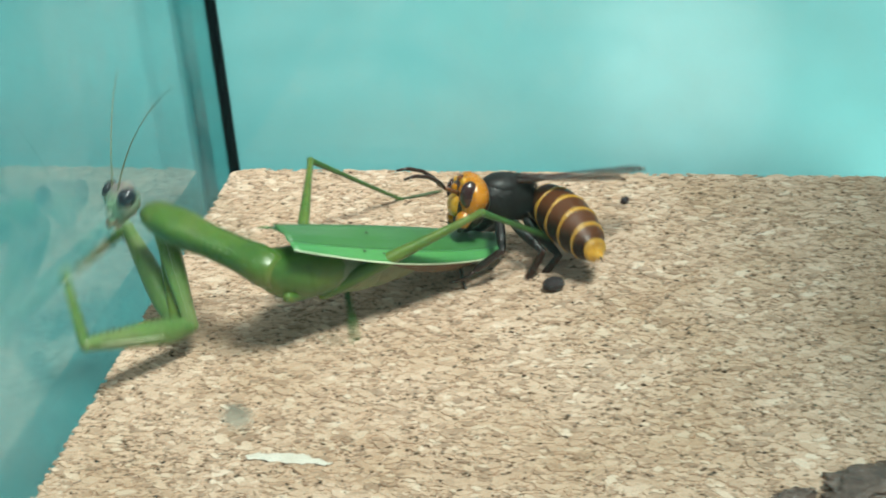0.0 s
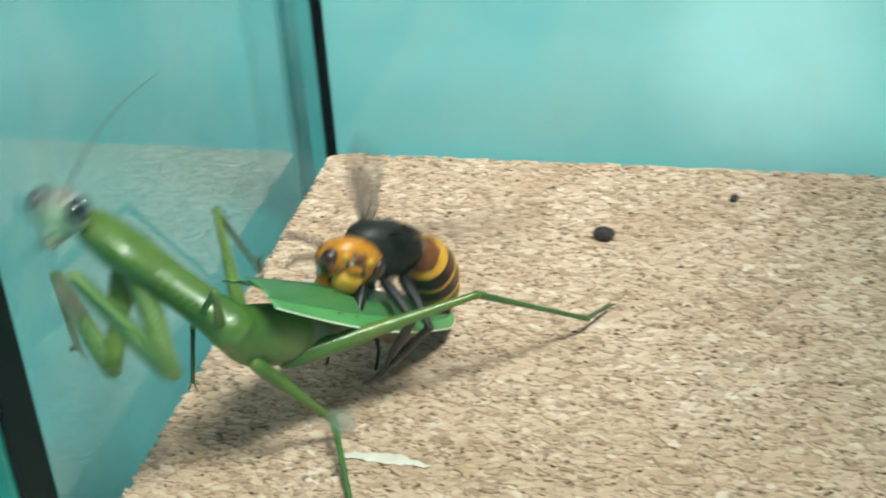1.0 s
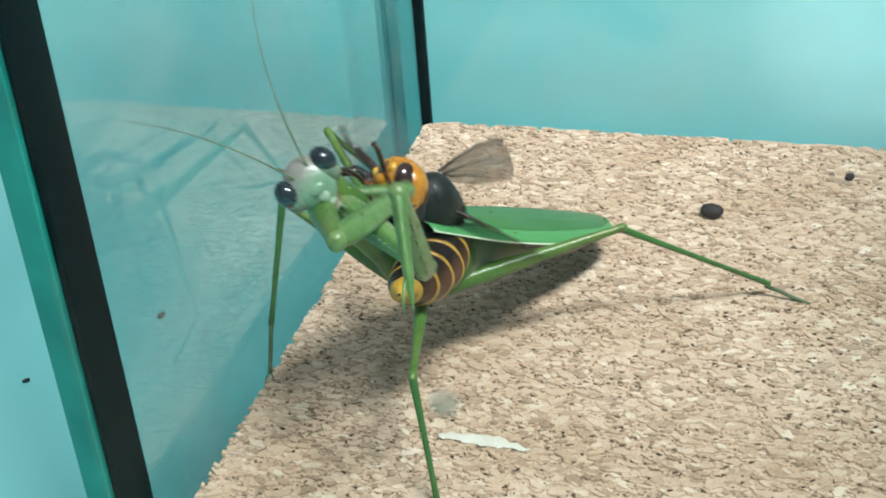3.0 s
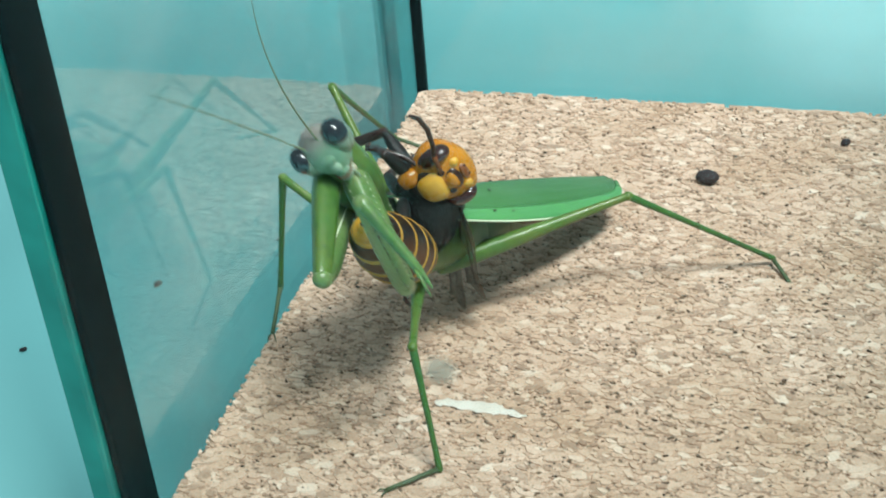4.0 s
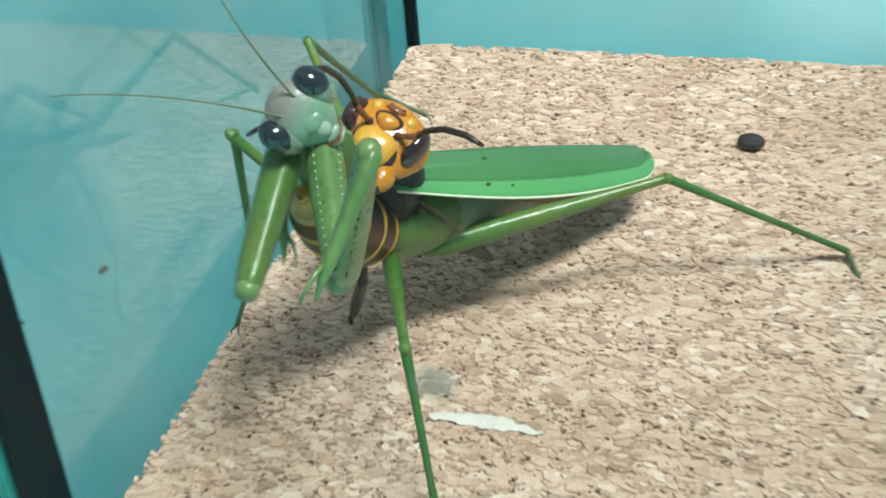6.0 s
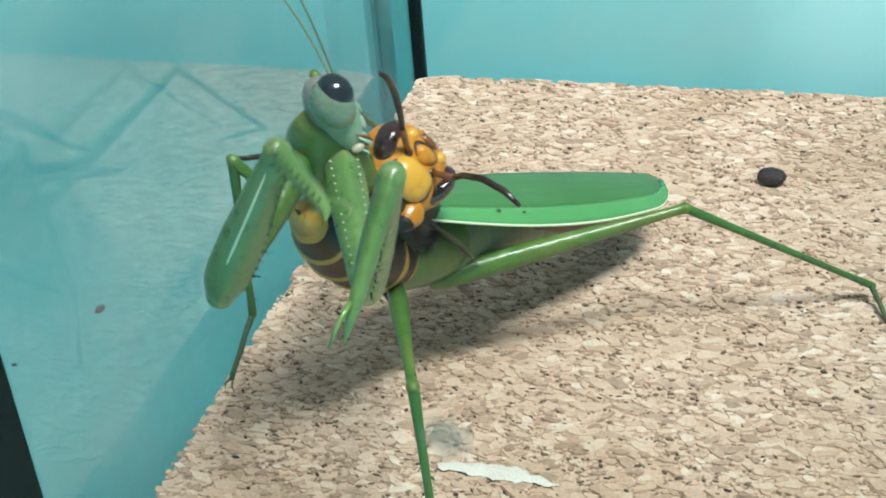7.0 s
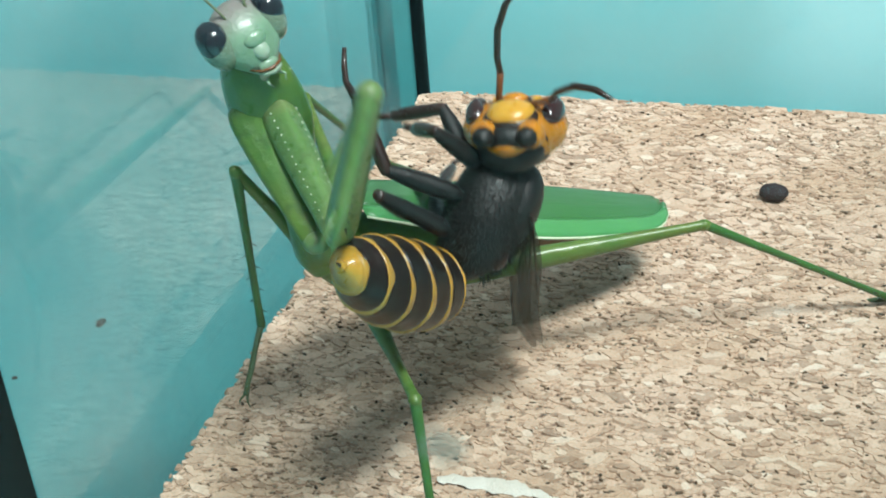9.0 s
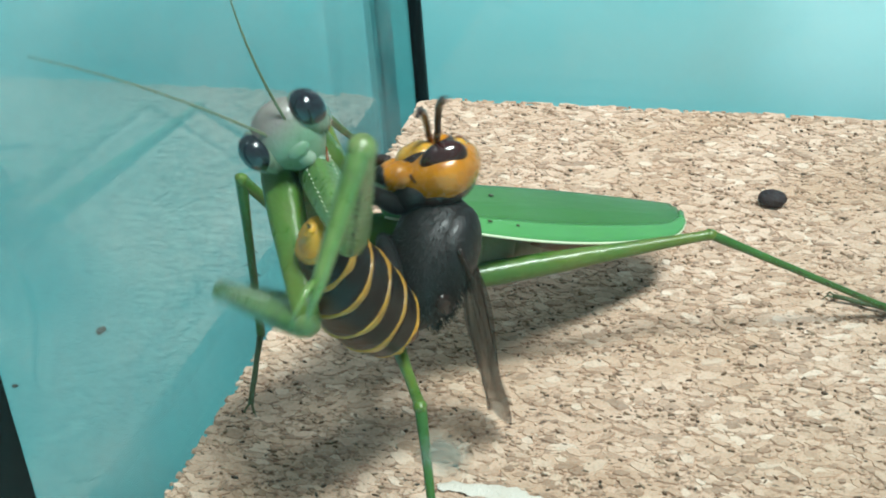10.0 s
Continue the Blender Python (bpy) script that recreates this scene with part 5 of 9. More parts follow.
    walk(M["fore_coxa", "left"], [
        (0, pose(-0.01793, -0.00549, -0.00136, -87.3, -35.6, 9.5)),
        (0.5, pose(-0.01060, -0.00868, 0.00516, -81.2, -35.3, 17.0)),
        (0.7, pose(-0.00173, -0.01554, -0.00042, -94.5, -21.4, -7.4)),
        (1, pose(-0.01266, -0.00643, 0.00387, -91.8, -42.1, 17.7)),
        (1.2, pose(-0.00989, -0.00628, 0.01036, -85.1, -51.5, -3.0)),
        (1.5, pose(-0.00365, -0.00983, 0.01160, -150.6, -34.4, 66.3)),
        (2, pose(-0.00239, -0.01289, 0.00852, -160.3, -40.1, 71.7)),
        (3.5, pose(0.00322, -0.01323, 0.00770, -158.1, -50.0, 65.3)),
        (4, pose(0.00273, -0.01080, 0.01097, -131.3, -32.0, 53.2)),
        (4.5, pose(0.00154, -0.00971, 0.01216, -127.2, -29.3, 77.5)),
        (5, pose(0.00668, -0.01060, 0.00936, -171.5, -19.7, 65.1)),
        (6.5, pose(0.00510, -0.00971, 0.01115, -143.9, -3.5, 56.0)),
        (7, pose(0.00603, -0.00912, 0.01119, -156.0, -9.8, 56.3)),
        (7.5, pose(0.00779, -0.00799, 0.01096, -151.9, -3.2, 52.5)),
        (8, pose(0.00625, -0.00748, 0.01223, -160.5, -8.7, 52.2)),
        (8.5, pose(-0.00101, -0.00788, 0.01347, -155.5, -19.4, 67.3)),
        (9, pose(0.00120, -0.00815, 0.01329, -155.5, -17.0, 74.6)),
        (9.3, pose(0.00340, -0.00840, 0.01275, -170.8, 29.4, 76.0)),
        (9.5, pose(0.00511, -0.00881, 0.01187, -157.3, -33.4, 80.1)),
        (10, pose(0.00713, -0.00942, 0.01025, -176.5, -20.4, 65.8)),
    ])
    walk(M["fore_femur", "left"], [
        (0, pose(-0.00946, -0.00335, -0.01354, 177.9, -33.6, 9.7)),
        (0.1, pose(-0.00967, -0.00262, -0.01153, 178.7, -13.4, 14.8)),
        (0.2, pose(-0.00952, -0.00210, -0.00974, 179.7, 4.6, 18.4)),
        (0.25, pose(-0.00903, -0.00199, -0.00870, 179.1, 14.2, 19.2)),
        (0.3, pose(-0.00864, -0.00202, -0.00825, 178.2, 18.2, 19.0)),
        (0.4, pose(-0.00664, -0.00259, -0.00723, 174.1, 32.1, 15.6)),
        (0.5, pose(-0.00309, -0.00399, -0.00695, 163.4, 61.9, -3.2)),
        (0.6, pose(0.00177, -0.01118, -0.01081, -125.2, 119.1, 18.1)),
        (0.7, pose(0.00354, -0.01741, -0.01434, 68.6, 14.2, 149.5)),
        (0.8, pose(0.00207, -0.01417, -0.01337, 63.4, 24.0, 164.3)),
        (0.85, pose(-0.00153, -0.01040, -0.01078, -117.0, 140.7, 7.7)),
        (0.9, pose(-0.00102, -0.00771, -0.01072, -110.8, 132.6, 24.8)),
        (1, pose(-0.00294, -0.00384, -0.00725, 94.8, 57.0, -102.3)),
        (1.1, pose(-0.00021, -0.00474, -0.00276, 19.5, 55.1, -149.8)),
        (1.2, pose(0.00186, -0.00563, 0.00106, -24.9, 28.6, -165.0)),
        (1.35, pose(0.00593, -0.00846, 0.00330, 40.5, 58.6, -112.3)),
        (1.5, pose(0.00999, -0.01129, 0.00553, 110.1, 31.3, -55.3)),
        (2, pose(0.01204, -0.01425, 0.00465, 117.5, 35.1, -38.6)),
        (2.75, pose(0.01484, -0.01470, 0.00438, 56.8, 38.2, -115.3)),
        (3.5, pose(0.01765, -0.01514, 0.00410, 31.0, -3.3, -161.9)),
        (4, pose(0.01423, -0.01195, 0.00142, 65.3, 40.8, -108.1)),
        (4.5, pose(0.01166, -0.00596, 0.00174, 39.0, -27.4, -145.0)),
        (4.7, pose(0.01585, -0.00946, 0.00309, 41.8, -23.5, -147.2)),
        (4.8, pose(0.01854, -0.01248, 0.00485, 43.2, -19.9, -148.1)),
        (5, pose(0.02045, -0.01616, 0.00728, 45.2, -14.0, -148.4)),
        (6.5, pose(0.01546, -0.01604, 0.00234, 53.8, -9.5, -141.4)),
        (7, pose(0.01800, -0.01586, 0.00518, 45.5, -5.9, -139.7)),
        (7.5, pose(0.01853, -0.01573, 0.00391, 54.4, -7.8, -142.8)),
        (8, pose(0.01789, -0.01555, 0.00729, 48.6, -5.9, -144.3)),
        (8.25, pose(0.01513, -0.01340, 0.00744, 73.1, 15.1, -100.5)),
        (8.5, pose(0.01238, -0.01124, 0.00759, 105.9, 11.4, -51.0)),
        (8.75, pose(0.01361, -0.01064, 0.00747, 75.5, 14.4, -92.8)),
        (9, pose(0.01484, -0.01003, 0.00734, 50.7, -2.5, -130.4)),
        (9.3, pose(0.01748, -0.01311, 0.01066, 20.8, -17.8, -99.2)),
        (9.5, pose(0.01929, -0.00805, 0.00704, 36.6, -9.7, -135.5)),
        (10, pose(0.02092, -0.01526, 0.00939, 36.6, -4.8, -133.6)),
    ])
    walk(M["fore_tibia", "left"], [
        (0, pose(-0.00664, -0.02213, -0.01297, 94.3, -33.5, 9.7)),
        (0.1, pose(-0.00497, -0.02082, -0.01112, 83.8, -16.4, 24.5)),
        (0.2, pose(-0.00356, -0.01993, -0.00963, 77.8, 3.1, 31.8)),
        (0.25, pose(-0.00278, -0.01972, -0.00842, 74.1, 17.6, 31.9)),
        (0.3, pose(-0.00235, -0.01973, -0.00768, 71.5, 25.4, 30.0)),
        (0.4, pose(-0.00064, -0.02033, -0.00561, 56.7, 48.0, 16.3)),
        (0.5, pose(0.00068, -0.02245, -0.00439, 30.1, 61.8, -3.2)),
        (0.567, pose(-0.00119, -0.02431, -0.00420, 40.4, 59.6, 24.4)),
        (0.6, pose(-0.00762, -0.02565, -0.00334, 52.5, 34.7, 90.9)),
        (0.633, pose(-0.00558, -0.02149, 0.00192, 35.2, 18.8, 130.8)),
        (0.7, pose(-0.00370, -0.02117, 0.00281, 23.3, 14.2, 149.5)),
        (0.8, pose(-0.00544, -0.02119, 0.00249, -9.7, 9.5, -175.1)),
        (0.85, pose(-0.01090, -0.02028, 0.00218, -29.7, 19.1, -154.0)),
        (0.9, pose(-0.00996, -0.01920, 0.00118, -38.1, 27.6, -140.9)),
        (0.95, pose(-0.00968, -0.01836, 0.00100, -44.1, 39.3, -123.9)),
        (1, pose(-0.00784, -0.01902, 0.00307, -49.7, 56.9, -102.0)),
        (1.1, pose(0.00426, -0.02265, 0.00083, 98.8, 133.9, 36.6)),
        (1.2, pose(0.01002, -0.02128, -0.00597, -88.1, 28.6, -165.0)),
        (1.3, pose(0.01520, -0.02323, 0.00477, -64.7, 45.4, -133.5)),
        (1.35, pose(0.01520, -0.02353, 0.00966, -46.3, 48.2, -111.4)),
        (1.4, pose(0.01278, -0.02296, 0.01697, -16.9, 41.5, -76.5)),
        (1.5, pose(0.00989, -0.02262, 0.02078, -1.9, 31.3, -55.3)),
        (2, pose(0.01416, -0.02715, 0.01844, 8.0, 35.1, -38.6)),
        (2.2, pose(0.01489, -0.02727, 0.01807, 2.4, 39.1, -46.0)),
        (2.3, pose(0.01564, -0.02730, 0.01797, -4.2, 41.7, -54.9)),
        (2.4, pose(0.01657, -0.02734, 0.01783, -13.3, 43.6, -66.9)),
        (2.5, pose(0.01759, -0.02741, 0.01761, -24.2, 43.9, -81.1)),
        (2.6, pose(0.01865, -0.02756, 0.01729, -35.4, 42.0, -96.0)),
        (2.7, pose(0.01967, -0.02780, 0.01689, -45.4, 38.1, -109.8)),
        (2.75, pose(0.01871, -0.02880, 0.01616, -48.4, 36.4, -114.1)),
        (2.8, pose(0.02059, -0.02812, 0.01643, -53.6, 32.6, -122.0)),
        (2.9, pose(0.02139, -0.02851, 0.01593, -59.9, 26.0, -132.2)),
        (3, pose(0.02203, -0.02893, 0.01542, -64.5, 19.1, -140.9)),
        (3.5, pose(0.02326, -0.03045, 0.01388, -71.3, -3.3, -161.8)),
        (4, pose(0.01829, -0.02514, 0.01449, -55.4, 40.8, -108.0)),
        (4.2, pose(0.02032, -0.01949, 0.01493, -63.8, 17.5, -123.2)),
        (4.3, pose(0.02257, -0.01683, 0.01397, -67.2, -3.6, -133.5)),
        (4.4, pose(0.02411, -0.01534, 0.01258, -67.3, -20.7, -141.6)),
        (4.5, pose(0.02463, -0.01490, 0.01236, -66.7, -27.4, -145.0)),
        (5, pose(0.03024, -0.02586, 0.02037, -67.5, -13.9, -148.4)),
        (6.5, pose(0.02444, -0.02324, 0.01746, -68.3, -9.5, -141.3)),
        (7, pose(0.02769, -0.02512, 0.01865, -70.4, -5.9, -139.6)),
        (7.5, pose(0.02690, -0.02326, 0.01922, -71.2, -7.8, -142.7)),
        (8, pose(0.02641, -0.02491, 0.02146, -72.8, -5.8, -144.2)),
        (8.2, pose(0.02272, -0.02087, 0.02368, -61.4, 8.4, -117.5)),
        (8.25, pose(0.01965, -0.01900, 0.02481, -51.8, 13.5, -100.1)),
        (8.3, pose(0.01781, -0.01827, 0.02522, -46.1, 15.0, -90.4)),
        (8.5, pose(0.01060, -0.01731, 0.02551, -22.7, 11.4, -51.0)),
        (8.6, pose(0.01242, -0.01614, 0.02561, -29.7, 13.6, -61.1)),
        (8.7, pose(0.01664, -0.01532, 0.02543, -45.5, 14.5, -84.2)),
        (8.75, pose(0.01809, -0.01539, 0.02510, -50.9, 13.6, -92.6)),
        (8.8, pose(0.02035, -0.01595, 0.02423, -60.1, 10.4, -108.1)),
        (9, pose(0.02441, -0.01734, 0.02204, -73.6, -2.4, -130.3)),
        (9.3, pose(0.03535, -0.01391, 0.01708, -80.5, -17.8, -99.2)),
        (9.5, pose(0.03134, -0.01760, 0.01821, -71.7, -9.7, -135.5)),
        (9.6, pose(0.03157, -0.01794, 0.01847, -71.9, -8.4, -136.1)),
        (9.7, pose(0.03185, -0.01909, 0.01892, -72.0, -7.3, -136.0)),
        (9.8, pose(0.03209, -0.02077, 0.01943, -72.1, -6.4, -135.5)),
        (9.9, pose(0.03230, -0.02279, 0.01999, -72.2, -5.5, -134.6)),
        (10, pose(0.03261, -0.02510, 0.02068, -72.2, -4.7, -133.5)),
    ])
    walk(M["mid_left", "femur"], [
        (0, pose(0.00260, 0.00350, -0.00380, -6.1, -11.1, 23.4)),
        (0.5, pose(0.00260, 0.00350, -0.00380, -19.5, 10.0, -19.4)),
        (0.600, pose(0.00260, 0.00350, -0.00380, -12.4, 14.1, -73.4)),
        (0.7, pose(0.00260, 0.00350, -0.00380, -11.8, 22.2, -128.8)),
        (0.850, pose(0.00260, 0.00350, -0.00380, -11.7, 7.0, -70.2)),
        (1, pose(0.00260, 0.00350, -0.00380, -24.7, -1.1, -12.2)),
        (1.100, pose(0.00260, 0.00350, -0.00380, -16.7, 10.9, -70.4)),
        (1.2, pose(0.00260, 0.00350, -0.00380, -23.3, 23.8, -131.2)),
        (1.5, pose(0.00260, 0.00350, -0.00380, -18.0, 24.1, -124.2)),
        (2, pose(0.00260, 0.00350, -0.00380, -20.5, 24.4, -114.2)),
        (3.5, pose(0.00260, 0.00350, -0.00380, -15.8, 8.6, -155.5)),
        (4, pose(0.00260, 0.00350, -0.00380, -9.5, 11.7, -140.1)),
        (4.5, pose(0.00260, 0.00350, -0.00380, -7.9, 13.7, -129.6)),
        (5, pose(0.00260, 0.00350, -0.00380, -9.4, 13.8, -130.7)),
        (6.5, pose(0.00260, 0.00350, -0.00380, -3.6, 12.8, -127.6)),
        (7, pose(0.00260, 0.00350, -0.00380, -6.3, 13.0, -128.8)),
        (7.5, pose(0.00260, 0.00350, -0.00380, -7.0, 12.1, -132.7)),
        (8, pose(0.00260, 0.00350, -0.00380, -7.7, 12.0, -132.8)),
        (8.5, pose(0.00260, 0.00350, -0.00380, -5.4, 14.3, -119.9)),
        (9, pose(0.00260, 0.00350, -0.00380, -9.3, 16.6, -110.9)),
        (9.3, pose(0.00260, 0.00350, -0.00380, -12.3, 17.5, -110.8)),
        (9.5, pose(0.00260, 0.00350, -0.00380, -14.5, 18.2, -110.6)),
        (10, pose(0.00260, 0.00350, -0.00380, -11.8, 16.9, -113.9)),
    ])
    walk(M["mid_left", "tibia"], [
        (0, pose(-0.00380, 0.01915, -0.00557, -32.0, 18.3, -121.7)),
        (0.1, pose(-0.00369, 0.01906, -0.00650, -43.3, 8.4, -154.9)),
        (0.167, pose(-0.00021, 0.01908, -0.00684, -45.8, -0.3, -174.0)),
        (0.2, pose(-0.00313, 0.01911, -0.00732, -45.7, -4.7, 176.8)),
        (0.3, pose(-0.00157, 0.01943, -0.00803, -42.1, -17.8, 146.9)),
        (0.333, pose(-0.00071, 0.01957, -0.00826, -39.6, -22.5, 134.6)),
        (0.4, pose(0.00166, 0.01975, -0.00870, -28.8, -29.8, 103.5)),
        (0.5, pose(0.00699, 0.01894, -0.00940, -15.3, -29.9, 73.5)),
        (0.55, pose(0.01025, 0.01771, -0.00915, -22.0, -33.7, 80.1)),
        (0.6, pose(0.01826, 0.00910, -0.00734, -67.2, -38.3, 121.6)),
        (0.65, pose(0.01767, -0.00374, -0.00689, 76.5, -157.7, -35.2)),
        (0.7, pose(0.01640, -0.00590, -0.00701, 69.4, -165.4, -30.1)),
        (0.8, pose(0.01908, 0.00037, -0.00656, -100.2, 5.4, 163.4)),
        (0.85, pose(0.01812, 0.00953, -0.00722, 100.4, 160.7, -1.4)),
        (0.9, pose(0.01518, 0.01405, -0.00822, -64.6, 25.6, -167.8)),
        (0.95, pose(0.01108, 0.01710, -0.00946, -48.4, 28.4, -151.9)),
        (1, pose(0.00601, 0.01857, -0.01089, -30.5, 26.4, -134.0)),
        (1.067, pose(0.01334, 0.01549, -0.00927, -61.0, 25.1, 159.6)),
        (1.1, pose(0.01763, 0.00983, -0.00860, -68.1, 15.8, 130.1)),
        (1.133, pose(0.01884, 0.00282, -0.00879, -73.3, 0.5, 103.9)),
        (1.2, pose(0.01613, -0.00475, -0.00995, -59.7, -23.5, 48.2)),
        (1.5, pose(0.01718, -0.00382, -0.00858, -77.8, -26.5, 67.4)),
        (1.75, pose(0.01766, -0.00230, -0.00890, -54.9, -3.5, -4.3)),
        (2, pose(0.01814, -0.00078, -0.00922, -68.6, 25.3, -72.5)),
        (2.7, pose(0.01527, -0.00594, -0.01008, -78.3, 19.9, -111.0)),
        (2.8, pose(0.01444, -0.00698, -0.01004, -78.8, 19.4, -113.1)),
        (3.5, pose(0.01001, -0.01110, -0.00838, -79.0, 17.9, -117.8)),
        (4, pose(0.01380, -0.00900, -0.00654, -75.2, 16.1, -116.2)),
        (4.5, pose(0.01592, -0.00682, -0.00606, -70.9, 16.5, -109.2)),
        (5, pose(0.01574, -0.00694, -0.00650, -70.4, 17.2, -106.5)),
        (6.5, pose(0.01618, -0.00667, -0.00484, -75.8, 14.2, -117.8)),
        (7, pose(0.01604, -0.00675, -0.00562, -75.3, 14.4, -119.6)),
        (7.5, pose(0.01529, -0.00763, -0.00583, -75.7, 13.6, -123.8)),
        (8, pose(0.01529, -0.00759, -0.00602, -74.1, 13.8, -121.0)),
        (8.5, pose(0.01747, -0.00460, -0.00535, -73.6, 14.5, -117.8)),
        (9, pose(0.01855, -0.00175, -0.00644, -69.9, 16.0, -115.6)),
        (9.3, pose(0.01851, -0.00140, -0.00724, -68.6, 16.9, -114.6)),
        (9.5, pose(0.01847, -0.00104, -0.00785, -67.6, 17.8, -113.5)),
        (10, pose(0.01823, -0.00230, -0.00712, -71.7, 16.2, -118.6)),
    ])
    walk(M["mid_left", "foot"], [
        (0, pose(0.00833, 0.01459, -0.01312, 14.2, -18.6, 99.5)),
        (0.1, pose(0.00230, 0.00981, -0.01668, 2.3, -19.9, 121.9)),
        (0.15, pose(0.00162, 0.00904, -0.01720, -1.7, -19.5, 129.0)),
        (0.2, pose(-0.00459, 0.00870, -0.01802, -9.5, -17.5, 141.9)),
        (0.25, pose(-0.00866, 0.01019, -0.01795, -17.3, -14.3, 153.0)),
        (0.3, pose(-0.01022, 0.01179, -0.01760, -21.3, -12.2, 158.0)),
        (0.35, pose(-0.01151, 0.01406, -0.01709, -25.2, -9.7, 163.1)),
        (0.4, pose(-0.01196, 0.02017, -0.01497, -31.5, -2.9, 174.1)),
        (0.5, pose(-0.00633, 0.02493, -0.01283, -33.8, 11.4, -162.2)),
        (0.6, pose(0.00882, 0.01335, -0.01819, -19.3, 25.1, -121.2)),
        (0.65, pose(0.01516, 0.00231, -0.02038, -7.0, 27.1, -97.1)),
        (0.7, pose(0.01597, 0.00044, -0.02059, -4.1, 27.5, -92.9)),
        (0.8, pose(0.02117, 0.00252, -0.02126, -2.5, 29.2, -94.6)),
        (0.85, pose(0.02293, 0.00671, -0.02115, -2.8, 29.7, -98.0)),
        (0.9, pose(0.02226, 0.00900, -0.02044, -3.2, 29.8, -100.3)),
        (0.95, pose(0.02048, 0.01083, -0.01933, -3.8, 29.8, -102.9)),
        (1, pose(0.01766, 0.01203, -0.01771, -5.5, 29.7, -109.1)),
        (1.05, pose(0.01602, 0.00673, -0.02115, -10.5, 28.9, -116.8)),
        (1.1, pose(0.01579, 0.00333, -0.02199, -14.2, 28.0, -120.8)),
        (1.15, pose(0.01468, 0.00166, -0.02316, -17.9, 26.7, -124.5)),
        (1.2, pose(0.01393, 0.00415, -0.02182, -22.3, 24.2, -129.7)),
        (1.3, pose(0.01445, 0.00392, -0.02178, -23.3, 22.4, -132.2)),
        (1.5, pose(0.01676, 0.00343, -0.02171, -23.9, 20.6, -135.8)),
        (1.7, pose(0.01855, 0.00604, -0.02110, -28.0, 11.9, -155.7)),
        (1.8, pose(0.01980, 0.00653, -0.02134, -29.0, 5.7, -168.2)),
        (2, pose(0.02157, 0.00656, -0.02184, -28.1, -2.9, 174.1)),
        (2.1, pose(0.02222, 0.00530, -0.02235, -27.5, -4.5, 170.1)),
        (2.2, pose(0.02239, 0.00397, -0.02279, -26.9, -5.9, 166.6)),
        (2.3, pose(0.02223, 0.00266, -0.02315, -26.2, -7.0, 163.6)),
        (2.4, pose(0.02186, 0.00139, -0.02343, -25.5, -7.9, 161.1)),
        (2.5, pose(0.02134, 0.00013, -0.02364, -24.7, -8.6, 158.9)),
        (2.6, pose(0.02068, -0.00111, -0.02380, -24.0, -9.2, 157.1)),
        (2.7, pose(0.01990, -0.00236, -0.02389, -23.4, -9.6, 155.6)),
        (2.8, pose(0.01904, -0.00363, -0.02392, -22.7, -9.9, 154.5)),
        (2.9, pose(0.01815, -0.00481, -0.02387, -22.1, -10.0, 153.5)),
        (3, pose(0.01727, -0.00583, -0.02376, -21.5, -10.1, 152.8)),
        (3.1, pose(0.01643, -0.00669, -0.02358, -21.0, -10.2, 152.4)),
        (3.5, pose(0.01466, -0.00843, -0.02239, -19.0, -9.9, 151.6)),
        (4, pose(0.01900, -0.00709, -0.02048, -18.2, -6.2, 160.2)),
        (4.5, pose(0.02188, -0.00463, -0.01965, -18.0, -5.4, 162.7)),
        (5, pose(0.02175, -0.00436, -0.02000, -18.4, -5.5, 162.7)),
        (6.5, pose(0.02109, -0.00522, -0.01894, -16.1, -6.1, 158.0)),
        (7, pose(0.02113, -0.00551, -0.01967, -16.4, -6.5, 157.2)),
        (7.5, pose(0.02026, -0.00685, -0.01997, -15.9, -7.2, 154.3)),
        (8, pose(0.02059, -0.00675, -0.02003, -15.6, -7.3, 153.8)),
        (8.5, pose(0.02289, -0.00339, -0.01929, -16.5, -5.9, 159.4)),
        (9, pose(0.02488, -0.00047, -0.01998, -18.2, -5.3, 163.1)),
        (9.3, pose(0.02517, 0.00002, -0.02061, -19.1, -5.3, 164.0)),
        (9.5, pose(0.02540, 0.00056, -0.02105, -19.9, -5.2, 165.1)),
        (10, pose(0.02427, -0.00106, -0.02080, -18.9, -5.2, 164.2)),
    ])
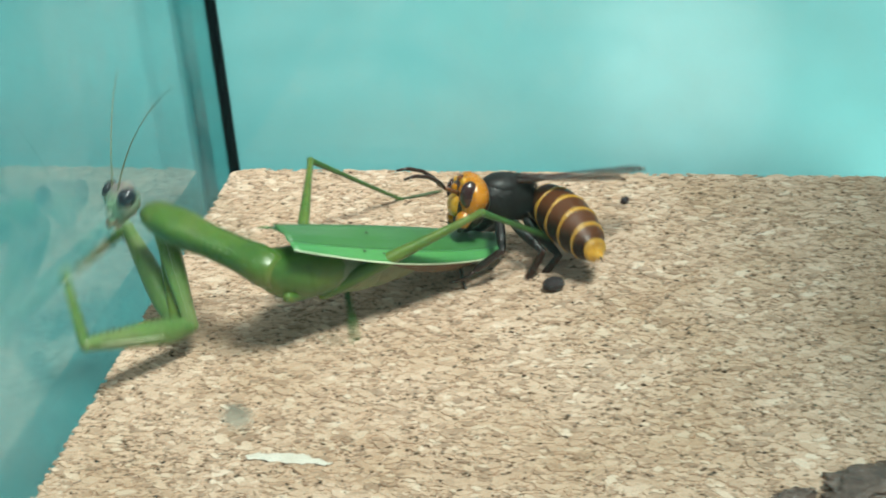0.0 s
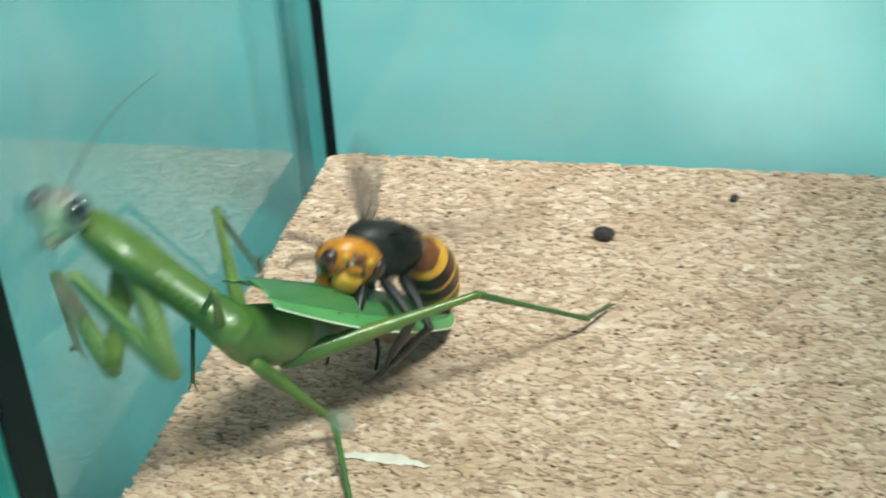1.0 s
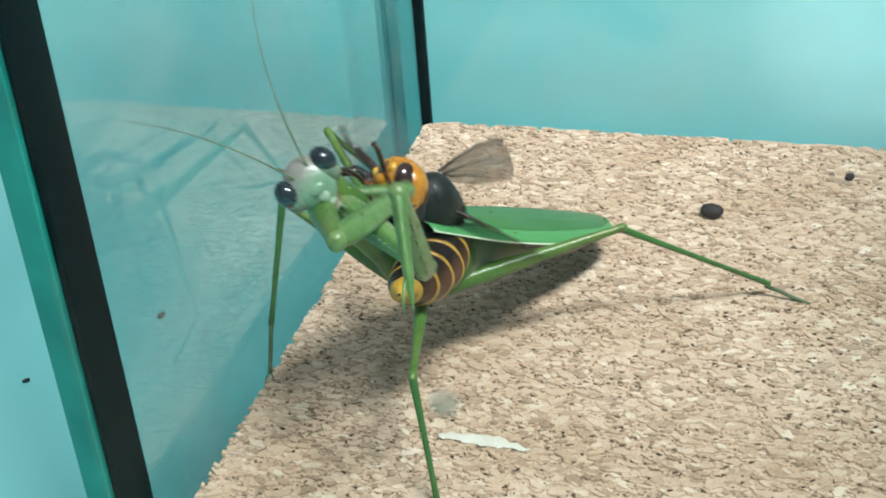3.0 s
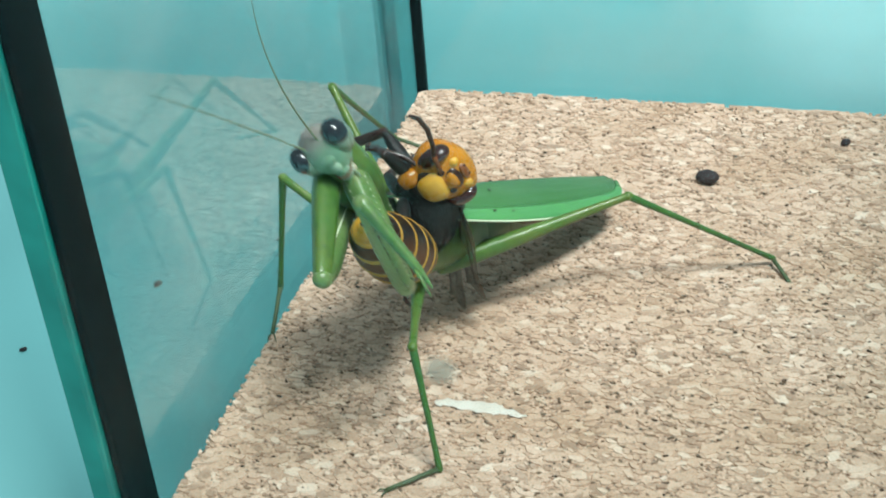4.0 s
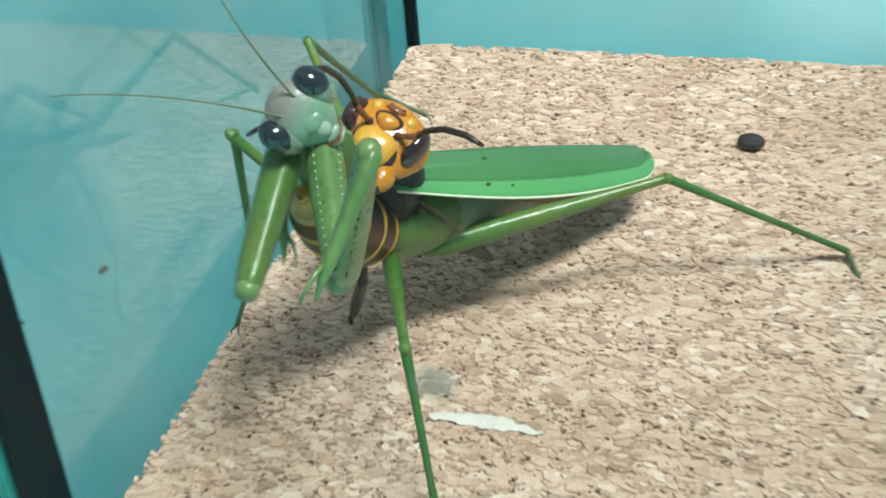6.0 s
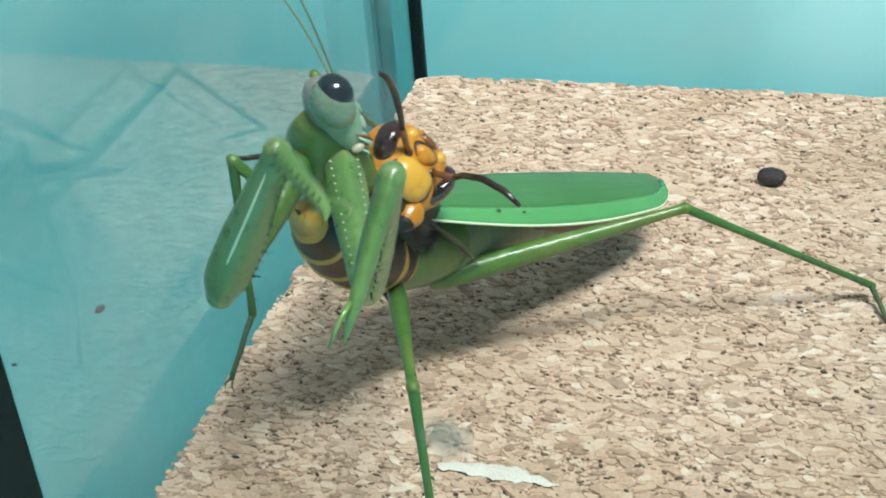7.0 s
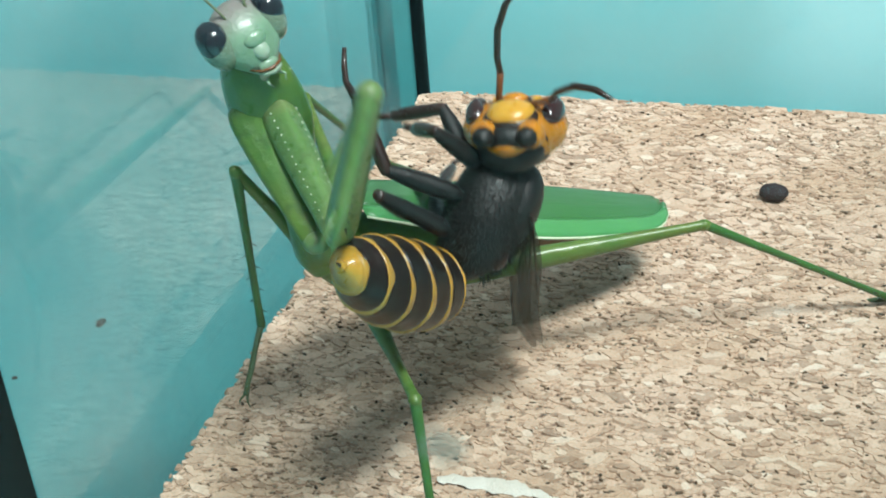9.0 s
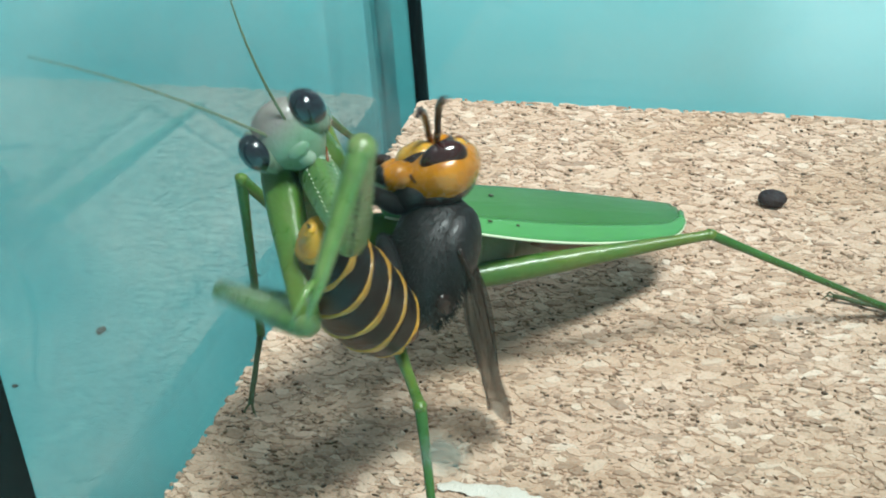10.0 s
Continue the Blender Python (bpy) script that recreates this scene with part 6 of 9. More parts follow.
    walk(M["mid_right", "femur"], [
        (0, pose(-0.00260, 0.00350, -0.00380, -25.4, -16.2, 45.0)),
        (0.083, pose(-0.00558, 0.00652, -0.00298, -27.7, 2.8, 100.5)),
        (0.167, pose(-0.00856, 0.00954, -0.00217, -13.0, 15.3, 158.1)),
        (0.25, pose(-0.01154, 0.01256, -0.00135, 5.7, 9.4, -142.6)),
        (0.5, pose(-0.00260, 0.00350, -0.00380, 10.8, -12.9, 155.1)),
        (0.750, pose(-0.00260, 0.00350, -0.00380, 18.5, 11.0, -173.2)),
        (1, pose(-0.00260, 0.00350, -0.00380, 39.6, 26.3, -134.5)),
        (1.1, pose(-0.00468, 0.00739, -0.00184, 12.6, -7.9, 164.5)),
        (1.2, pose(-0.00260, 0.00350, -0.00380, 35.4, -28.5, 112.2)),
        (1.5, pose(-0.00260, 0.00350, -0.00380, 57.4, -28.4, 88.4)),
        (2, pose(-0.00260, 0.00350, -0.00380, 34.4, -18.5, 137.8)),
        (3.5, pose(-0.00260, 0.00350, -0.00380, 25.0, -17.8, 118.6)),
        (4, pose(-0.00260, 0.00350, -0.00380, 30.6, -15.7, 119.0)),
        (4.5, pose(-0.00260, 0.00350, -0.00380, 35.5, -15.6, 117.7)),
        (5, pose(-0.00260, 0.00350, -0.00380, 35.8, -16.1, 117.2)),
        (6.5, pose(-0.00260, 0.00350, -0.00380, 37.5, -8.9, 146.9)),
        (7, pose(-0.00260, 0.00350, -0.00380, 37.7, -9.1, 147.4)),
        (7.5, pose(-0.00260, 0.00350, -0.00380, 40.0, -9.9, 143.4)),
        (8, pose(-0.00260, 0.00350, -0.00380, 40.8, -8.7, 147.8)),
        (8.5, pose(-0.00260, 0.00350, -0.00380, 41.7, -4.2, 165.3)),
        (9, pose(-0.00260, 0.00350, -0.00380, 39.0, 2.2, -173.2)),
        (9.3, pose(-0.00260, 0.00350, -0.00380, 36.2, 4.0, -168.0)),
        (9.5, pose(-0.00260, 0.00350, -0.00380, 33.5, 5.6, -163.9)),
        (10, pose(-0.00260, 0.00350, -0.00380, 34.6, 1.2, -176.3)),
    ])
    walk(M["mid_right", "tibia"], [
        (0, pose(-0.01203, 0.01579, -0.01079, 39.3, 1.3, 173.8)),
        (0.05, pose(-0.02031, 0.00340, -0.01087, 30.6, 7.7, 159.9)),
        (0.1, pose(-0.01957, -0.00114, -0.00944, 25.4, 9.9, 152.6)),
        (0.15, pose(-0.01745, -0.00421, -0.00785, 19.9, 11.5, 144.9)),
        (0.2, pose(-0.00816, -0.00600, -0.00318, 7.6, 12.4, 128.4)),
        (0.25, pose(-0.00148, -0.00105, 0.00032, -6.2, 8.9, 110.6)),
        (0.3, pose(-0.00173, -0.00204, 0.00032, -13.4, 5.1, 100.8)),
        (0.35, pose(-0.00256, -0.00453, -0.00006, -20.4, -0.4, 90.3)),
        (0.4, pose(-0.00595, -0.00981, -0.00079, -30.7, -14.0, 70.9)),
        (0.5, pose(-0.00898, -0.01195, -0.00069, -35.8, -26.9, 56.6)),
        (0.6, pose(-0.00714, -0.01248, -0.00021, -36.6, -27.9, 57.4)),
        (0.7, pose(-0.00311, -0.01283, 0.00091, -37.2, -28.5, 58.5)),
        (0.8, pose(0.00062, -0.01179, 0.00288, -37.4, -28.7, 59.7)),
        (1, pose(0.00339, -0.00910, 0.00591, -36.1, -29.1, 62.8)),
        (1.05, pose(-0.00255, -0.00987, 0.00237, -28.1, -29.7, 62.6)),
        (1.1, pose(-0.00862, -0.00873, 0.00183, -21.5, -29.8, 62.2)),
        (1.2, pose(-0.01365, -0.00609, 0.00485, -9.2, -28.7, 69.4)),
        (1.3, pose(-0.01301, -0.00407, 0.00731, -34.5, -32.0, 110.0)),
        (1.35, pose(-0.01280, -0.00457, 0.00682, -46.5, -29.2, 127.5)),
        (1.5, pose(-0.01195, -0.00306, 0.00879, -67.7, -3.6, 173.3)),
        (2, pose(-0.00976, -0.00894, 0.00531, -107.4, 10.0, -159.0)),
        (3.5, pose(-0.01506, -0.00581, 0.00305, -86.7, -15.9, 128.6)),
        (4, pose(-0.01426, -0.00566, 0.00453, -85.0, -17.1, 106.8)),
        (4.5, pose(-0.01362, -0.00528, 0.00571, -99.6, -12.7, 134.4)),
        (5, pose(-0.01360, -0.00525, 0.00576, -80.9, -17.6, 79.2)),
        (6.5, pose(-0.00862, -0.00867, 0.00643, -70.2, -12.1, 48.7)),
        (7, pose(-0.00848, -0.00872, 0.00646, -77.3, -14.1, 58.8)),
        (7.5, pose(-0.00886, -0.00808, 0.00696, -95.1, -14.6, 116.6)),
        (8, pose(-0.00803, -0.00828, 0.00719, -83.2, -15.3, 72.6)),
        (8.5, pose(-0.00500, -0.00899, 0.00748, -82.9, -15.2, 68.8)),
        (9, pose(-0.00143, -0.00967, 0.00689, -71.3, -13.3, 47.8)),
        (9.3, pose(-0.00044, -0.01006, 0.00623, -72.2, -14.7, 51.7)),
        (9.5, pose(0.00046, -0.01037, 0.00554, -73.3, -16.2, 56.4)),
        (10, pose(-0.00191, -0.01048, 0.00584, -75.4, -16.4, 63.0)),
    ])
    walk(M["mid_right", "foot"], [
        (0, pose(-0.01375, 0.00235, 0.00028, 32.6, -16.9, 111.7)),
        (0.05, pose(-0.02660, -0.01034, -0.00205, 17.2, -24.8, 130.8)),
        (0.125, pose(-0.02789, -0.01699, -0.00202, 8.6, -26.5, 141.1)),
        (0.2, pose(-0.02206, -0.01639, -0.00092, -16.6, -22.4, 170.8)),
        (0.25, pose(-0.01767, -0.00744, -0.00155, -31.7, -14.3, -170.1)),
        (0.3, pose(-0.01838, -0.00558, -0.00372, -39.5, -9.4, -160.4)),
        (0.4, pose(-0.01946, -0.00284, -0.00946, -63.6, 11.6, -134.1)),
        (0.5, pose(-0.01828, -0.00027, -0.00982, -75.7, 26.7, -124.2)),
        (0.7, pose(-0.01236, -0.00124, -0.00839, -79.7, 25.8, -135.9)),
        (0.8, pose(-0.00881, -0.00037, -0.00644, -80.8, 23.6, -143.9)),
        (0.9, pose(-0.00690, 0.00118, -0.00441, -81.3, 21.6, -150.3)),
        (1, pose(-0.00688, 0.00183, -0.00311, -81.3, 20.7, -152.9)),
        (1.05, pose(-0.01438, 0.00086, -0.00479, -80.5, 21.5, -147.7)),
        (1.1, pose(-0.02154, 0.00168, -0.00374, -79.7, 22.1, -142.8)),
        (1.2, pose(-0.02936, 0.00123, 0.00240, -77.9, 23.2, -132.6)),
        (1.3, pose(-0.02836, -0.00407, -0.00110, -79.4, 22.2, -134.8)),
        (1.4, pose(-0.02058, -0.00946, -0.00701, -82.0, 20.1, -138.7)),
        (1.5, pose(-0.01375, -0.00953, -0.00737, -83.1, 18.8, -140.8)),
        (1.6, pose(-0.01002, -0.00841, -0.00829, -82.6, 18.8, -140.4)),
        (1.7, pose(-0.00830, -0.00657, -0.00948, -81.7, 19.1, -139.3)),
        (1.8, pose(-0.00808, -0.00474, -0.01037, -80.5, 19.3, -137.8)),
        (2, pose(-0.00892, -0.00301, -0.01113, -77.5, 19.1, -135.6)),
        (2.25, pose(-0.00961, -0.00306, -0.01224, -71.9, 17.3, -135.5)),
        (2.3, pose(-0.00977, -0.00307, -0.01237, -71.0, 17.1, -135.6)),
        (2.35, pose(-0.00996, -0.00308, -0.01249, -70.1, 16.8, -135.7)),
        (2.4, pose(-0.01037, -0.00310, -0.01271, -68.3, 16.4, -136.1)),
        (2.45, pose(-0.01084, -0.00312, -0.01292, -66.4, 15.9, -136.4)),
        (2.5, pose(-0.01110, -0.00313, -0.01302, -65.4, 15.7, -136.7)),
        (2.55, pose(-0.01136, -0.00314, -0.01312, -64.5, 15.4, -136.9)),
        (2.6, pose(-0.01192, -0.00316, -0.01329, -62.5, 15.0, -137.4)),
        (2.65, pose(-0.01252, -0.00317, -0.01344, -60.5, 14.6, -138.0)),
        (2.7, pose(-0.01283, -0.00318, -0.01350, -59.5, 14.4, -138.3)),
        (2.75, pose(-0.01314, -0.00318, -0.01356, -58.5, 14.2, -138.6)),
        (2.8, pose(-0.01379, -0.00317, -0.01367, -56.6, 13.8, -139.2)),
        (2.85, pose(-0.01444, -0.00315, -0.01375, -54.7, 13.5, -139.8)),
        (2.9, pose(-0.01476, -0.00314, -0.01378, -53.8, 13.4, -140.2)),
        (2.95, pose(-0.01509, -0.00312, -0.01380, -52.9, 13.2, -140.5)),
        (3, pose(-0.01572, -0.00308, -0.01384, -51.3, 13.0, -141.1)),
        (3.5, pose(-0.01884, -0.00269, -0.01375, -44.3, 11.9, -144.5)),
        (4, pose(-0.01720, -0.00120, -0.01214, -46.0, 9.8, -147.2)),
        (4.5, pose(-0.01419, -0.00054, -0.01113, -57.9, 5.3, -162.8)),
        (5, pose(-0.01534, 0.00040, -0.01071, -62.1, 7.5, -155.9)),
        (6.5, pose(-0.01080, -0.00216, -0.00967, -68.2, 3.4, -167.9)),
        (7, pose(-0.00961, -0.00315, -0.01010, -69.4, 3.2, -169.0)),
        (7.5, pose(-0.00943, -0.00346, -0.00991, -70.2, 3.0, -169.5)),
        (8, pose(-0.00862, -0.00328, -0.00957, -69.6, 2.3, -171.8)),
        (8.5, pose(-0.00538, -0.00395, -0.00927, -69.8, 4.1, -165.8)),
        (9, pose(-0.00303, -0.00309, -0.00925, -72.4, 7.6, -155.2)),
        (9.3, pose(-0.00202, -0.00342, -0.00989, -72.9, 7.4, -157.3)),
        (9.5, pose(-0.00114, -0.00368, -0.01055, -73.3, 7.5, -157.8)),
        (10, pose(-0.00367, -0.00421, -0.01040, -73.5, 10.0, -147.8)),
    ])
    walk(M["hind_left", "femur"], [
        (0, pose(0.00140, 0.01050, -0.00420, 37.8, 5.0, -24.1)),
        (0.5, pose(0.00140, 0.01050, -0.00420, 40.2, 18.7, -36.8)),
        (0.7, pose(0.00140, 0.01050, -0.00420, 45.9, 8.7, -17.0)),
        (1, pose(0.00140, 0.01050, -0.00420, 34.5, 9.3, -30.9)),
        (1.2, pose(0.00140, 0.01050, -0.00420, 36.3, 14.0, -25.2)),
        (1.5, pose(0.00168, 0.01082, -0.00402, 24.3, 16.8, -33.8)),
        (2, pose(0.00226, 0.01194, -0.00364, 19.1, 12.6, -26.6)),
        (3.5, pose(-0.00068, 0.00814, -0.00595, 29.8, 11.8, -34.8)),
        (4, pose(0.00078, 0.00966, -0.00472, 26.8, 9.6, -31.8)),
        (4.5, pose(0.00210, 0.01159, -0.00368, 22.0, 8.8, -29.2)),
        (5, pose(0.00197, 0.01139, -0.00374, 24.0, 8.9, -28.8)),
        (6.5, pose(0.00120, 0.01021, -0.00434, 22.5, 8.3, -30.7)),
        (7, pose(0.00125, 0.01029, -0.00431, 22.6, 8.6, -30.6)),
        (7.5, pose(0.00111, 0.01013, -0.00439, 22.8, 9.4, -34.4)),
        (8, pose(0.00145, 0.01057, -0.00417, 20.2, 9.3, -34.4)),
        (8.5, pose(0.00275, 0.01275, -0.00331, 19.0, 7.9, -28.3)),
        (9, pose(0.00334, 0.01429, -0.00276, 18.9, 7.6, -24.5)),
        (9.3, pose(0.00323, 0.01414, -0.00282, 18.9, 7.8, -24.0)),
        (9.5, pose(0.00308, 0.01392, -0.00294, 18.5, 8.0, -23.5)),
        (10, pose(0.00281, 0.01331, -0.00315, 18.7, 7.7, -24.1)),
    ])
    walk(M["hind_left", "tibia"], [
        (0, pose(0.01106, 0.02867, 0.01169, -16.9, -6.2, 8.0)),
        (0.5, pose(0.01761, 0.02319, 0.01168, -29.5, -11.3, 17.5)),
        (0.7, pose(0.00938, 0.02699, 0.01425, -20.6, 8.7, -17.0)),
        (1, pose(0.01444, 0.02766, 0.01035, -4.0, -2.1, -10.5)),
        (1.2, pose(0.01370, 0.02788, 0.01072, -11.9, 14.0, -25.2)),
        (1.5, pose(0.01743, 0.02878, 0.00625, -6.8, 16.7, -33.8)),
        (2, pose(0.01492, 0.03308, 0.00467, -4.7, 12.5, -26.6)),
        (3.5, pose(0.01436, 0.02516, 0.00670, -18.2, 11.8, -34.8)),
        (4, pose(0.01466, 0.02835, 0.00684, -19.1, 9.6, -31.8)),
        (4.5, pose(0.01516, 0.03190, 0.00596, -14.7, 8.7, -29.2)),
        (5, pose(0.01484, 0.03143, 0.00670, -14.9, 8.9, -28.8)),
        (6.5, pose(0.01469, 0.03014, 0.00550, -17.4, 8.3, -30.7)),
        (7, pose(0.01476, 0.03019, 0.00557, -16.8, 8.6, -30.6)),
        (7.5, pose(0.01600, 0.02899, 0.00554, -18.3, 9.3, -34.4)),
        (8, pose(0.01644, 0.02989, 0.00467, -16.5, 9.2, -34.4)),
        (8.5, pose(0.01545, 0.03384, 0.00506, -15.1, 7.9, -28.3)),
        (9, pose(0.01453, 0.03622, 0.00559, -14.0, 7.5, -24.5)),
        (9.3, pose(0.01427, 0.03616, 0.00550, -13.4, 7.8, -24.0)),
        (9.5, pose(0.01396, 0.03607, 0.00525, -12.5, 7.9, -23.5)),
        (10, pose(0.01387, 0.03535, 0.00511, -14.1, 7.7, -24.0)),
    ])
    walk(M["hind_left", "foot"], [
        (0, pose(0.00845, 0.05294, 0.00431, -0.4, -0.7, -7.8)),
        (0.05, pose(0.00934, 0.05148, 0.00332, -1.5, 7.7, -37.3)),
        (0.125, pose(0.00979, 0.05075, 0.00283, -4.1, 11.6, -53.7)),
        (0.2, pose(0.01108, 0.04863, 0.00148, -20.9, 15.6, -117.8)),
        (0.25, pose(0.01185, 0.04738, 0.00071, -26.3, 13.6, -141.5)),
        (0.3, pose(0.01220, 0.04682, 0.00037, -21.8, 18.9, -129.4)),
        (0.375, pose(0.01299, 0.04557, -0.00036, 14.4, 23.5, -52.8)),
        (0.45, pose(0.01325, 0.04515, -0.00060, 24.5, 15.7, -28.3)),
        (0.5, pose(0.01327, 0.04508, -0.00065, 28.7, 0.8, -3.5)),
        (0.55, pose(0.01333, 0.04560, -0.00021, 19.0, -21.9, 35.8)),
        (0.6, pose(0.01393, 0.04799, 0.00210, -6.5, -31.6, 84.9)),
        (0.65, pose(0.01483, 0.04966, 0.00441, 14.9, -22.3, 41.6)),
        (0.7, pose(0.01506, 0.05021, 0.00540, 24.0, -3.1, 6.1)),
        (0.8, pose(0.01641, 0.05162, 0.00746, 22.0, -3.9, 2.7)),
        (1, pose(0.01913, 0.05266, 0.00855, 16.8, -7.7, -0.5)),
        (1.2, pose(0.02317, 0.05100, 0.00564, 25.9, 4.9, -8.4)),
        (1.5, pose(0.03080, 0.05030, 0.00333, 14.9, -24.9, 59.5)),
        (2, pose(0.02589, 0.05601, 0.00261, 23.5, -9.8, 20.3)),
        (2.75, pose(0.02637, 0.05099, 0.00075, 5.8, 22.7, -41.2)),
        (3.5, pose(0.02684, 0.04598, -0.00111, -33.2, 18.3, -114.9)),
        (4, pose(0.02617, 0.04958, -0.00137, -25.8, 15.9, -117.2)),
        (4.5, pose(0.02635, 0.05391, -0.00042, -28.6, 14.0, -127.5)),
        (5, pose(0.02581, 0.05352, 0.00020, -33.6, 16.5, -114.0)),
        (6.5, pose(0.02615, 0.05163, -0.00207, -25.1, 12.5, -128.9)),
        (7, pose(0.02625, 0.05175, -0.00172, -28.7, 13.4, -125.9)),
        (7.5, pose(0.02860, 0.04971, -0.00236, -33.9, 14.7, -115.1)),
        (8, pose(0.02929, 0.05072, -0.00248, -28.5, 15.9, -98.3)),
        (8.25, pose(0.02781, 0.05333, -0.00200, -43.1, 7.0, -158.5)),
        (8.5, pose(0.02633, 0.05594, -0.00152, -43.0, -9.7, 144.2)),
        (9, pose(0.02404, 0.05907, -0.00054, -34.3, -17.0, 106.4)),
        (9.3, pose(0.02362, 0.05915, -0.00037, -18.9, -18.2, 100.4)),
        (9.5, pose(0.02318, 0.05920, -0.00022, -11.6, -18.9, 102.4)),
        (10, pose(0.02319, 0.05827, -0.00106, -8.0, -17.3, 110.2)),
    ])
    walk(M["hind_right", "femur"], [
        (0, pose(-0.00300, 0.00900, -0.00500, 29.1, -16.4, 46.1)),
        (0.5, pose(-0.00300, 0.00900, -0.00500, 32.4, -29.4, 69.7)),
        (0.7, pose(-0.00300, 0.00900, -0.00500, 24.9, -27.5, 86.5)),
        (1, pose(-0.00300, 0.00900, -0.00500, 28.4, -27.0, 49.0)),
        (1.2, pose(-0.00300, 0.00900, -0.00500, 64.1, -21.8, 43.0)),
        (2, pose(-0.00300, 0.00900, -0.00500, 18.1, -20.7, 49.6)),
        (3.5, pose(-0.00300, 0.00900, -0.00500, 43.6, -19.4, 74.4)),
        (4, pose(-0.00300, 0.00900, -0.00500, 45.3, -17.1, 73.1)),
        (4.5, pose(-0.00300, 0.00900, -0.00500, 46.0, -16.7, 71.5)),
        (5, pose(-0.00300, 0.00900, -0.00500, 42.8, -17.0, 70.6)),
        (6.5, pose(-0.00300, 0.00900, -0.00500, 35.4, -15.0, 68.4)),
        (7, pose(-0.00300, 0.00900, -0.00500, 33.2, -15.2, 66.8)),
        (7.5, pose(-0.00300, 0.00900, -0.00500, 33.6, -14.7, 63.7)),
        (8, pose(-0.00300, 0.00900, -0.00500, 32.6, -14.2, 61.4)),
        (8.5, pose(-0.00300, 0.00900, -0.00500, 41.1, -15.5, 71.1)),
        (9, pose(-0.00300, 0.00900, -0.00500, 25.7, -16.6, 69.0)),
        (9.3, pose(-0.00300, 0.00900, -0.00500, 23.7, -17.5, 69.5)),
        (9.5, pose(-0.00300, 0.00900, -0.00500, 21.4, -18.3, 70.4)),
        (10, pose(-0.00300, 0.00900, -0.00500, 21.4, -17.3, 69.4)),
    ])
    walk(M["hind_right", "tibia"], [
        (0, pose(-0.02220, 0.02245, 0.00736, -19.8, -7.3, 11.2)),
        (0.5, pose(-0.02640, 0.01020, 0.00739, -23.7, -23.3, 44.4)),
        (0.7, pose(-0.02730, 0.00532, 0.00491, -34.1, -15.9, 33.1)),
        (1, pose(-0.02436, 0.01994, 0.00624, -28.5, -20.6, 26.9)),
        (1.1, pose(-0.02121, 0.01650, 0.01273, -17.0, -16.9, 22.4)),
        (1.2, pose(-0.01735, 0.01142, 0.01714, -8.4, -10.5, 18.5)),
        (1.5, pose(-0.02031, 0.01595, 0.01382, -13.9, -3.8, 11.4)),
        (1.6, pose(-0.02166, 0.01839, 0.01130, -17.7, -2.7, 9.1)),
        (1.7, pose(-0.02271, 0.02057, 0.00841, -21.6, -2.1, 7.0)),
        (2, pose(-0.02407, 0.02311, 0.00270, -28.3, -2.0, 4.0)),
        (2.4, pose(-0.02538, 0.01993, 0.00405, -27.3, -2.7, 6.4)),
        (2.5, pose(-0.02563, 0.01869, 0.00480, -26.8, -3.1, 7.5)),
        (2.6, pose(-0.02578, 0.01735, 0.00566, -26.3, -3.5, 8.8)),
        (2.7, pose(-0.02581, 0.01593, 0.00657, -25.7, -4.0, 10.3)),
        (2.8, pose(-0.02571, 0.01450, 0.00750, -25.2, -4.4, 11.7)),
        (2.9, pose(-0.02548, 0.01310, 0.00842, -24.6, -4.9, 13.2)),
        (3, pose(-0.02514, 0.01179, 0.00929, -24.1, -5.5, 14.7)),
        (3.5, pose(-0.02311, 0.00830, 0.01224, -23.1, -7.3, 20.6)),
        (4, pose(-0.02246, 0.00911, 0.01299, -26.2, -7.2, 23.3)),
        (4.5, pose(-0.02219, 0.00965, 0.01326, -27.4, -8.0, 26.7)),
        (5, pose(-0.02310, 0.01048, 0.01220, -25.1, -8.2, 26.5)),
        (6.5, pose(-0.02455, 0.01328, 0.00982, -25.6, -8.0, 29.3)),
        (7, pose(-0.02489, 0.01424, 0.00899, -25.8, -7.9, 28.1)),
        (7.5, pose(-0.02444, 0.01544, 0.00918, -26.2, -6.7, 23.8)),
        (8, pose(-0.02427, 0.01662, 0.00885, -25.7, -6.6, 23.7)),
        (8.5, pose(-0.02341, 0.01109, 0.01177, -26.7, -9.0, 32.8)),
        (9, pose(-0.02647, 0.01450, 0.00601, -26.5, -8.5, 27.9)),
        (9.3, pose(-0.02684, 0.01450, 0.00518, -26.5, -10.2, 32.5)),
        (9.5, pose(-0.02726, 0.01442, 0.00419, -26.5, -12.0, 37.4)),
        (10, pose(-0.02710, 0.01500, 0.00424, -25.2, -10.7, 34.7)),
    ])
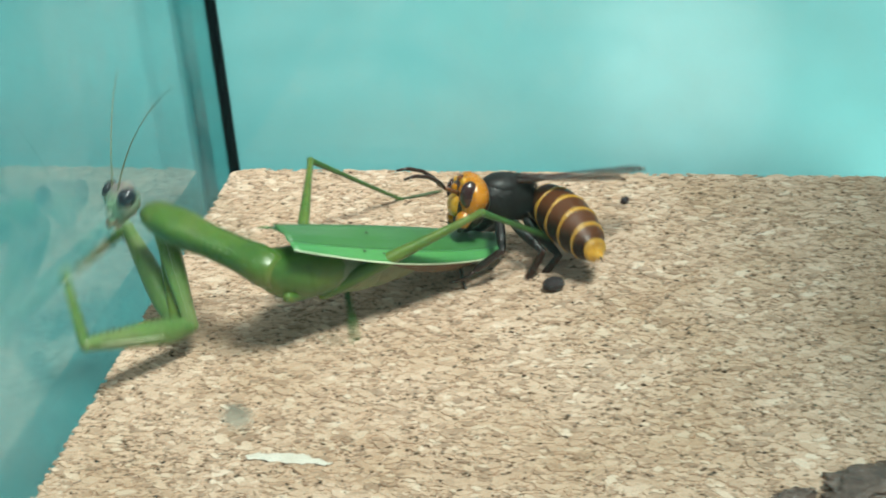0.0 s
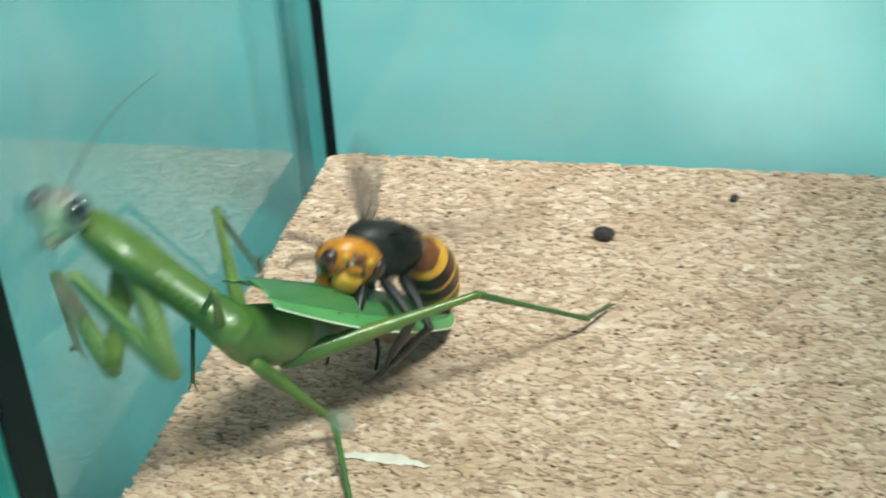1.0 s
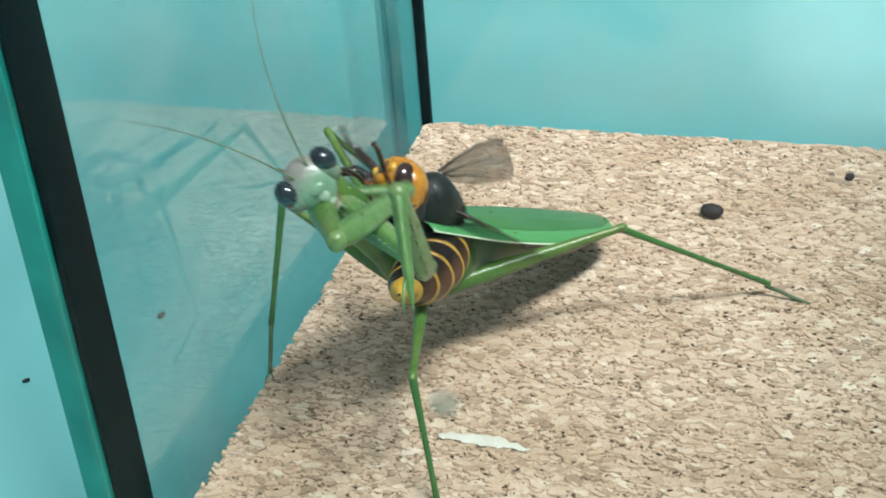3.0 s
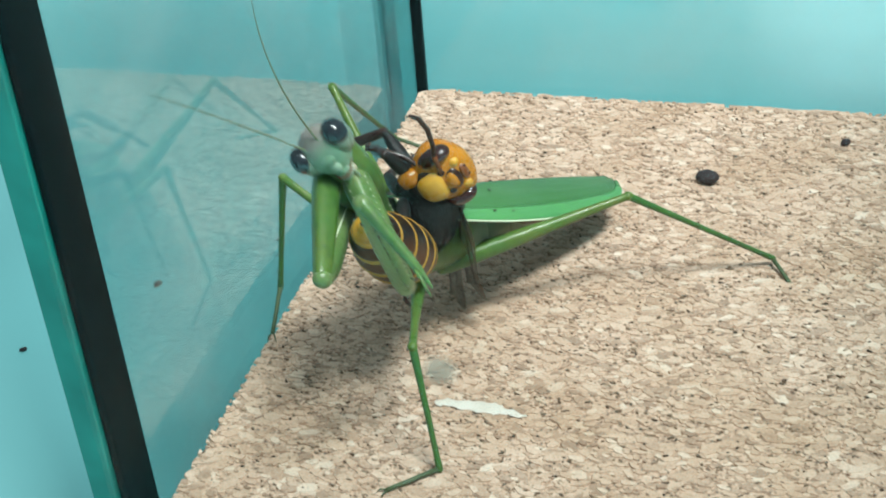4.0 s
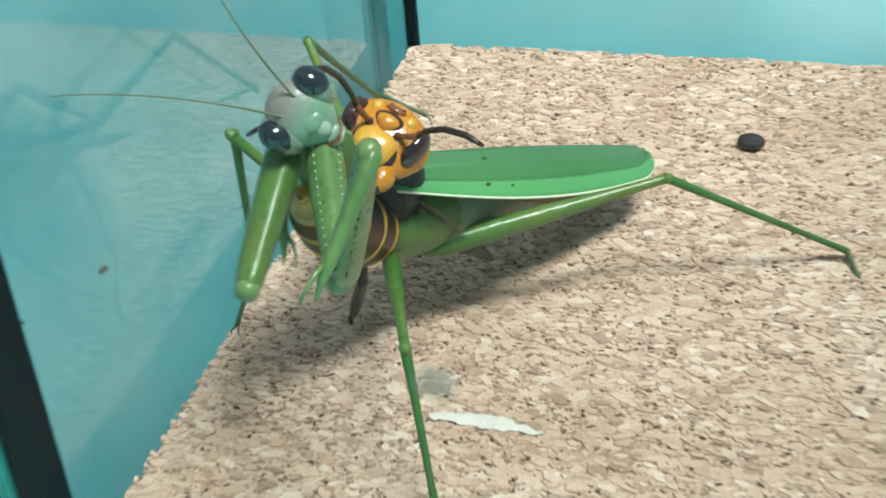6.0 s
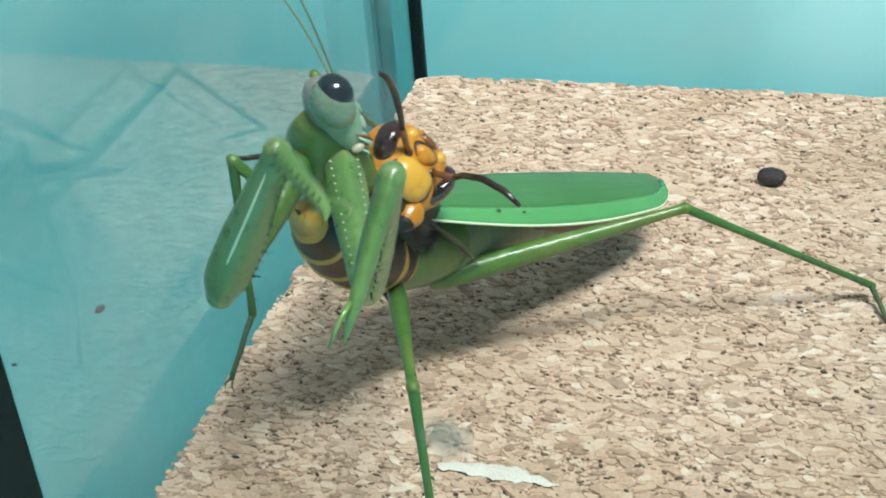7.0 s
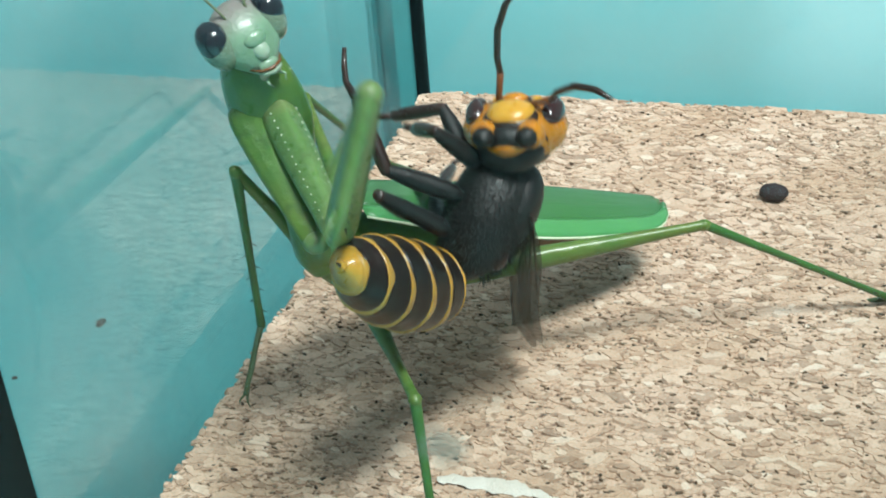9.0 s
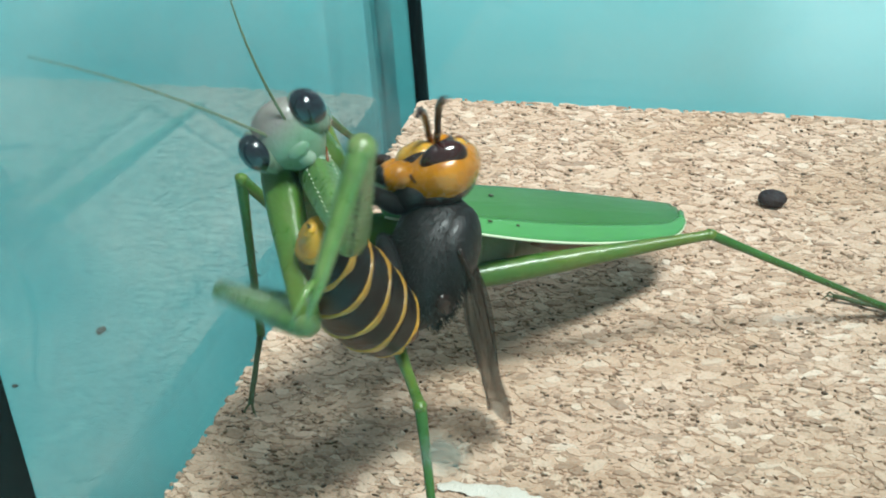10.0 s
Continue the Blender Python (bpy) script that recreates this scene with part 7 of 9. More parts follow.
    walk(M["hind_right", "foot"], [
        (0, pose(-0.02598, 0.04759, -0.00173, 23.5, 6.5, -28.4)),
        (0.1, pose(-0.03023, 0.04489, -0.00162, 25.1, 7.8, -60.9)),
        (0.2, pose(-0.03407, 0.04164, -0.00180, 25.7, 9.2, -84.0)),
        (0.25, pose(-0.03623, 0.03926, -0.00202, 25.7, 9.5, -89.0)),
        (0.3, pose(-0.03718, 0.03804, -0.00213, 23.5, 9.7, -86.9)),
        (0.35, pose(-0.03802, 0.03682, -0.00225, 17.6, 10.5, -81.3)),
        (0.4, pose(-0.03939, 0.03438, -0.00245, 1.2, 15.9, -66.0)),
        (0.5, pose(-0.04065, 0.03085, -0.00256, -13.1, 24.6, -52.8)),
        (0.7, pose(-0.03605, 0.02631, -0.00965, 6.5, 27.0, -102.0)),
        (1, pose(-0.03106, 0.04316, -0.00581, 34.8, 25.4, -138.1)),
        (1.05, pose(-0.02993, 0.04257, 0.00063, 25.0, 20.8, -117.6)),
        (1.1, pose(-0.02893, 0.04125, 0.00518, 15.2, 19.7, -99.4)),
        (1.15, pose(-0.02744, 0.03938, 0.00922, 5.2, 21.7, -81.6)),
        (1.2, pose(-0.02513, 0.03698, 0.01325, -5.3, 27.3, -62.1)),
        (1.4, pose(-0.02479, 0.03958, 0.01070, -2.2, 21.0, -77.7)),
        (1.5, pose(-0.02505, 0.04173, 0.00734, 2.3, 15.7, -92.9)),
        (1.6, pose(-0.02535, 0.04385, 0.00310, 8.6, 11.2, -109.9)),
        (1.7, pose(-0.02541, 0.04553, -0.00152, 15.9, 8.8, -127.1)),
        (1.8, pose(-0.02530, 0.04646, -0.00577, 22.8, 8.6, -142.7)),
        (2, pose(-0.02530, 0.04686, -0.01010, 29.6, 10.3, -158.4)),
        (2.5, pose(-0.02815, 0.04267, -0.00736, 18.3, 4.8, -130.6)),
        (2.6, pose(-0.02879, 0.04138, -0.00627, 14.1, 4.4, -121.4)),
        (2.7, pose(-0.02935, 0.04002, -0.00512, 9.8, 4.7, -112.0)),
        (2.75, pose(-0.02794, 0.03944, -0.00417, 8.4, 5.0, -109.0)),
        (2.8, pose(-0.02981, 0.03861, -0.00394, 5.7, 5.8, -103.1)),
        (2.9, pose(-0.03016, 0.03722, -0.00279, 1.9, 7.5, -94.6)),
        (3.5, pose(-0.03059, 0.03202, 0.00175, -9.6, 17.6, -60.2)),
        (4, pose(-0.03065, 0.03195, 0.00114, -9.4, 14.9, -56.0)),
        (4.5, pose(-0.03140, 0.03184, 0.00094, -8.6, 14.1, -52.8)),
        (5, pose(-0.03254, 0.03309, 0.00086, -8.4, 14.5, -53.0)),
        (6.5, pose(-0.03508, 0.03531, -0.00172, -16.1, 13.6, -57.8)),
        (7, pose(-0.03492, 0.03644, -0.00264, -8.2, 13.3, -53.2)),
        (7.5, pose(-0.03295, 0.03817, -0.00266, -9.1, 13.6, -56.1)),
        (8, pose(-0.03282, 0.03944, -0.00279, -9.3, 13.5, -56.6)),
        (8.5, pose(-0.03488, 0.03239, -0.00022, -21.1, 14.1, -59.1)),
        (9, pose(-0.03620, 0.03670, -0.00590, -6.0, 13.0, -46.6)),
        (9.3, pose(-0.03803, 0.03602, -0.00668, -2.8, 13.1, -44.2)),
        (9.5, pose(-0.03993, 0.03514, -0.00760, -0.1, 13.2, -42.0)),
        (10, pose(-0.03925, 0.03629, -0.00707, -5.4, 13.3, -45.4)),
    ])
    walk(hornet_thing, [
        (0, pose(0.05169, -0.03487, 0.01287, -21.1, -6.5, -34.9)),
        (0.5, pose(0.04207, -0.04984, 0.01861, -32.9, 4.2, -21.8)),
        (0.7, pose(0.03507, -0.06003, 0.01573, -14.6, 1.0, -24.3)),
        (1, pose(0.02405, -0.07044, 0.02205, -21.4, -4.0, -37.8)),
        (1.2, pose(0.02559, -0.07004, 0.02844, -29.4, 7.7, -27.7)),
        (1.5, pose(0.02465, -0.07129, 0.03162, -40.6, 10.1, -33.4)),
        (2, pose(0.01618, -0.07465, 0.03346, -35.2, 25.9, -28.4)),
        (3.5, pose(0.02465, -0.07359, 0.02708, -89.0, 9.1, -66.4)),
        (4, pose(0.02529, -0.07289, 0.02772, -109.3, -9.8, -66.4)),
        (4.5, pose(0.02124, -0.07457, 0.02536, -90.6, 22.3, -66.4)),
        (5, pose(0.02304, -0.07332, 0.02665, -94.8, 15.9, -66.4)),
        (6.5, pose(0.02006, -0.07819, 0.02536, -89.4, 24.7, -67.5)),
        (7, pose(0.02110, -0.07753, 0.02739, -84.9, 21.2, -67.6)),
        (7.5, pose(0.02461, -0.07625, 0.02768, -93.0, 14.5, -67.3)),
        (8, pose(0.02919, -0.07494, 0.02772, -126.3, -27.9, -66.0)),
        (8.5, pose(0.02220, -0.07706, 0.03172, -84.1, -29.7, -86.9)),
        (9, pose(0.03221, -0.07431, 0.02958, -122.6, -26.5, -66.0)),
        (9.3, pose(0.03262, -0.07515, 0.02695, -125.1, -31.7, -74.1)),
        (9.5, pose(0.03106, -0.07813, 0.02819, -113.4, -42.7, -94.8)),
        (10, pose(0.02703, -0.07879, 0.02820, -101.5, -36.5, -87.6)),
    ])
    walk(H["head"], [
        (0, pose(0.00000, 0.00000, 0.00000, -3.4, 2.9, 151.7)),
        (0.5, pose(0.00000, 0.00000, 0.00000, -18.9, 10.2, 157.3)),
        (0.7, pose(0.00000, 0.00000, 0.00000, 8.9, 7.7, -172.1)),
        (0.85, pose(0.00000, 0.00000, 0.00000, -9.7, -6.6, -140.7)),
        (1, pose(0.00000, 0.00000, 0.00000, -33.2, -8.3, -106.1)),
        (1.1, pose(0.00000, 0.00000, 0.00000, -13.3, -8.4, -153.9)),
        (1.2, pose(0.00000, 0.00000, 0.00000, 0.2, 5.9, 160.9)),
        (1.5, pose(0.00000, 0.00000, 0.00000, -13.9, 8.3, 169.4)),
        (2, pose(0.00000, 0.00000, 0.00000, -17.5, 28.0, 150.6)),
        (3.5, pose(0.00000, 0.00000, 0.00000, -77.3, 50.7, 143.9)),
        (3.75, pose(0.00000, 0.00000, 0.00000, -36.3, 63.5, -139.2)),
        (4, pose(0.00000, 0.00000, 0.00000, -4.8, 45.6, -71.2)),
        (4.25, pose(0.00000, 0.00000, 0.00000, -14.9, 62.2, -117.4)),
        (4.5, pose(0.00000, 0.00000, 0.00000, -55.0, 65.5, 168.5)),
        (5, pose(0.00000, 0.00000, 0.00000, -48.7, 47.4, 175.4)),
        (6.5, pose(0.00000, 0.00000, 0.00000, 19.1, 47.8, -143.9)),
        (7, pose(0.00000, 0.00000, 0.00000, 41.5, 35.0, -109.9)),
        (7.5, pose(0.00000, 0.00000, 0.00000, 37.0, 28.6, -110.5)),
        (7.75, pose(0.00000, 0.00000, 0.00000, -8.9, 47.3, -132.8)),
        (8, pose(0.00000, 0.00000, 0.00000, -67.7, 44.5, -169.5)),
        (8.25, pose(0.00000, 0.00000, 0.00000, -27.6, 29.3, -165.4)),
        (8.5, pose(0.00000, 0.00000, 0.00000, 7.3, 15.1, -172.6)),
        (8.75, pose(0.00000, 0.00000, 0.00000, -23.4, 44.6, 175.6)),
        (9, pose(0.00000, 0.00000, 0.00000, -85.1, 58.4, 129.4)),
        (9.3, pose(0.00000, 0.00000, 0.00000, -48.7, 38.1, -156.2)),
        (9.5, pose(0.00000, 0.00000, 0.00000, -34.3, 28.7, -174.6)),
        (10, pose(0.00000, 0.00000, 0.00000, -39.8, 21.8, -173.0)),
    ])
    walk(H["antenna", "right"], [
        (0, pose(0.00140, 0.00450, 0.00080, 18.2, -15.5, 14.0)),
        (0.5, pose(0.00140, 0.00450, 0.00080, -0.3, -13.9, 12.4)),
        (0.750, pose(0.00140, 0.00450, 0.00080, 17.3, 6.8, -21.9)),
        (1, pose(0.00140, 0.00450, 0.00080, 21.1, 33.6, -53.6)),
        (1.5, pose(0.00140, 0.00450, 0.00080, 38.2, -9.3, -11.5)),
        (2, pose(0.00140, 0.00450, 0.00080, 4.3, -0.0, 28.9)),
        (3.5, pose(0.00140, 0.00450, 0.00080, 13.1, -3.4, 25.2)),
        (3.750, pose(0.00140, 0.00450, 0.00080, 28.9, 24.1, -12.5)),
        (4, pose(0.00140, 0.00450, 0.00080, 20.5, 55.0, -58.7)),
        (4.5, pose(0.00140, 0.00450, 0.00080, 50.4, 9.2, 8.2)),
        (5, pose(0.00140, 0.00450, 0.00080, 26.4, -4.2, -23.9)),
        (6.5, pose(0.00140, 0.00450, 0.00080, -5.9, 29.3, -23.8)),
        (7, pose(0.00140, 0.00450, 0.00080, 3.3, 18.4, -51.3)),
        (7.5, pose(0.00140, 0.00450, 0.00080, -10.6, 23.3, -61.8)),
        (7.750, pose(0.00140, 0.00450, 0.00080, 1.3, 66.7, -15.0)),
        (8, pose(0.00140, 0.00450, 0.00080, -79.1, 124.5, -65.1)),
        (8.250, pose(0.00140, 0.00450, 0.00080, 47.9, 80.4, 106.5)),
        (8.5, pose(0.00140, 0.00450, 0.00080, -98.2, 68.8, 3.5)),
        (8.750, pose(0.00140, 0.00450, 0.00080, -49.2, 65.1, 9.6)),
        (9, pose(0.00140, 0.00450, 0.00080, -7.7, 60.8, 7.5)),
        (9.3, pose(0.00140, 0.00450, 0.00080, -13.2, 36.1, 4.7)),
        (9.5, pose(0.00140, 0.00450, 0.00080, -52.1, 45.2, 21.1)),
        (10, pose(0.00140, 0.00450, 0.00080, -10.8, 63.6, 62.6)),
    ])
    walk(H["antenna", "left"], [
        (0, pose(-0.00140, 0.00450, 0.00080, 12.7, -13.5, 20.7)),
        (0.5, pose(-0.00140, 0.00450, 0.00080, -6.8, -15.2, 8.0)),
        (0.750, pose(-0.00140, 0.00450, 0.00080, 0.9, -4.3, -54.2)),
        (1, pose(-0.00140, 0.00450, 0.00080, -5.0, 7.5, -115.2)),
        (1.250, pose(-0.00140, 0.00450, 0.00080, 20.9, 8.5, -62.8)),
        (1.5, pose(-0.00140, 0.00450, 0.00080, 38.0, -10.7, -14.4)),
        (1.750, pose(-0.00140, 0.00450, 0.00080, 32.8, 6.2, 29.7)),
        (2, pose(-0.00140, 0.00450, 0.00080, 41.3, 21.8, 75.6)),
        (3.5, pose(-0.00140, 0.00450, 0.00080, 14.9, -5.4, 22.5)),
        (3.750, pose(-0.00140, 0.00450, 0.00080, -10.6, 12.3, -39.5)),
        (4, pose(-0.00140, 0.00450, 0.00080, -37.9, -2.5, -102.4)),
        (4.250, pose(-0.00140, 0.00450, 0.00080, -30.5, 24.7, -30.7)),
        (4.5, pose(-0.00140, 0.00450, 0.00080, 0.3, 23.5, 52.3)),
        (5, pose(-0.00140, 0.00450, 0.00080, 12.4, 37.3, 65.8)),
        (6.5, pose(-0.00140, 0.00450, 0.00080, -2.7, 62.1, 35.3)),
        (7, pose(-0.00140, 0.00450, 0.00080, -17.0, 57.7, 2.0)),
        (7.5, pose(-0.00140, 0.00450, 0.00080, -37.0, 68.0, -22.6)),
        (8, pose(-0.00140, 0.00450, 0.00080, -9.6, 56.3, 50.6)),
        (8.167, pose(-0.00140, 0.00450, 0.00080, -41.4, 7.0, 21.2)),
        (8.333, pose(-0.00140, 0.00450, 0.00080, -53.6, -47.2, 15.1)),
        (8.5, pose(-0.00140, 0.00450, 0.00080, -38.8, -102.8, -11.8)),
        (8.750, pose(-0.00140, 0.00450, 0.00080, -64.8, -27.0, 11.8)),
        (9, pose(-0.00140, 0.00450, 0.00080, -65.2, 47.7, 5.5)),
        (9.3, pose(-0.00140, 0.00450, 0.00080, 11.1, 72.4, 77.9)),
        (9.367, pose(-0.00140, 0.00450, 0.00080, -33.5, 22.1, 34.5)),
        (9.433, pose(-0.00140, 0.00450, 0.00080, -41.8, -33.4, 29.0)),
        (9.5, pose(-0.00140, 0.00450, 0.00080, 60.9, -92.4, -81.4)),
        (9.667, pose(-0.00140, 0.00450, 0.00080, -42.8, -32.5, 31.5)),
        (9.833, pose(-0.00140, 0.00450, 0.00080, -33.0, 23.7, 38.6)),
        (10, pose(-0.00140, 0.00450, 0.00080, 22.3, 71.8, 92.6)),
    ])
    walk(H["gaster"], [
        (0, pose(0.00000, 0.01250, 0.00000, -5.8, 7.1, -104.9)),
        (0.5, pose(0.00000, 0.01250, 0.00000, -30.9, 13.5, -48.5)),
        (0.7, pose(0.00000, 0.01250, 0.00000, -26.7, -0.5, -0.9)),
        (1, pose(0.00000, 0.01250, 0.00000, -31.0, 20.6, 12.4)),
        (1.2, pose(0.00000, 0.01250, -0.00000, -25.7, 13.5, 0.5)),
        (1.35, pose(0.00000, 0.01250, -0.00000, -32.8, -18.3, -50.1)),
        (1.5, pose(0.00000, 0.01250, -0.00000, -6.4, -41.8, -114.7)),
        (2, pose(0.00000, 0.01250, 0.00000, 12.0, -38.2, -117.7)),
        (2.75, pose(0.00000, 0.01250, 0.00000, -20.9, -58.9, -102.1)),
        (3.5, pose(-0.00000, 0.01250, 0.00000, -76.7, -68.2, -49.4)),
        (4, pose(0.00000, 0.01250, 0.00000, -45.1, -52.5, -65.4)),
        (4.5, pose(-0.00000, 0.01250, 0.00000, -51.7, -68.4, -86.4)),
        (5, pose(0.00000, 0.01250, -0.00000, -63.5, -63.7, -67.7)),
        (6.5, pose(0.00000, 0.01250, 0.00000, -109.2, -59.2, -34.3)),
        (7, pose(0.00000, 0.01250, -0.00000, -125.2, -50.9, -14.4)),
        (7.5, pose(0.00000, 0.01250, 0.00000, -115.4, -47.0, -15.7)),
        (7.75, pose(0.00000, 0.01250, -0.00000, -83.0, -2.7, 21.6)),
        (8, pose(0.00000, 0.01250, -0.00000, -31.3, 6.5, 75.7)),
        (8.5, pose(0.00000, 0.01250, 0.00000, -59.3, 33.7, 63.3)),
        (8.75, pose(-0.00000, 0.01250, -0.00000, -85.3, -0.2, 38.6)),
        (9, pose(-0.00000, 0.01250, -0.00000, -95.8, -52.5, 31.8)),
        (9.3, pose(0.00000, 0.01250, -0.00000, -90.4, -14.4, 64.2)),
        (9.5, pose(0.00000, 0.01250, 0.00000, -130.1, -22.9, 83.9)),
        (10, pose(0.00000, 0.01250, -0.00000, -145.2, -37.2, 57.1)),
    ])
    walk(H["wing", "right"], [
        (0, pose(-0.00300, 0.00450, 0.00300, 5.9, -0.0, -51.0)),
        (0.2, pose(-0.00300, 0.00450, 0.00300, 14.7, -0.0, -57.0)),
        (0.217, pose(-0.00280, 0.00450, 0.00300, 5.8, 2.7, 2.5)),
        (0.233, pose(-0.00260, 0.00450, 0.00300, 3.6, 11.8, 61.9)),
        (0.333, pose(-0.00260, 0.00450, 0.00300, 81.8, 30.0, 94.6)),
        (0.433, pose(-0.00260, 0.00450, 0.00300, 3.6, 11.8, 61.9)),
        *[(0.4833 + k / 30, pose(-0.00260, 0.00450, 0.00300, 81.8, 30.0, 94.6) if k % 2 else pose(-0.00260, 0.00450, 0.00300, 3.6, 11.8, 61.9)) for k in range(52)],
        (2.817, pose(-0.00280, 0.00450, 0.00300, 32.8, 16.1, 43.5)),
        (3.5, pose(-0.00300, 0.00450, 0.00300, 7.1, -23.5, 14.5)),
        (4, pose(-0.00300, 0.00450, 0.00300, 16.7, -20.4, 24.3)),
        (4.5, pose(-0.00300, 0.00450, 0.00300, 38.8, -48.9, -21.5)),
        (5, pose(-0.00300, 0.00450, 0.00300, 31.9, -41.2, -9.1)),
        (6.5, pose(-0.00300, 0.00450, 0.00300, 14.6, -32.1, -8.1)),
        (7, pose(-0.00300, 0.00450, 0.00300, 2.6, -25.0, 4.8)),
        (7.5, pose(-0.00300, 0.00450, 0.00300, 2.4, -11.5, 16.0)),
        (8, pose(-0.00300, 0.00450, 0.00300, 5.3, -17.0, 50.2)),
        (8.5, pose(-0.00300, 0.00450, 0.00300, -7.4, -32.6, 48.7)),
        (9, pose(-0.00300, 0.00450, 0.00300, 26.0, -38.5, 42.7)),
        (9.3, pose(-0.00300, 0.00450, 0.00300, 19.7, -48.0, 49.5)),
        (9.5, pose(-0.00300, 0.00450, 0.00300, -17.8, -66.3, 92.6)),
        (10, pose(-0.00300, 0.00450, 0.00300, 8.5, -46.5, 44.2)),
    ])
    walk(H["wing", "left"], [
        (0, pose(0.00300, 0.00450, 0.00300, 10.4, 0.0, -27.4)),
        (0.2, pose(0.00300, 0.00450, 0.00300, 23.4, -0.0, -29.8)),
        (0.233, pose(0.00260, 0.00450, 0.00300, 3.6, -11.8, -61.9)),
        (0.333, pose(0.00260, 0.00450, 0.00300, 81.8, -30.0, -94.6)),
        (0.433, pose(0.00260, 0.00450, 0.00300, 3.6, -11.8, -61.9)),
        *[(0.4833 + k / 30, pose(0.00260, 0.00450, 0.00300, 81.8, -30.0, -94.6) if k % 2 else pose(0.00260, 0.00450, 0.00300, 3.6, -11.8, -61.9)) for k in range(52)],
        (2.817, pose(0.00280, 0.00450, 0.00300, 33.4, -41.9, -27.5)),
        (3.5, pose(0.00300, 0.00450, 0.00300, 1.1, -12.9, 25.5)),
        (4, pose(0.00300, 0.00450, 0.00300, 22.3, -30.4, 31.5)),
        (4.5, pose(0.00300, 0.00450, 0.00300, 25.9, -54.6, 0.7)),
        (5, pose(0.00300, 0.00450, 0.00300, 16.6, -35.0, 14.7)),
        (6.5, pose(0.00300, 0.00450, 0.00300, 33.8, -57.2, -11.8)),
        (7, pose(0.00300, 0.00450, 0.00300, 11.4, -47.6, 13.8)),
        (7.5, pose(0.00300, 0.00450, 0.00300, 7.2, -20.9, 29.2)),
        (8, pose(0.00300, 0.00450, 0.00300, 7.8, -20.9, 61.0)),
        (8.5, pose(0.00300, 0.00450, 0.00300, -6.2, -35.4, 57.1)),
        (9, pose(0.00300, 0.00450, 0.00300, 23.3, -39.1, 48.6)),
        (9.3, pose(0.00300, 0.00450, 0.00300, 19.6, -51.7, 53.3)),
        (9.5, pose(0.00300, 0.00450, 0.00300, 132.2, -88.8, -49.7)),
        (10, pose(0.00300, 0.00450, 0.00300, 9.3, -50.2, 49.6)),
    ])
    walk(H["fore", "left", "femur"], [
        (0, pose(0.00200, 0.00220, -0.00340, -45.2, -0.0, -123.3)),
        (0.5, pose(0.00200, 0.00220, -0.00340, -45.0, -0.0, -113.0)),
        (0.7, pose(0.00200, 0.00220, -0.00340, -44.7, -0.0, -109.0)),
        (1, pose(0.00200, 0.00220, -0.00340, -44.9, 0.0, -128.9)),
        (1.2, pose(0.00200, 0.00220, -0.00340, -45.0, -0.0, -127.4)),
        (1.5, pose(0.00200, 0.00220, -0.00340, -44.6, -0.0, -107.9)),
        (2, pose(0.00200, 0.00220, -0.00340, -44.7, -0.0, -130.3)),
        (3.5, pose(0.00200, 0.00220, -0.00340, -30.4, -0.0, -169.7)),
        (4, pose(0.00200, 0.00220, -0.00340, -50.1, -0.0, -139.8)),
        (4.5, pose(0.00200, 0.00220, -0.00340, -37.7, -0.0, 178.9)),
        (5, pose(0.00200, 0.00220, -0.00340, -33.5, -0.0, -179.7)),
        (6.5, pose(0.00200, 0.00220, -0.00340, -41.1, -0.0, -178.4)),
        (7, pose(0.00200, 0.00220, -0.00340, -21.8, -0.0, 176.6)),
        (7.5, pose(0.00200, 0.00220, -0.00340, -41.7, -0.0, -169.2)),
        (8, pose(0.00200, 0.00220, -0.00340, -50.1, -0.0, -102.7)),
        (8.5, pose(0.00200, 0.00220, -0.00340, -21.6, -0.0, -121.0)),
        (9, pose(0.00200, 0.00220, -0.00340, -52.2, -0.0, -98.7)),
        (9.3, pose(0.00200, 0.00220, -0.00340, -44.0, -0.0, -88.6)),
        (9.5, pose(0.00200, 0.00220, -0.00340, -22.0, -0.0, -99.5)),
        (10, pose(0.00200, 0.00220, -0.00340, -31.9, -0.0, -97.0)),
    ])
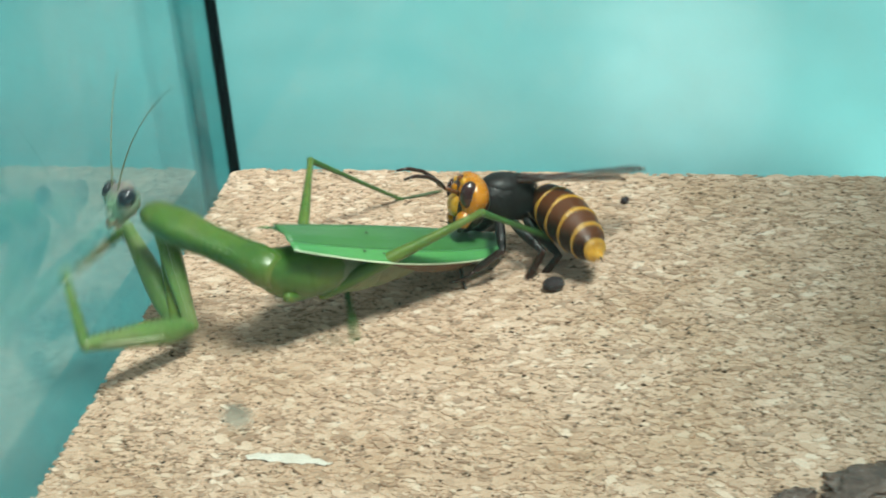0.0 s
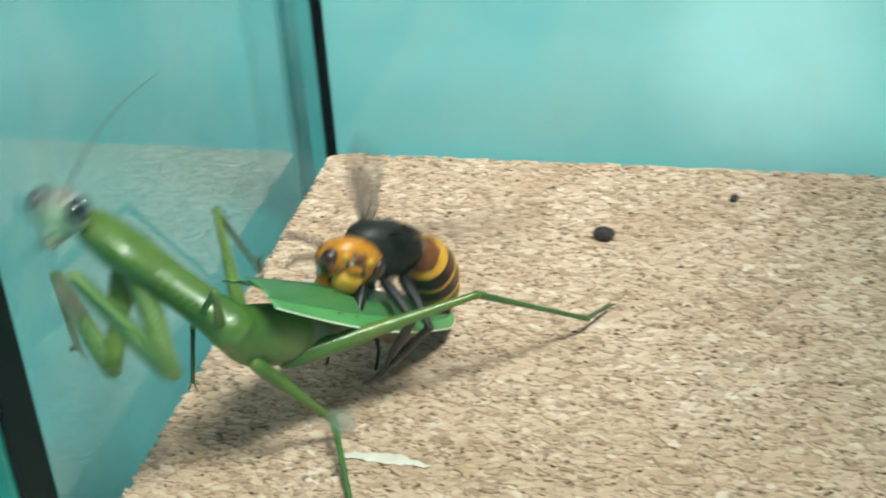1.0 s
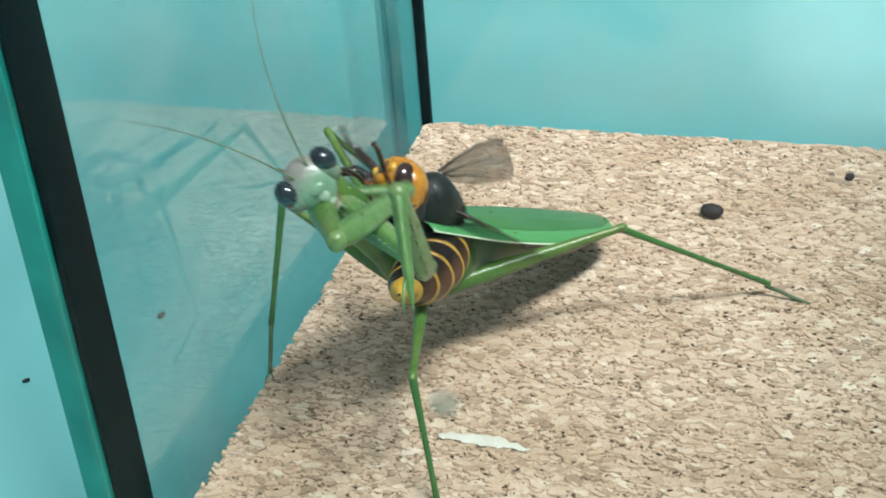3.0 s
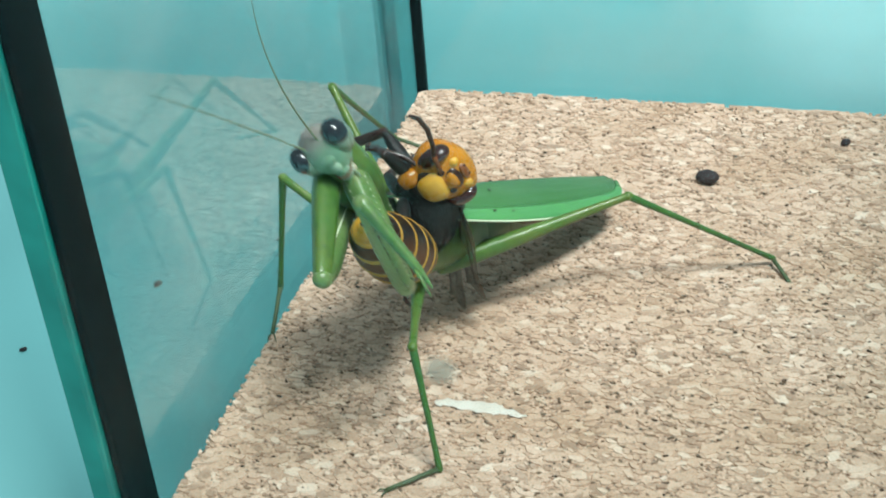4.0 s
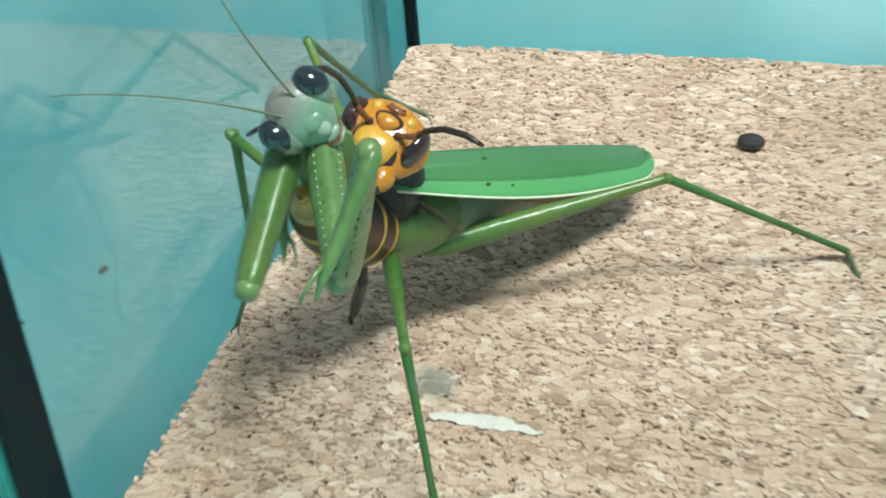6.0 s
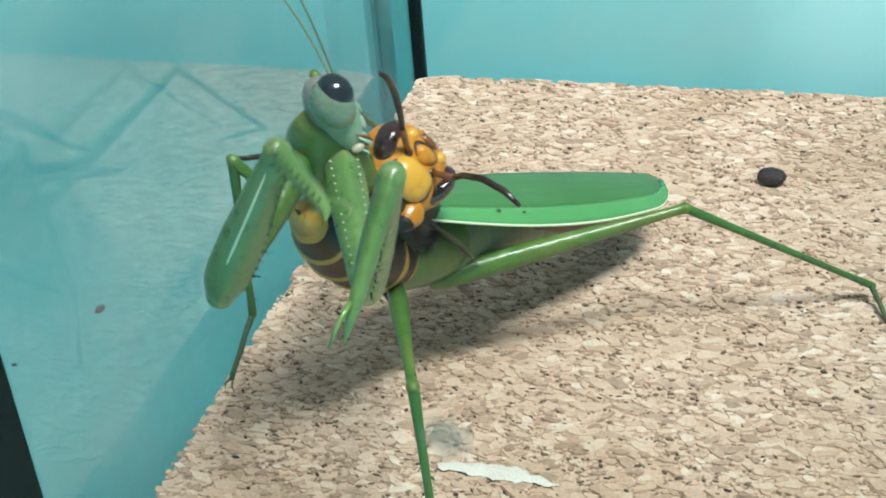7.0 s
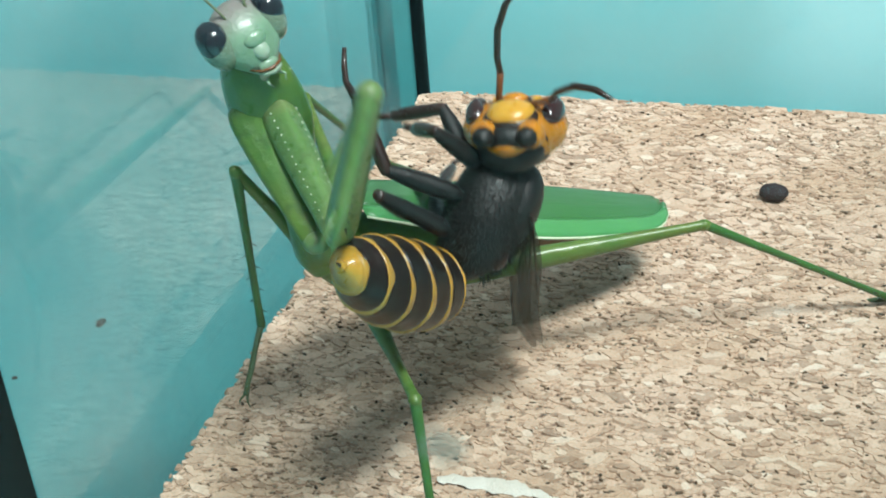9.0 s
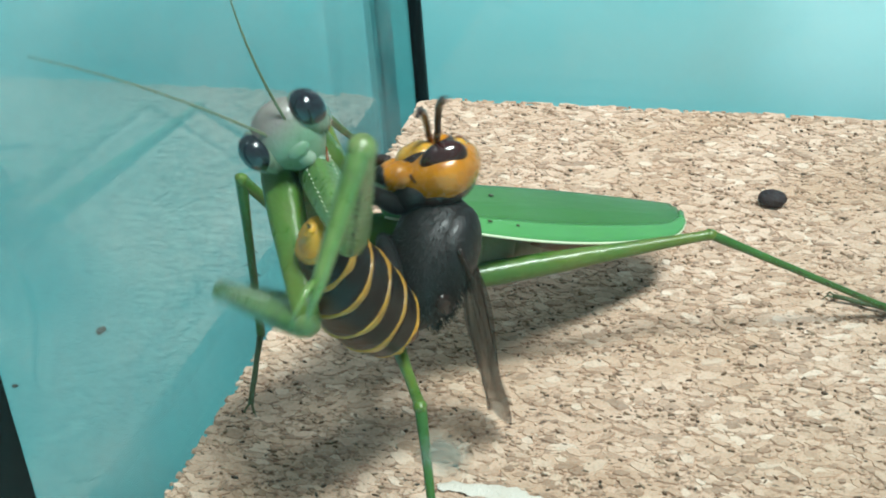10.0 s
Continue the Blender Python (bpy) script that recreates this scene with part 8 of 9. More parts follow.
    walk(H["fore", "left", "shin"], [
        (0, pose(0.00530, 0.00003, -0.00737, -44.3, -8.6, 130.8)),
        (0.5, pose(0.00564, 0.00065, -0.00736, -49.5, -9.3, 125.1)),
        (0.7, pose(0.00576, 0.00090, -0.00734, -51.3, -9.6, 122.6)),
        (1, pose(0.00509, -0.00029, -0.00735, -41.2, -8.2, 133.7)),
        (1.2, pose(0.00515, -0.00021, -0.00736, -42.1, -8.3, 132.9)),
        (1.5, pose(0.00579, 0.00097, -0.00733, -51.8, -9.6, 121.8)),
        (2, pose(0.00503, -0.00037, -0.00734, -40.4, -8.1, 134.3)),
        (3.5, pose(0.00287, -0.00255, -0.00623, -9.2, -10.5, 68.3)),
        (4, pose(0.00432, -0.00054, -0.00770, -8.0, -11.1, 79.9)),
        (4.5, pose(0.00192, -0.00223, -0.00682, -13.7, -8.4, 47.7)),
        (5, pose(0.00203, -0.00247, -0.00649, -3.6, -9.9, 60.8)),
        (6.5, pose(0.00212, -0.00202, -0.00708, -20.1, -7.6, 41.6)),
        (7, pose(0.00170, -0.00299, -0.00548, -8.4, -9.9, 60.3)),
        (7.5, pose(0.00279, -0.00191, -0.00712, -15.0, -9.3, 54.9)),
        (8, pose(0.00551, 0.00141, -0.00769, -15.1, -11.2, 98.5)),
        (8.5, pose(0.00647, -0.00048, -0.00546, -29.3, -10.6, 110.4)),
        (9, pose(0.00539, 0.00168, -0.00783, -15.6, -11.3, 90.5)),
        (9.3, pose(0.00603, 0.00230, -0.00729, -24.3, -11.3, 88.8)),
        (9.5, pose(0.00712, 0.00134, -0.00550, -43.1, -10.4, 112.9)),
        (10, pose(0.00672, 0.00162, -0.00636, -38.6, -11.2, 97.1)),
    ])
    walk(H["fore", "right", "femur"], [
        (0, pose(-0.00200, 0.00220, -0.00340, -44.9, -0.0, 111.3)),
        (0.5, pose(-0.00200, 0.00220, -0.00340, -44.8, 0.0, 129.7)),
        (0.7, pose(-0.00200, 0.00220, -0.00340, -45.1, -0.0, 126.0)),
        (1, pose(-0.00200, 0.00220, -0.00340, -44.6, -0.0, 107.6)),
        (1.2, pose(-0.00200, 0.00220, -0.00340, -45.2, -0.0, 117.8)),
        (1.5, pose(-0.00200, 0.00220, -0.00340, -44.8, 0.0, 129.9)),
        (2, pose(-0.00200, 0.00220, -0.00340, -44.9, -0.0, 110.6)),
        (3.5, pose(-0.00200, 0.00220, -0.00340, -19.8, -0.0, 118.6)),
        (4, pose(-0.00200, 0.00220, -0.00340, -37.0, 0.0, 126.0)),
        (4.5, pose(-0.00200, 0.00220, -0.00340, -16.6, -0.0, 104.4)),
        (5, pose(-0.00200, 0.00220, -0.00340, -28.3, 0.0, 104.9)),
        (6.5, pose(-0.00200, 0.00220, -0.00340, -17.5, -0.0, 103.3)),
        (7, pose(-0.00200, 0.00220, -0.00340, -23.3, -0.0, 107.3)),
        (7.5, pose(-0.00200, 0.00220, -0.00340, -22.5, 0.0, 111.8)),
        (8, pose(-0.00200, 0.00220, -0.00340, -50.8, -0.0, 141.9)),
        (8.5, pose(-0.00200, 0.00220, -0.00340, -34.9, 0.0, 165.7)),
        (9, pose(-0.00200, 0.00220, -0.00340, -44.7, -0.0, 146.1)),
        (9.3, pose(-0.00200, 0.00220, -0.00340, -59.1, -0.0, 147.3)),
        (9.5, pose(-0.00200, 0.00220, -0.00340, -71.5, -0.0, -171.4)),
        (10, pose(-0.00200, 0.00220, -0.00340, -42.3, -0.0, 171.3)),
    ])
    walk(H["fore", "right", "shin"], [
        (0, pose(-0.00570, 0.00076, -0.00735, -50.3, 9.4, -124.0)),
        (0.5, pose(-0.00506, -0.00034, -0.00735, -40.8, 8.2, -134.1)),
        (0.7, pose(-0.00520, -0.00013, -0.00736, -42.9, 8.4, -132.2)),
        (1, pose(-0.00580, 0.00100, -0.00733, -51.9, 9.7, -121.6)),
        (1.2, pose(-0.00549, 0.00036, -0.00737, -47.1, 9.0, -127.9)),
        (1.5, pose(-0.00505, -0.00035, -0.00734, -40.7, 8.2, -134.2)),
        (2, pose(-0.00572, 0.00080, -0.00735, -50.6, 9.5, -123.6)),
        (2.5, pose(-0.00602, 0.00043, -0.00666, -61.2, 8.7, 176.3)),
        (3, pose(-0.00632, 0.00005, -0.00598, -65.9, -0.8, 117.6)),
        (3.5, pose(-0.00663, -0.00032, -0.00529, -60.2, -9.7, 58.7)),
        (4, pose(-0.00562, -0.00043, -0.00677, -44.9, -7.2, 39.3)),
        (4.5, pose(-0.00720, 0.00087, -0.00500, -56.1, -8.6, 49.3)),
        (5, pose(-0.00677, 0.00093, -0.00605, -55.2, -3.8, 19.2)),
        (6.5, pose(-0.00720, 0.00097, -0.00508, -58.1, -8.4, 47.5)),
        (6.75, pose(-0.00706, 0.00082, -0.00535, -85.3, -26.6, 113.4)),
        (7, pose(-0.00691, 0.00067, -0.00561, -113.4, -9.7, 180.0)),
        (7.25, pose(-0.00686, 0.00047, -0.00558, -84.5, -27.4, 111.0)),
        (7.5, pose(-0.00680, 0.00027, -0.00554, -57.1, -7.7, 42.9)),
        (8, pose(-0.00418, -0.00058, -0.00774, -39.3, -8.7, 50.1)),
        (8.25, pose(-0.00366, -0.00142, -0.00717, -70.7, -30.4, 114.2)),
        (8.5, pose(-0.00314, -0.00225, -0.00660, -104.6, -11.7, -180.0)),
        (8.75, pose(-0.00368, -0.00168, -0.00697, -73.8, -27.5, 120.3)),
        (9, pose(-0.00422, -0.00110, -0.00734, -44.1, -10.0, 61.5)),
        (9.3, pose(-0.00355, -0.00022, -0.00820, -40.9, -7.3, 39.7)),
        (9.5, pose(-0.00173, 0.00044, -0.00871, -40.8, -3.0, 15.4)),
        (9.75, pose(-0.00218, -0.00073, -0.00794, -64.4, -37.0, 92.1)),
        (10, pose(-0.00263, -0.00190, -0.00717, -105.2, -18.3, 180.0)),
    ])
    walk(H["mid", "left", "femur"], [
        (0, pose(0.00230, 0.00560, -0.00380, -32.3, -0.0, -75.6)),
        (0.5, pose(0.00230, 0.00560, -0.00380, -40.1, 0.0, -97.8)),
        (0.7, pose(0.00230, 0.00560, -0.00380, -37.1, -0.0, -87.2)),
        (1, pose(0.00230, 0.00560, -0.00380, -32.7, -0.0, -76.4)),
        (1.2, pose(0.00230, 0.00560, -0.00380, -37.9, -0.0, -89.7)),
        (1.5, pose(0.00230, 0.00560, -0.00380, -39.2, -0.0, -94.2)),
        (2, pose(0.00230, 0.00560, -0.00380, -35.2, -0.0, -82.1)),
        (3.5, pose(0.00230, 0.00560, -0.00380, 2.8, -0.0, -93.4)),
        (4, pose(0.00230, 0.00560, -0.00380, 0.1, -0.0, -68.1)),
        (4.5, pose(0.00230, 0.00560, -0.00380, 4.8, -0.0, -109.8)),
        (5, pose(0.00230, 0.00560, -0.00380, -8.2, -0.0, -94.7)),
        (6.5, pose(0.00230, 0.00560, -0.00380, 1.4, -0.0, -108.2)),
        (7, pose(0.00230, 0.00560, -0.00380, 0.9, -0.0, -103.1)),
        (7.5, pose(0.00230, 0.00560, -0.00380, -3.6, -0.0, -94.1)),
        (8, pose(0.00230, 0.00560, -0.00380, 21.3, -0.0, -63.2)),
        (8.5, pose(0.00230, 0.00560, -0.00380, 8.8, -0.0, -46.8)),
        (8.75, pose(0.00230, 0.00560, -0.00380, -36.3, 41.4, -106.7)),
        (9, pose(0.00230, 0.00560, -0.00380, -96.4, 14.8, 180.0)),
        (9.15, pose(0.00230, 0.00560, -0.00380, -72.0, 19.8, -109.5)),
        (9.3, pose(0.00230, 0.00560, -0.00380, -58.6, 0.0, -44.0)),
        (9.4, pose(0.00230, 0.00560, -0.00380, -9.9, 0.6, -42.7)),
        (9.5, pose(0.00230, 0.00560, -0.00380, 38.8, -0.0, -41.4)),
        (10, pose(0.00230, 0.00560, -0.00380, 32.2, -0.0, -51.8)),
    ])
    walk(H["mid", "left", "shin"], [
        (0, pose(0.00770, 0.00698, -0.00733, -87.4, -23.3, 180.0)),
        (0.5, pose(0.00730, 0.00492, -0.00805, -55.9, -7.9, 136.4)),
        (0.7, pose(0.00756, 0.00586, -0.00778, -62.1, -8.6, 130.7)),
        (1, pose(0.00770, 0.00690, -0.00737, -86.7, -23.6, 180.0)),
        (1.2, pose(0.00751, 0.00563, -0.00786, -60.6, -8.4, 132.3)),
        (1.5, pose(0.00740, 0.00522, -0.00797, -58.0, -8.1, 134.7)),
        (2, pose(0.00764, 0.00634, -0.00760, -65.1, -9.1, 126.9)),
        (3.5, pose(0.00888, 0.00521, -0.00348, -7.9, -10.2, 64.7)),
        (4, pose(0.00843, 0.00806, -0.00379, -11.0, -10.3, 65.3)),
        (4.5, pose(0.00849, 0.00337, -0.00325, -4.0, -9.0, 52.0)),
        (5, pose(0.00881, 0.00506, -0.00474, -16.1, -7.6, 41.7)),
        (6.5, pose(0.00857, 0.00354, -0.00364, -11.2, -8.1, 45.7)),
        (7, pose(0.00873, 0.00411, -0.00370, -16.6, -8.6, 49.4)),
        (7.5, pose(0.00887, 0.00512, -0.00421, -14.2, -8.8, 50.4)),
        (8, pose(0.00779, 0.00837, -0.00140, -11.8, -11.2, 97.6)),
        (8.5, pose(0.00705, 0.01007, -0.00279, -37.4, -11.3, 95.7)),
        (8.6, pose(0.00801, 0.00891, -0.00360, -38.9, -11.5, 102.6)),
        (8.7, pose(0.00843, 0.00691, -0.00586, -40.0, -9.7, 119.1)),
        (8.8, pose(0.00707, 0.00618, -0.00832, -41.0, -7.0, 140.3)),
        (9, pose(0.00397, 0.00633, -0.01014, -47.5, -1.4, 172.8)),
        (9.3, pose(0.00469, 0.00807, -0.00943, -70.2, 1.7, 180.0)),
        (9.4, pose(0.00670, 0.01039, -0.00493, -58.2, -11.7, 131.6)),
        (9.5, pose(0.00570, 0.00946, 0.00033, -40.0, -11.2, 80.6)),
        (10, pose(0.00669, 0.00905, -0.00028, -29.9, -10.7, 109.8)),
    ])
    walk(H["mid", "right", "femur"], [
        (0, pose(-0.00230, 0.00560, -0.00380, -40.0, -0.0, 97.4)),
        (0.5, pose(-0.00230, 0.00560, -0.00380, -33.2, 0.0, 77.5)),
        (0.7, pose(-0.00230, 0.00560, -0.00380, -38.5, -0.0, 91.7)),
        (1, pose(-0.00230, 0.00560, -0.00380, -38.8, -0.0, 92.6)),
        (1.2, pose(-0.00230, 0.00560, -0.00380, -33.5, -0.0, 78.1)),
        (1.5, pose(-0.00230, 0.00560, -0.00380, -36.0, -0.0, 84.1)),
        (2, pose(-0.00230, 0.00560, -0.00380, -36.2, -0.0, 84.7)),
        (3.5, pose(-0.00230, 0.00560, -0.00380, -19.1, -0.0, 61.2)),
        (4, pose(-0.00230, 0.00560, -0.00380, -6.0, -0.0, 85.5)),
        (4.5, pose(-0.00230, 0.00560, -0.00380, -18.0, 0.0, 46.1)),
        (5, pose(-0.00230, 0.00560, -0.00380, -6.1, 0.0, 59.5)),
        (6.5, pose(-0.00230, 0.00560, -0.00380, -12.9, -0.0, 50.1)),
        (7, pose(-0.00230, 0.00560, -0.00380, -20.5, -0.0, 51.8)),
        (7.5, pose(-0.00230, 0.00560, -0.00380, -7.6, -0.0, 63.2)),
        (8, pose(-0.00230, 0.00560, -0.00380, -19.3, 0.0, 85.4)),
        (8.5, pose(-0.00230, 0.00560, -0.00380, -25.2, 0.0, 110.5)),
        (9, pose(-0.00230, 0.00560, -0.00380, -18.9, 0.0, 86.3)),
        (9.3, pose(-0.00230, 0.00560, -0.00380, -24.4, -0.0, 97.6)),
        (9.5, pose(-0.00230, 0.00560, -0.00380, -44.3, -0.0, 99.2)),
        (10, pose(-0.00230, 0.00560, -0.00380, -37.9, 0.0, 98.5)),
    ])
    walk(H["mid", "right", "shin"], [
        (0, pose(-0.00731, 0.00495, -0.00804, -56.2, 7.9, -136.2)),
        (0.5, pose(-0.00769, 0.00680, -0.00741, -85.8, 23.9, 180.0)),
        (0.7, pose(-0.00746, 0.00545, -0.00791, -59.5, 8.3, -133.4)),
        (1, pose(-0.00744, 0.00537, -0.00793, -59.0, 8.2, -133.9)),
        (1.2, pose(-0.00769, 0.00673, -0.00744, -85.3, 24.1, 180.0)),
        (1.5, pose(-0.00761, 0.00615, -0.00768, -63.9, 8.9, -128.5)),
        (2, pose(-0.00760, 0.00609, -0.00770, -63.5, 8.8, -129.0)),
        (2.5, pose(-0.00766, 0.00693, -0.00712, -37.1, 38.2, -71.6)),
        (3, pose(-0.00771, 0.00777, -0.00654, 6.8, 28.1, -0.4)),
        (3.5, pose(-0.00777, 0.00861, -0.00596, 17.0, -8.4, 47.7)),
        (4, pose(-0.00884, 0.00611, -0.00449, 30.5, -11.3, 91.1)),
        (4.5, pose(-0.00682, 0.00996, -0.00584, 18.3, -6.3, 33.8)),
        (5, pose(-0.00796, 0.00893, -0.00451, 32.2, -9.2, 54.1)),
        (6.5, pose(-0.00724, 0.00973, -0.00527, 25.1, -7.6, 41.6)),
        (7, pose(-0.00716, 0.00942, -0.00611, 15.9, -7.2, 38.9)),
        (7.5, pose(-0.00814, 0.00855, -0.00468, 30.6, -9.6, 57.5)),
        (8, pose(-0.00851, 0.00610, -0.00598, 16.0, -11.3, 95.7)),
        (8.5, pose(-0.00789, 0.00351, -0.00661, 12.6, -10.9, 105.6)),
        (9, pose(-0.00853, 0.00600, -0.00594, 17.2, -11.3, 94.4)),
        (9.3, pose(-0.00826, 0.00481, -0.00653, 7.6, -10.1, 117.0)),
        (9.5, pose(-0.00696, 0.00484, -0.00841, -10.5, -9.8, 120.4)),
        (10, pose(-0.00745, 0.00483, -0.00785, -0.4, -11.0, 104.4)),
    ])
    walk(H["hind", "left", "femur"], [
        (0, pose(0.00220, 0.00880, -0.00340, -36.3, 0.0, -74.6)),
        (0.5, pose(0.00220, 0.00880, -0.00340, -31.3, -0.0, -65.3)),
        (0.7, pose(0.00220, 0.00880, -0.00340, -29.5, -0.0, -62.3)),
        (1, pose(0.00220, 0.00880, -0.00340, -39.1, 0.0, -81.2)),
        (1.2, pose(0.00220, 0.00880, -0.00340, -38.4, 0.0, -79.4)),
        (1.5, pose(0.00220, 0.00880, -0.00340, -29.0, -0.0, -61.6)),
        (2, pose(0.00220, 0.00880, -0.00340, -39.8, -0.0, -83.0)),
        (2.75, pose(0.00220, 0.00880, -0.00340, -14.7, 10.2, -39.3)),
        (3.5, pose(0.00220, 0.00880, -0.00340, 10.4, -0.0, 4.4)),
        (4, pose(0.00220, 0.00880, -0.00340, 25.8, -0.0, 23.2)),
        (4.5, pose(0.00220, 0.00880, -0.00340, 5.2, -0.0, -13.3)),
        (5, pose(0.00220, 0.00880, -0.00340, 19.2, -0.0, -2.8)),
        (6.5, pose(0.00220, 0.00880, -0.00340, -1.3, -0.0, -17.1)),
        (7, pose(0.00220, 0.00880, -0.00340, 11.0, -0.0, -5.1)),
        (7.5, pose(0.00220, 0.00880, -0.00340, 5.4, -0.0, -4.7)),
        (8, pose(0.00220, 0.00880, -0.00340, 36.0, -0.0, 53.4)),
        (8.167, pose(0.00220, 0.00880, -0.00340, 20.8, 25.9, -0.8)),
        (8.333, pose(0.00220, 0.00880, -0.00340, -12.5, 25.9, -66.3)),
        (8.5, pose(0.00220, 0.00880, -0.00340, -27.8, -0.0, -120.5)),
        (9, pose(0.00220, 0.00880, -0.00340, -57.2, 0.0, -93.2)),
        (9.3, pose(0.00220, 0.00880, -0.00340, -48.1, 0.0, -82.8)),
        (9.5, pose(0.00220, 0.00880, -0.00340, -26.9, -0.0, -94.6)),
        (10, pose(0.00220, 0.00880, -0.00340, -36.9, -0.0, -94.3)),
    ])
    walk(H["hind", "left", "shin"], [
        (0, pose(0.00826, 0.01047, -0.00802, -60.5, -9.0, 127.9)),
        (0.5, pose(0.00825, 0.01158, -0.00746, -65.8, -10.0, 118.7)),
        (0.7, pose(0.00821, 0.01195, -0.00724, -89.6, -24.8, 180.0)),
        (1, pose(0.00818, 0.00973, -0.00832, -56.7, -8.4, 132.0)),
        (1.2, pose(0.00821, 0.00993, -0.00824, -57.7, -8.6, 131.0)),
        (1.5, pose(0.00820, 0.01205, -0.00718, -90.4, -24.5, 180.0)),
        (2, pose(0.00815, 0.00953, -0.00839, -55.7, -8.3, 133.0)),
        (2.4, pose(0.00813, 0.01199, -0.00734, -38.5, -14.3, 106.4)),
        (2.5, pose(0.00786, 0.01296, -0.00678, -35.7, -16.3, 99.7)),
        (2.6, pose(0.00744, 0.01387, -0.00616, -32.8, -18.2, 92.6)),
        (2.7, pose(0.00690, 0.01464, -0.00554, -29.5, -19.5, 84.8)),
        (2.75, pose(0.00671, 0.01486, -0.00535, -28.3, -19.7, 82.0)),
        (2.8, pose(0.00630, 0.01524, -0.00498, -25.7, -19.8, 76.1)),
        (2.9, pose(0.00568, 0.01570, -0.00448, -21.7, -19.1, 66.9)),
        (3, pose(0.00503, 0.01604, -0.00404, -17.7, -17.3, 57.9)),
        (3.1, pose(0.00437, 0.01629, -0.00363, -14.1, -14.9, 49.5)),
        (3.5, pose(0.00160, 0.01645, -0.00199, -2.2, -6.0, 31.9)),
        (4, pose(-0.00056, 0.01525, -0.00000, 9.3, -8.2, 46.2)),
        (4.5, pose(0.00399, 0.01636, -0.00269, -6.0, -2.3, 11.7)),
        (5, pose(0.00256, 0.01616, -0.00083, 5.5, -4.9, 25.3)),
        (6.5, pose(0.00449, 0.01625, -0.00358, -11.7, -1.1, 5.7)),
        (7, pose(0.00287, 0.01643, -0.00191, -2.7, -4.6, 23.8)),
        (7.5, pose(0.00283, 0.01654, -0.00266, -5.8, -3.8, 19.4)),
        (8, pose(-0.00286, 0.01257, 0.00119, 11.6, -10.6, 69.3)),
        (8.1, pose(-0.00009, 0.01507, 0.00064, 10.6, -11.1, 75.0)),
        (8.2, pose(0.00503, 0.01588, -0.00176, 9.2, -11.3, 78.5)),
        (8.3, pose(0.00813, 0.01382, -0.00412, 7.8, -11.3, 80.3)),
        (8.4, pose(0.00943, 0.00880, -0.00632, 6.7, -11.2, 81.2)),
        (8.5, pose(0.00815, 0.00530, -0.00703, 6.3, -11.2, 81.5)),
        (9, pose(0.00642, 0.00856, -0.00995, 26.0, -11.2, 80.5)),
        (9.3, pose(0.00736, 0.00945, -0.00921, 17.1, -11.2, 84.0)),
        (9.5, pose(0.00913, 0.00824, -0.00693, -2.1, -11.0, 104.3)),
        (10, pose(0.00842, 0.00833, -0.00809, 2.1, -11.2, 80.4)),
    ])
    walk(H["hind", "right", "femur"], [
        (0, pose(-0.00220, 0.00880, -0.00340, -30.5, -0.0, 63.9)),
        (0.5, pose(-0.00220, 0.00880, -0.00340, -39.5, 0.0, 82.2)),
        (0.7, pose(-0.00220, 0.00880, -0.00340, -37.7, -0.0, 77.7)),
        (1, pose(-0.00220, 0.00880, -0.00340, -28.8, -0.0, 61.3)),
        (1.2, pose(-0.00220, 0.00880, -0.00340, -33.6, 0.0, 69.3)),
        (1.5, pose(-0.00220, 0.00880, -0.00340, -39.6, -0.0, 82.5)),
        (2, pose(-0.00220, 0.00880, -0.00340, -30.2, -0.0, 63.5)),
        (3.5, pose(-0.00220, 0.00880, -0.00340, 1.5, 0.0, 71.0)),
        (4, pose(-0.00220, 0.00880, -0.00340, -0.8, -0.0, 85.4)),
        (4.5, pose(-0.00220, 0.00880, -0.00340, 5.8, -0.0, 58.9)),
        (5, pose(-0.00220, 0.00880, -0.00340, -2.3, 0.0, 57.1)),
        (6.5, pose(-0.00220, 0.00880, -0.00340, 3.9, -0.0, 57.1)),
        (7, pose(-0.00220, 0.00880, -0.00340, -5.6, -0.0, 56.4)),
        (7.5, pose(-0.00220, 0.00880, -0.00340, 1.9, -0.0, 65.4)),
        (8, pose(-0.00220, 0.00880, -0.00340, -8.6, 0.0, 107.0)),
        (8.5, pose(-0.00220, 0.00880, -0.00340, -20.8, -0.0, 108.0)),
        (9, pose(-0.00220, 0.00880, -0.00340, -5.4, -0.0, 110.4)),
        (9.3, pose(-0.00220, 0.00880, -0.00340, -17.9, -0.0, 104.8)),
        (9.5, pose(-0.00220, 0.00880, -0.00340, -39.7, -0.0, 99.5)),
        (10, pose(-0.00220, 0.00880, -0.00340, -20.0, 0.0, 117.8)),
    ])
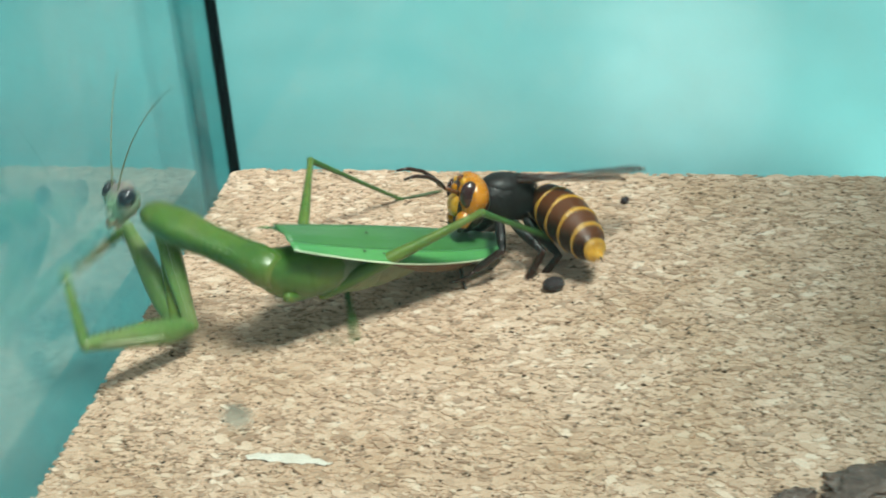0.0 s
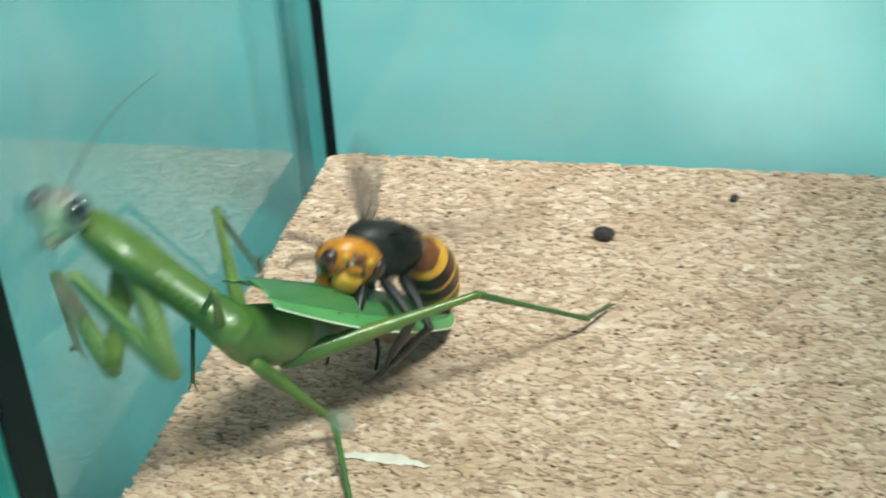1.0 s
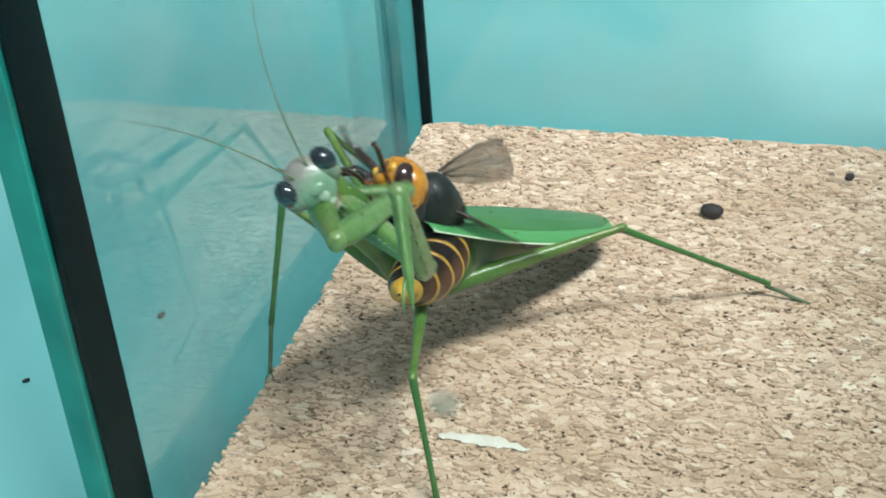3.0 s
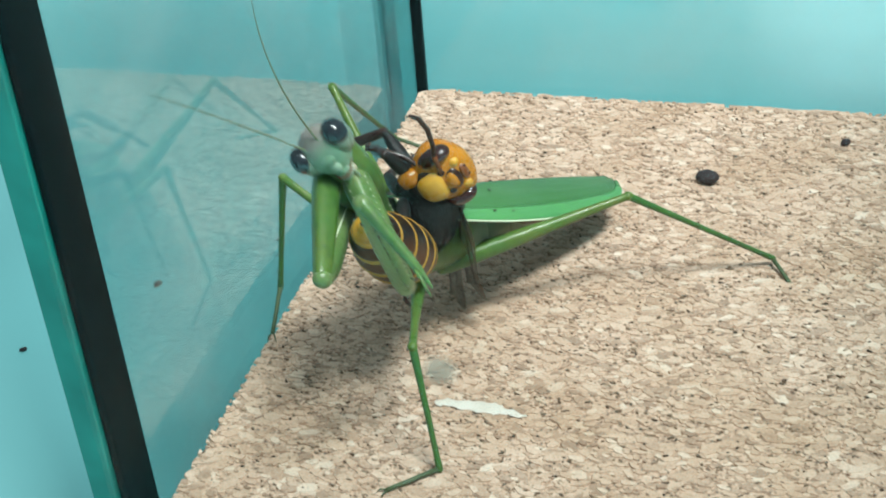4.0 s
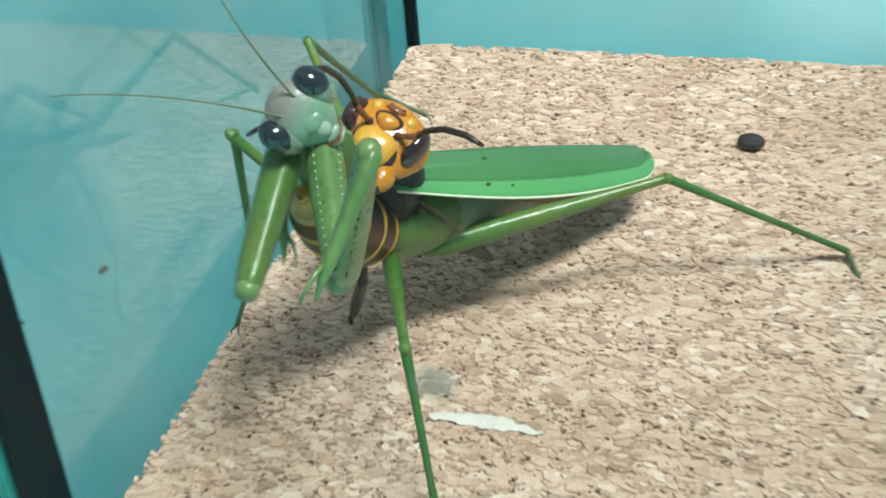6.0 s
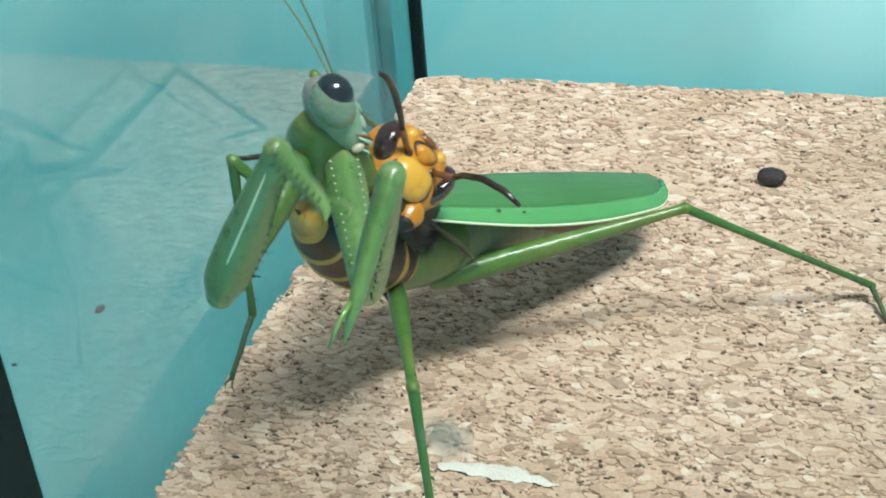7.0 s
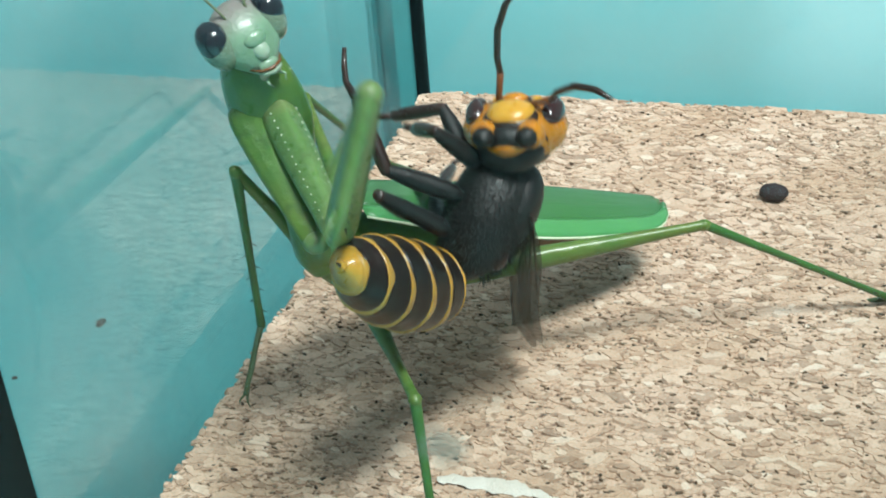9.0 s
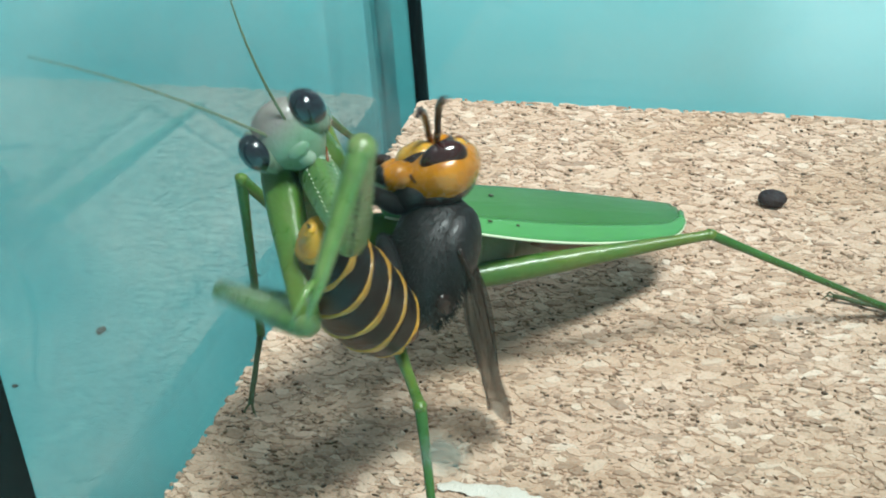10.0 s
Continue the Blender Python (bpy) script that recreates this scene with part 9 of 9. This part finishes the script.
    walk(H["hind", "right", "shin"], [
        (0, pose(-0.00824, 0.01175, -0.00736, -88.0, 25.4, 180.0)),
        (0.5, pose(-0.00816, 0.00961, -0.00836, -56.2, 8.4, -132.6)),
        (0.7, pose(-0.00823, 0.01012, -0.00817, -58.7, 8.7, -130.0)),
        (1, pose(-0.00820, 0.01208, -0.00716, -90.6, 24.4, 180.0)),
        (1.2, pose(-0.00828, 0.01109, -0.00772, -63.5, 9.5, -123.3)),
        (1.5, pose(-0.00816, 0.00958, -0.00837, -56.0, 8.4, -132.7)),
        (2, pose(-0.00823, 0.01181, -0.00732, -88.4, 25.2, 180.0)),
        (2.375, pose(-0.00856, 0.01169, -0.00629, -74.3, -3.1, 159.4)),
        (2.75, pose(-0.00890, 0.01158, -0.00526, -49.2, -23.1, 130.2)),
        (3.5, pose(-0.00957, 0.01134, -0.00320, 13.8, -9.8, 59.8)),
        (4, pose(-0.00997, 0.00943, -0.00351, 13.6, -10.9, 75.1)),
        (4.5, pose(-0.00884, 0.01281, -0.00261, 19.1, -8.7, 50.1)),
        (5, pose(-0.00874, 0.01303, -0.00371, 8.6, -7.7, 42.7)),
        (6.5, pose(-0.00873, 0.01303, -0.00287, 17.1, -8.5, 48.3)),
        (7, pose(-0.00866, 0.01310, -0.00416, 4.8, -7.9, 43.7)),
        (7.5, pose(-0.00929, 0.01204, -0.00315, 14.6, -9.3, 54.6)),
        (8, pose(-0.00958, 0.00655, -0.00456, 6.3, -10.9, 106.2)),
        (8.5, pose(-0.00913, 0.00655, -0.00617, -10.1, -11.2, 97.6)),
        (9, pose(-0.00948, 0.00610, -0.00414, 8.8, -10.6, 110.8)),
        (9.3, pose(-0.00938, 0.00691, -0.00579, -2.8, -10.9, 105.0)),
        (9.5, pose(-0.00812, 0.00780, -0.00838, -23.9, -11.2, 98.4)),
        (10, pose(-0.00868, 0.00538, -0.00607, -6.1, -10.1, 117.2)),
    ])
    walk(moved_pellet, [
        (0, pose(0.0630, -0.0410, 0.0012, 0, 0, 20)), (0.3, pose(0.0630, -0.0410, 0.0012, 0, 0, 20)), (0.5, pose(0.0583, -0.0388, 0.0012, 0, 20, 40)),
        (0.7, pose(0.0497, -0.0205, 0.0026, 60, 30, 30)), (0.85, pose(0.0515, -0.0232, 0.0012, 20, 0, 10)), (1.0, pose(0.0530, -0.0264, 0.0011, 0, 0, -8)), (10, pose(0.0530, -0.0264, 0.0011, 0, 0, -8)),
    ])


motions()
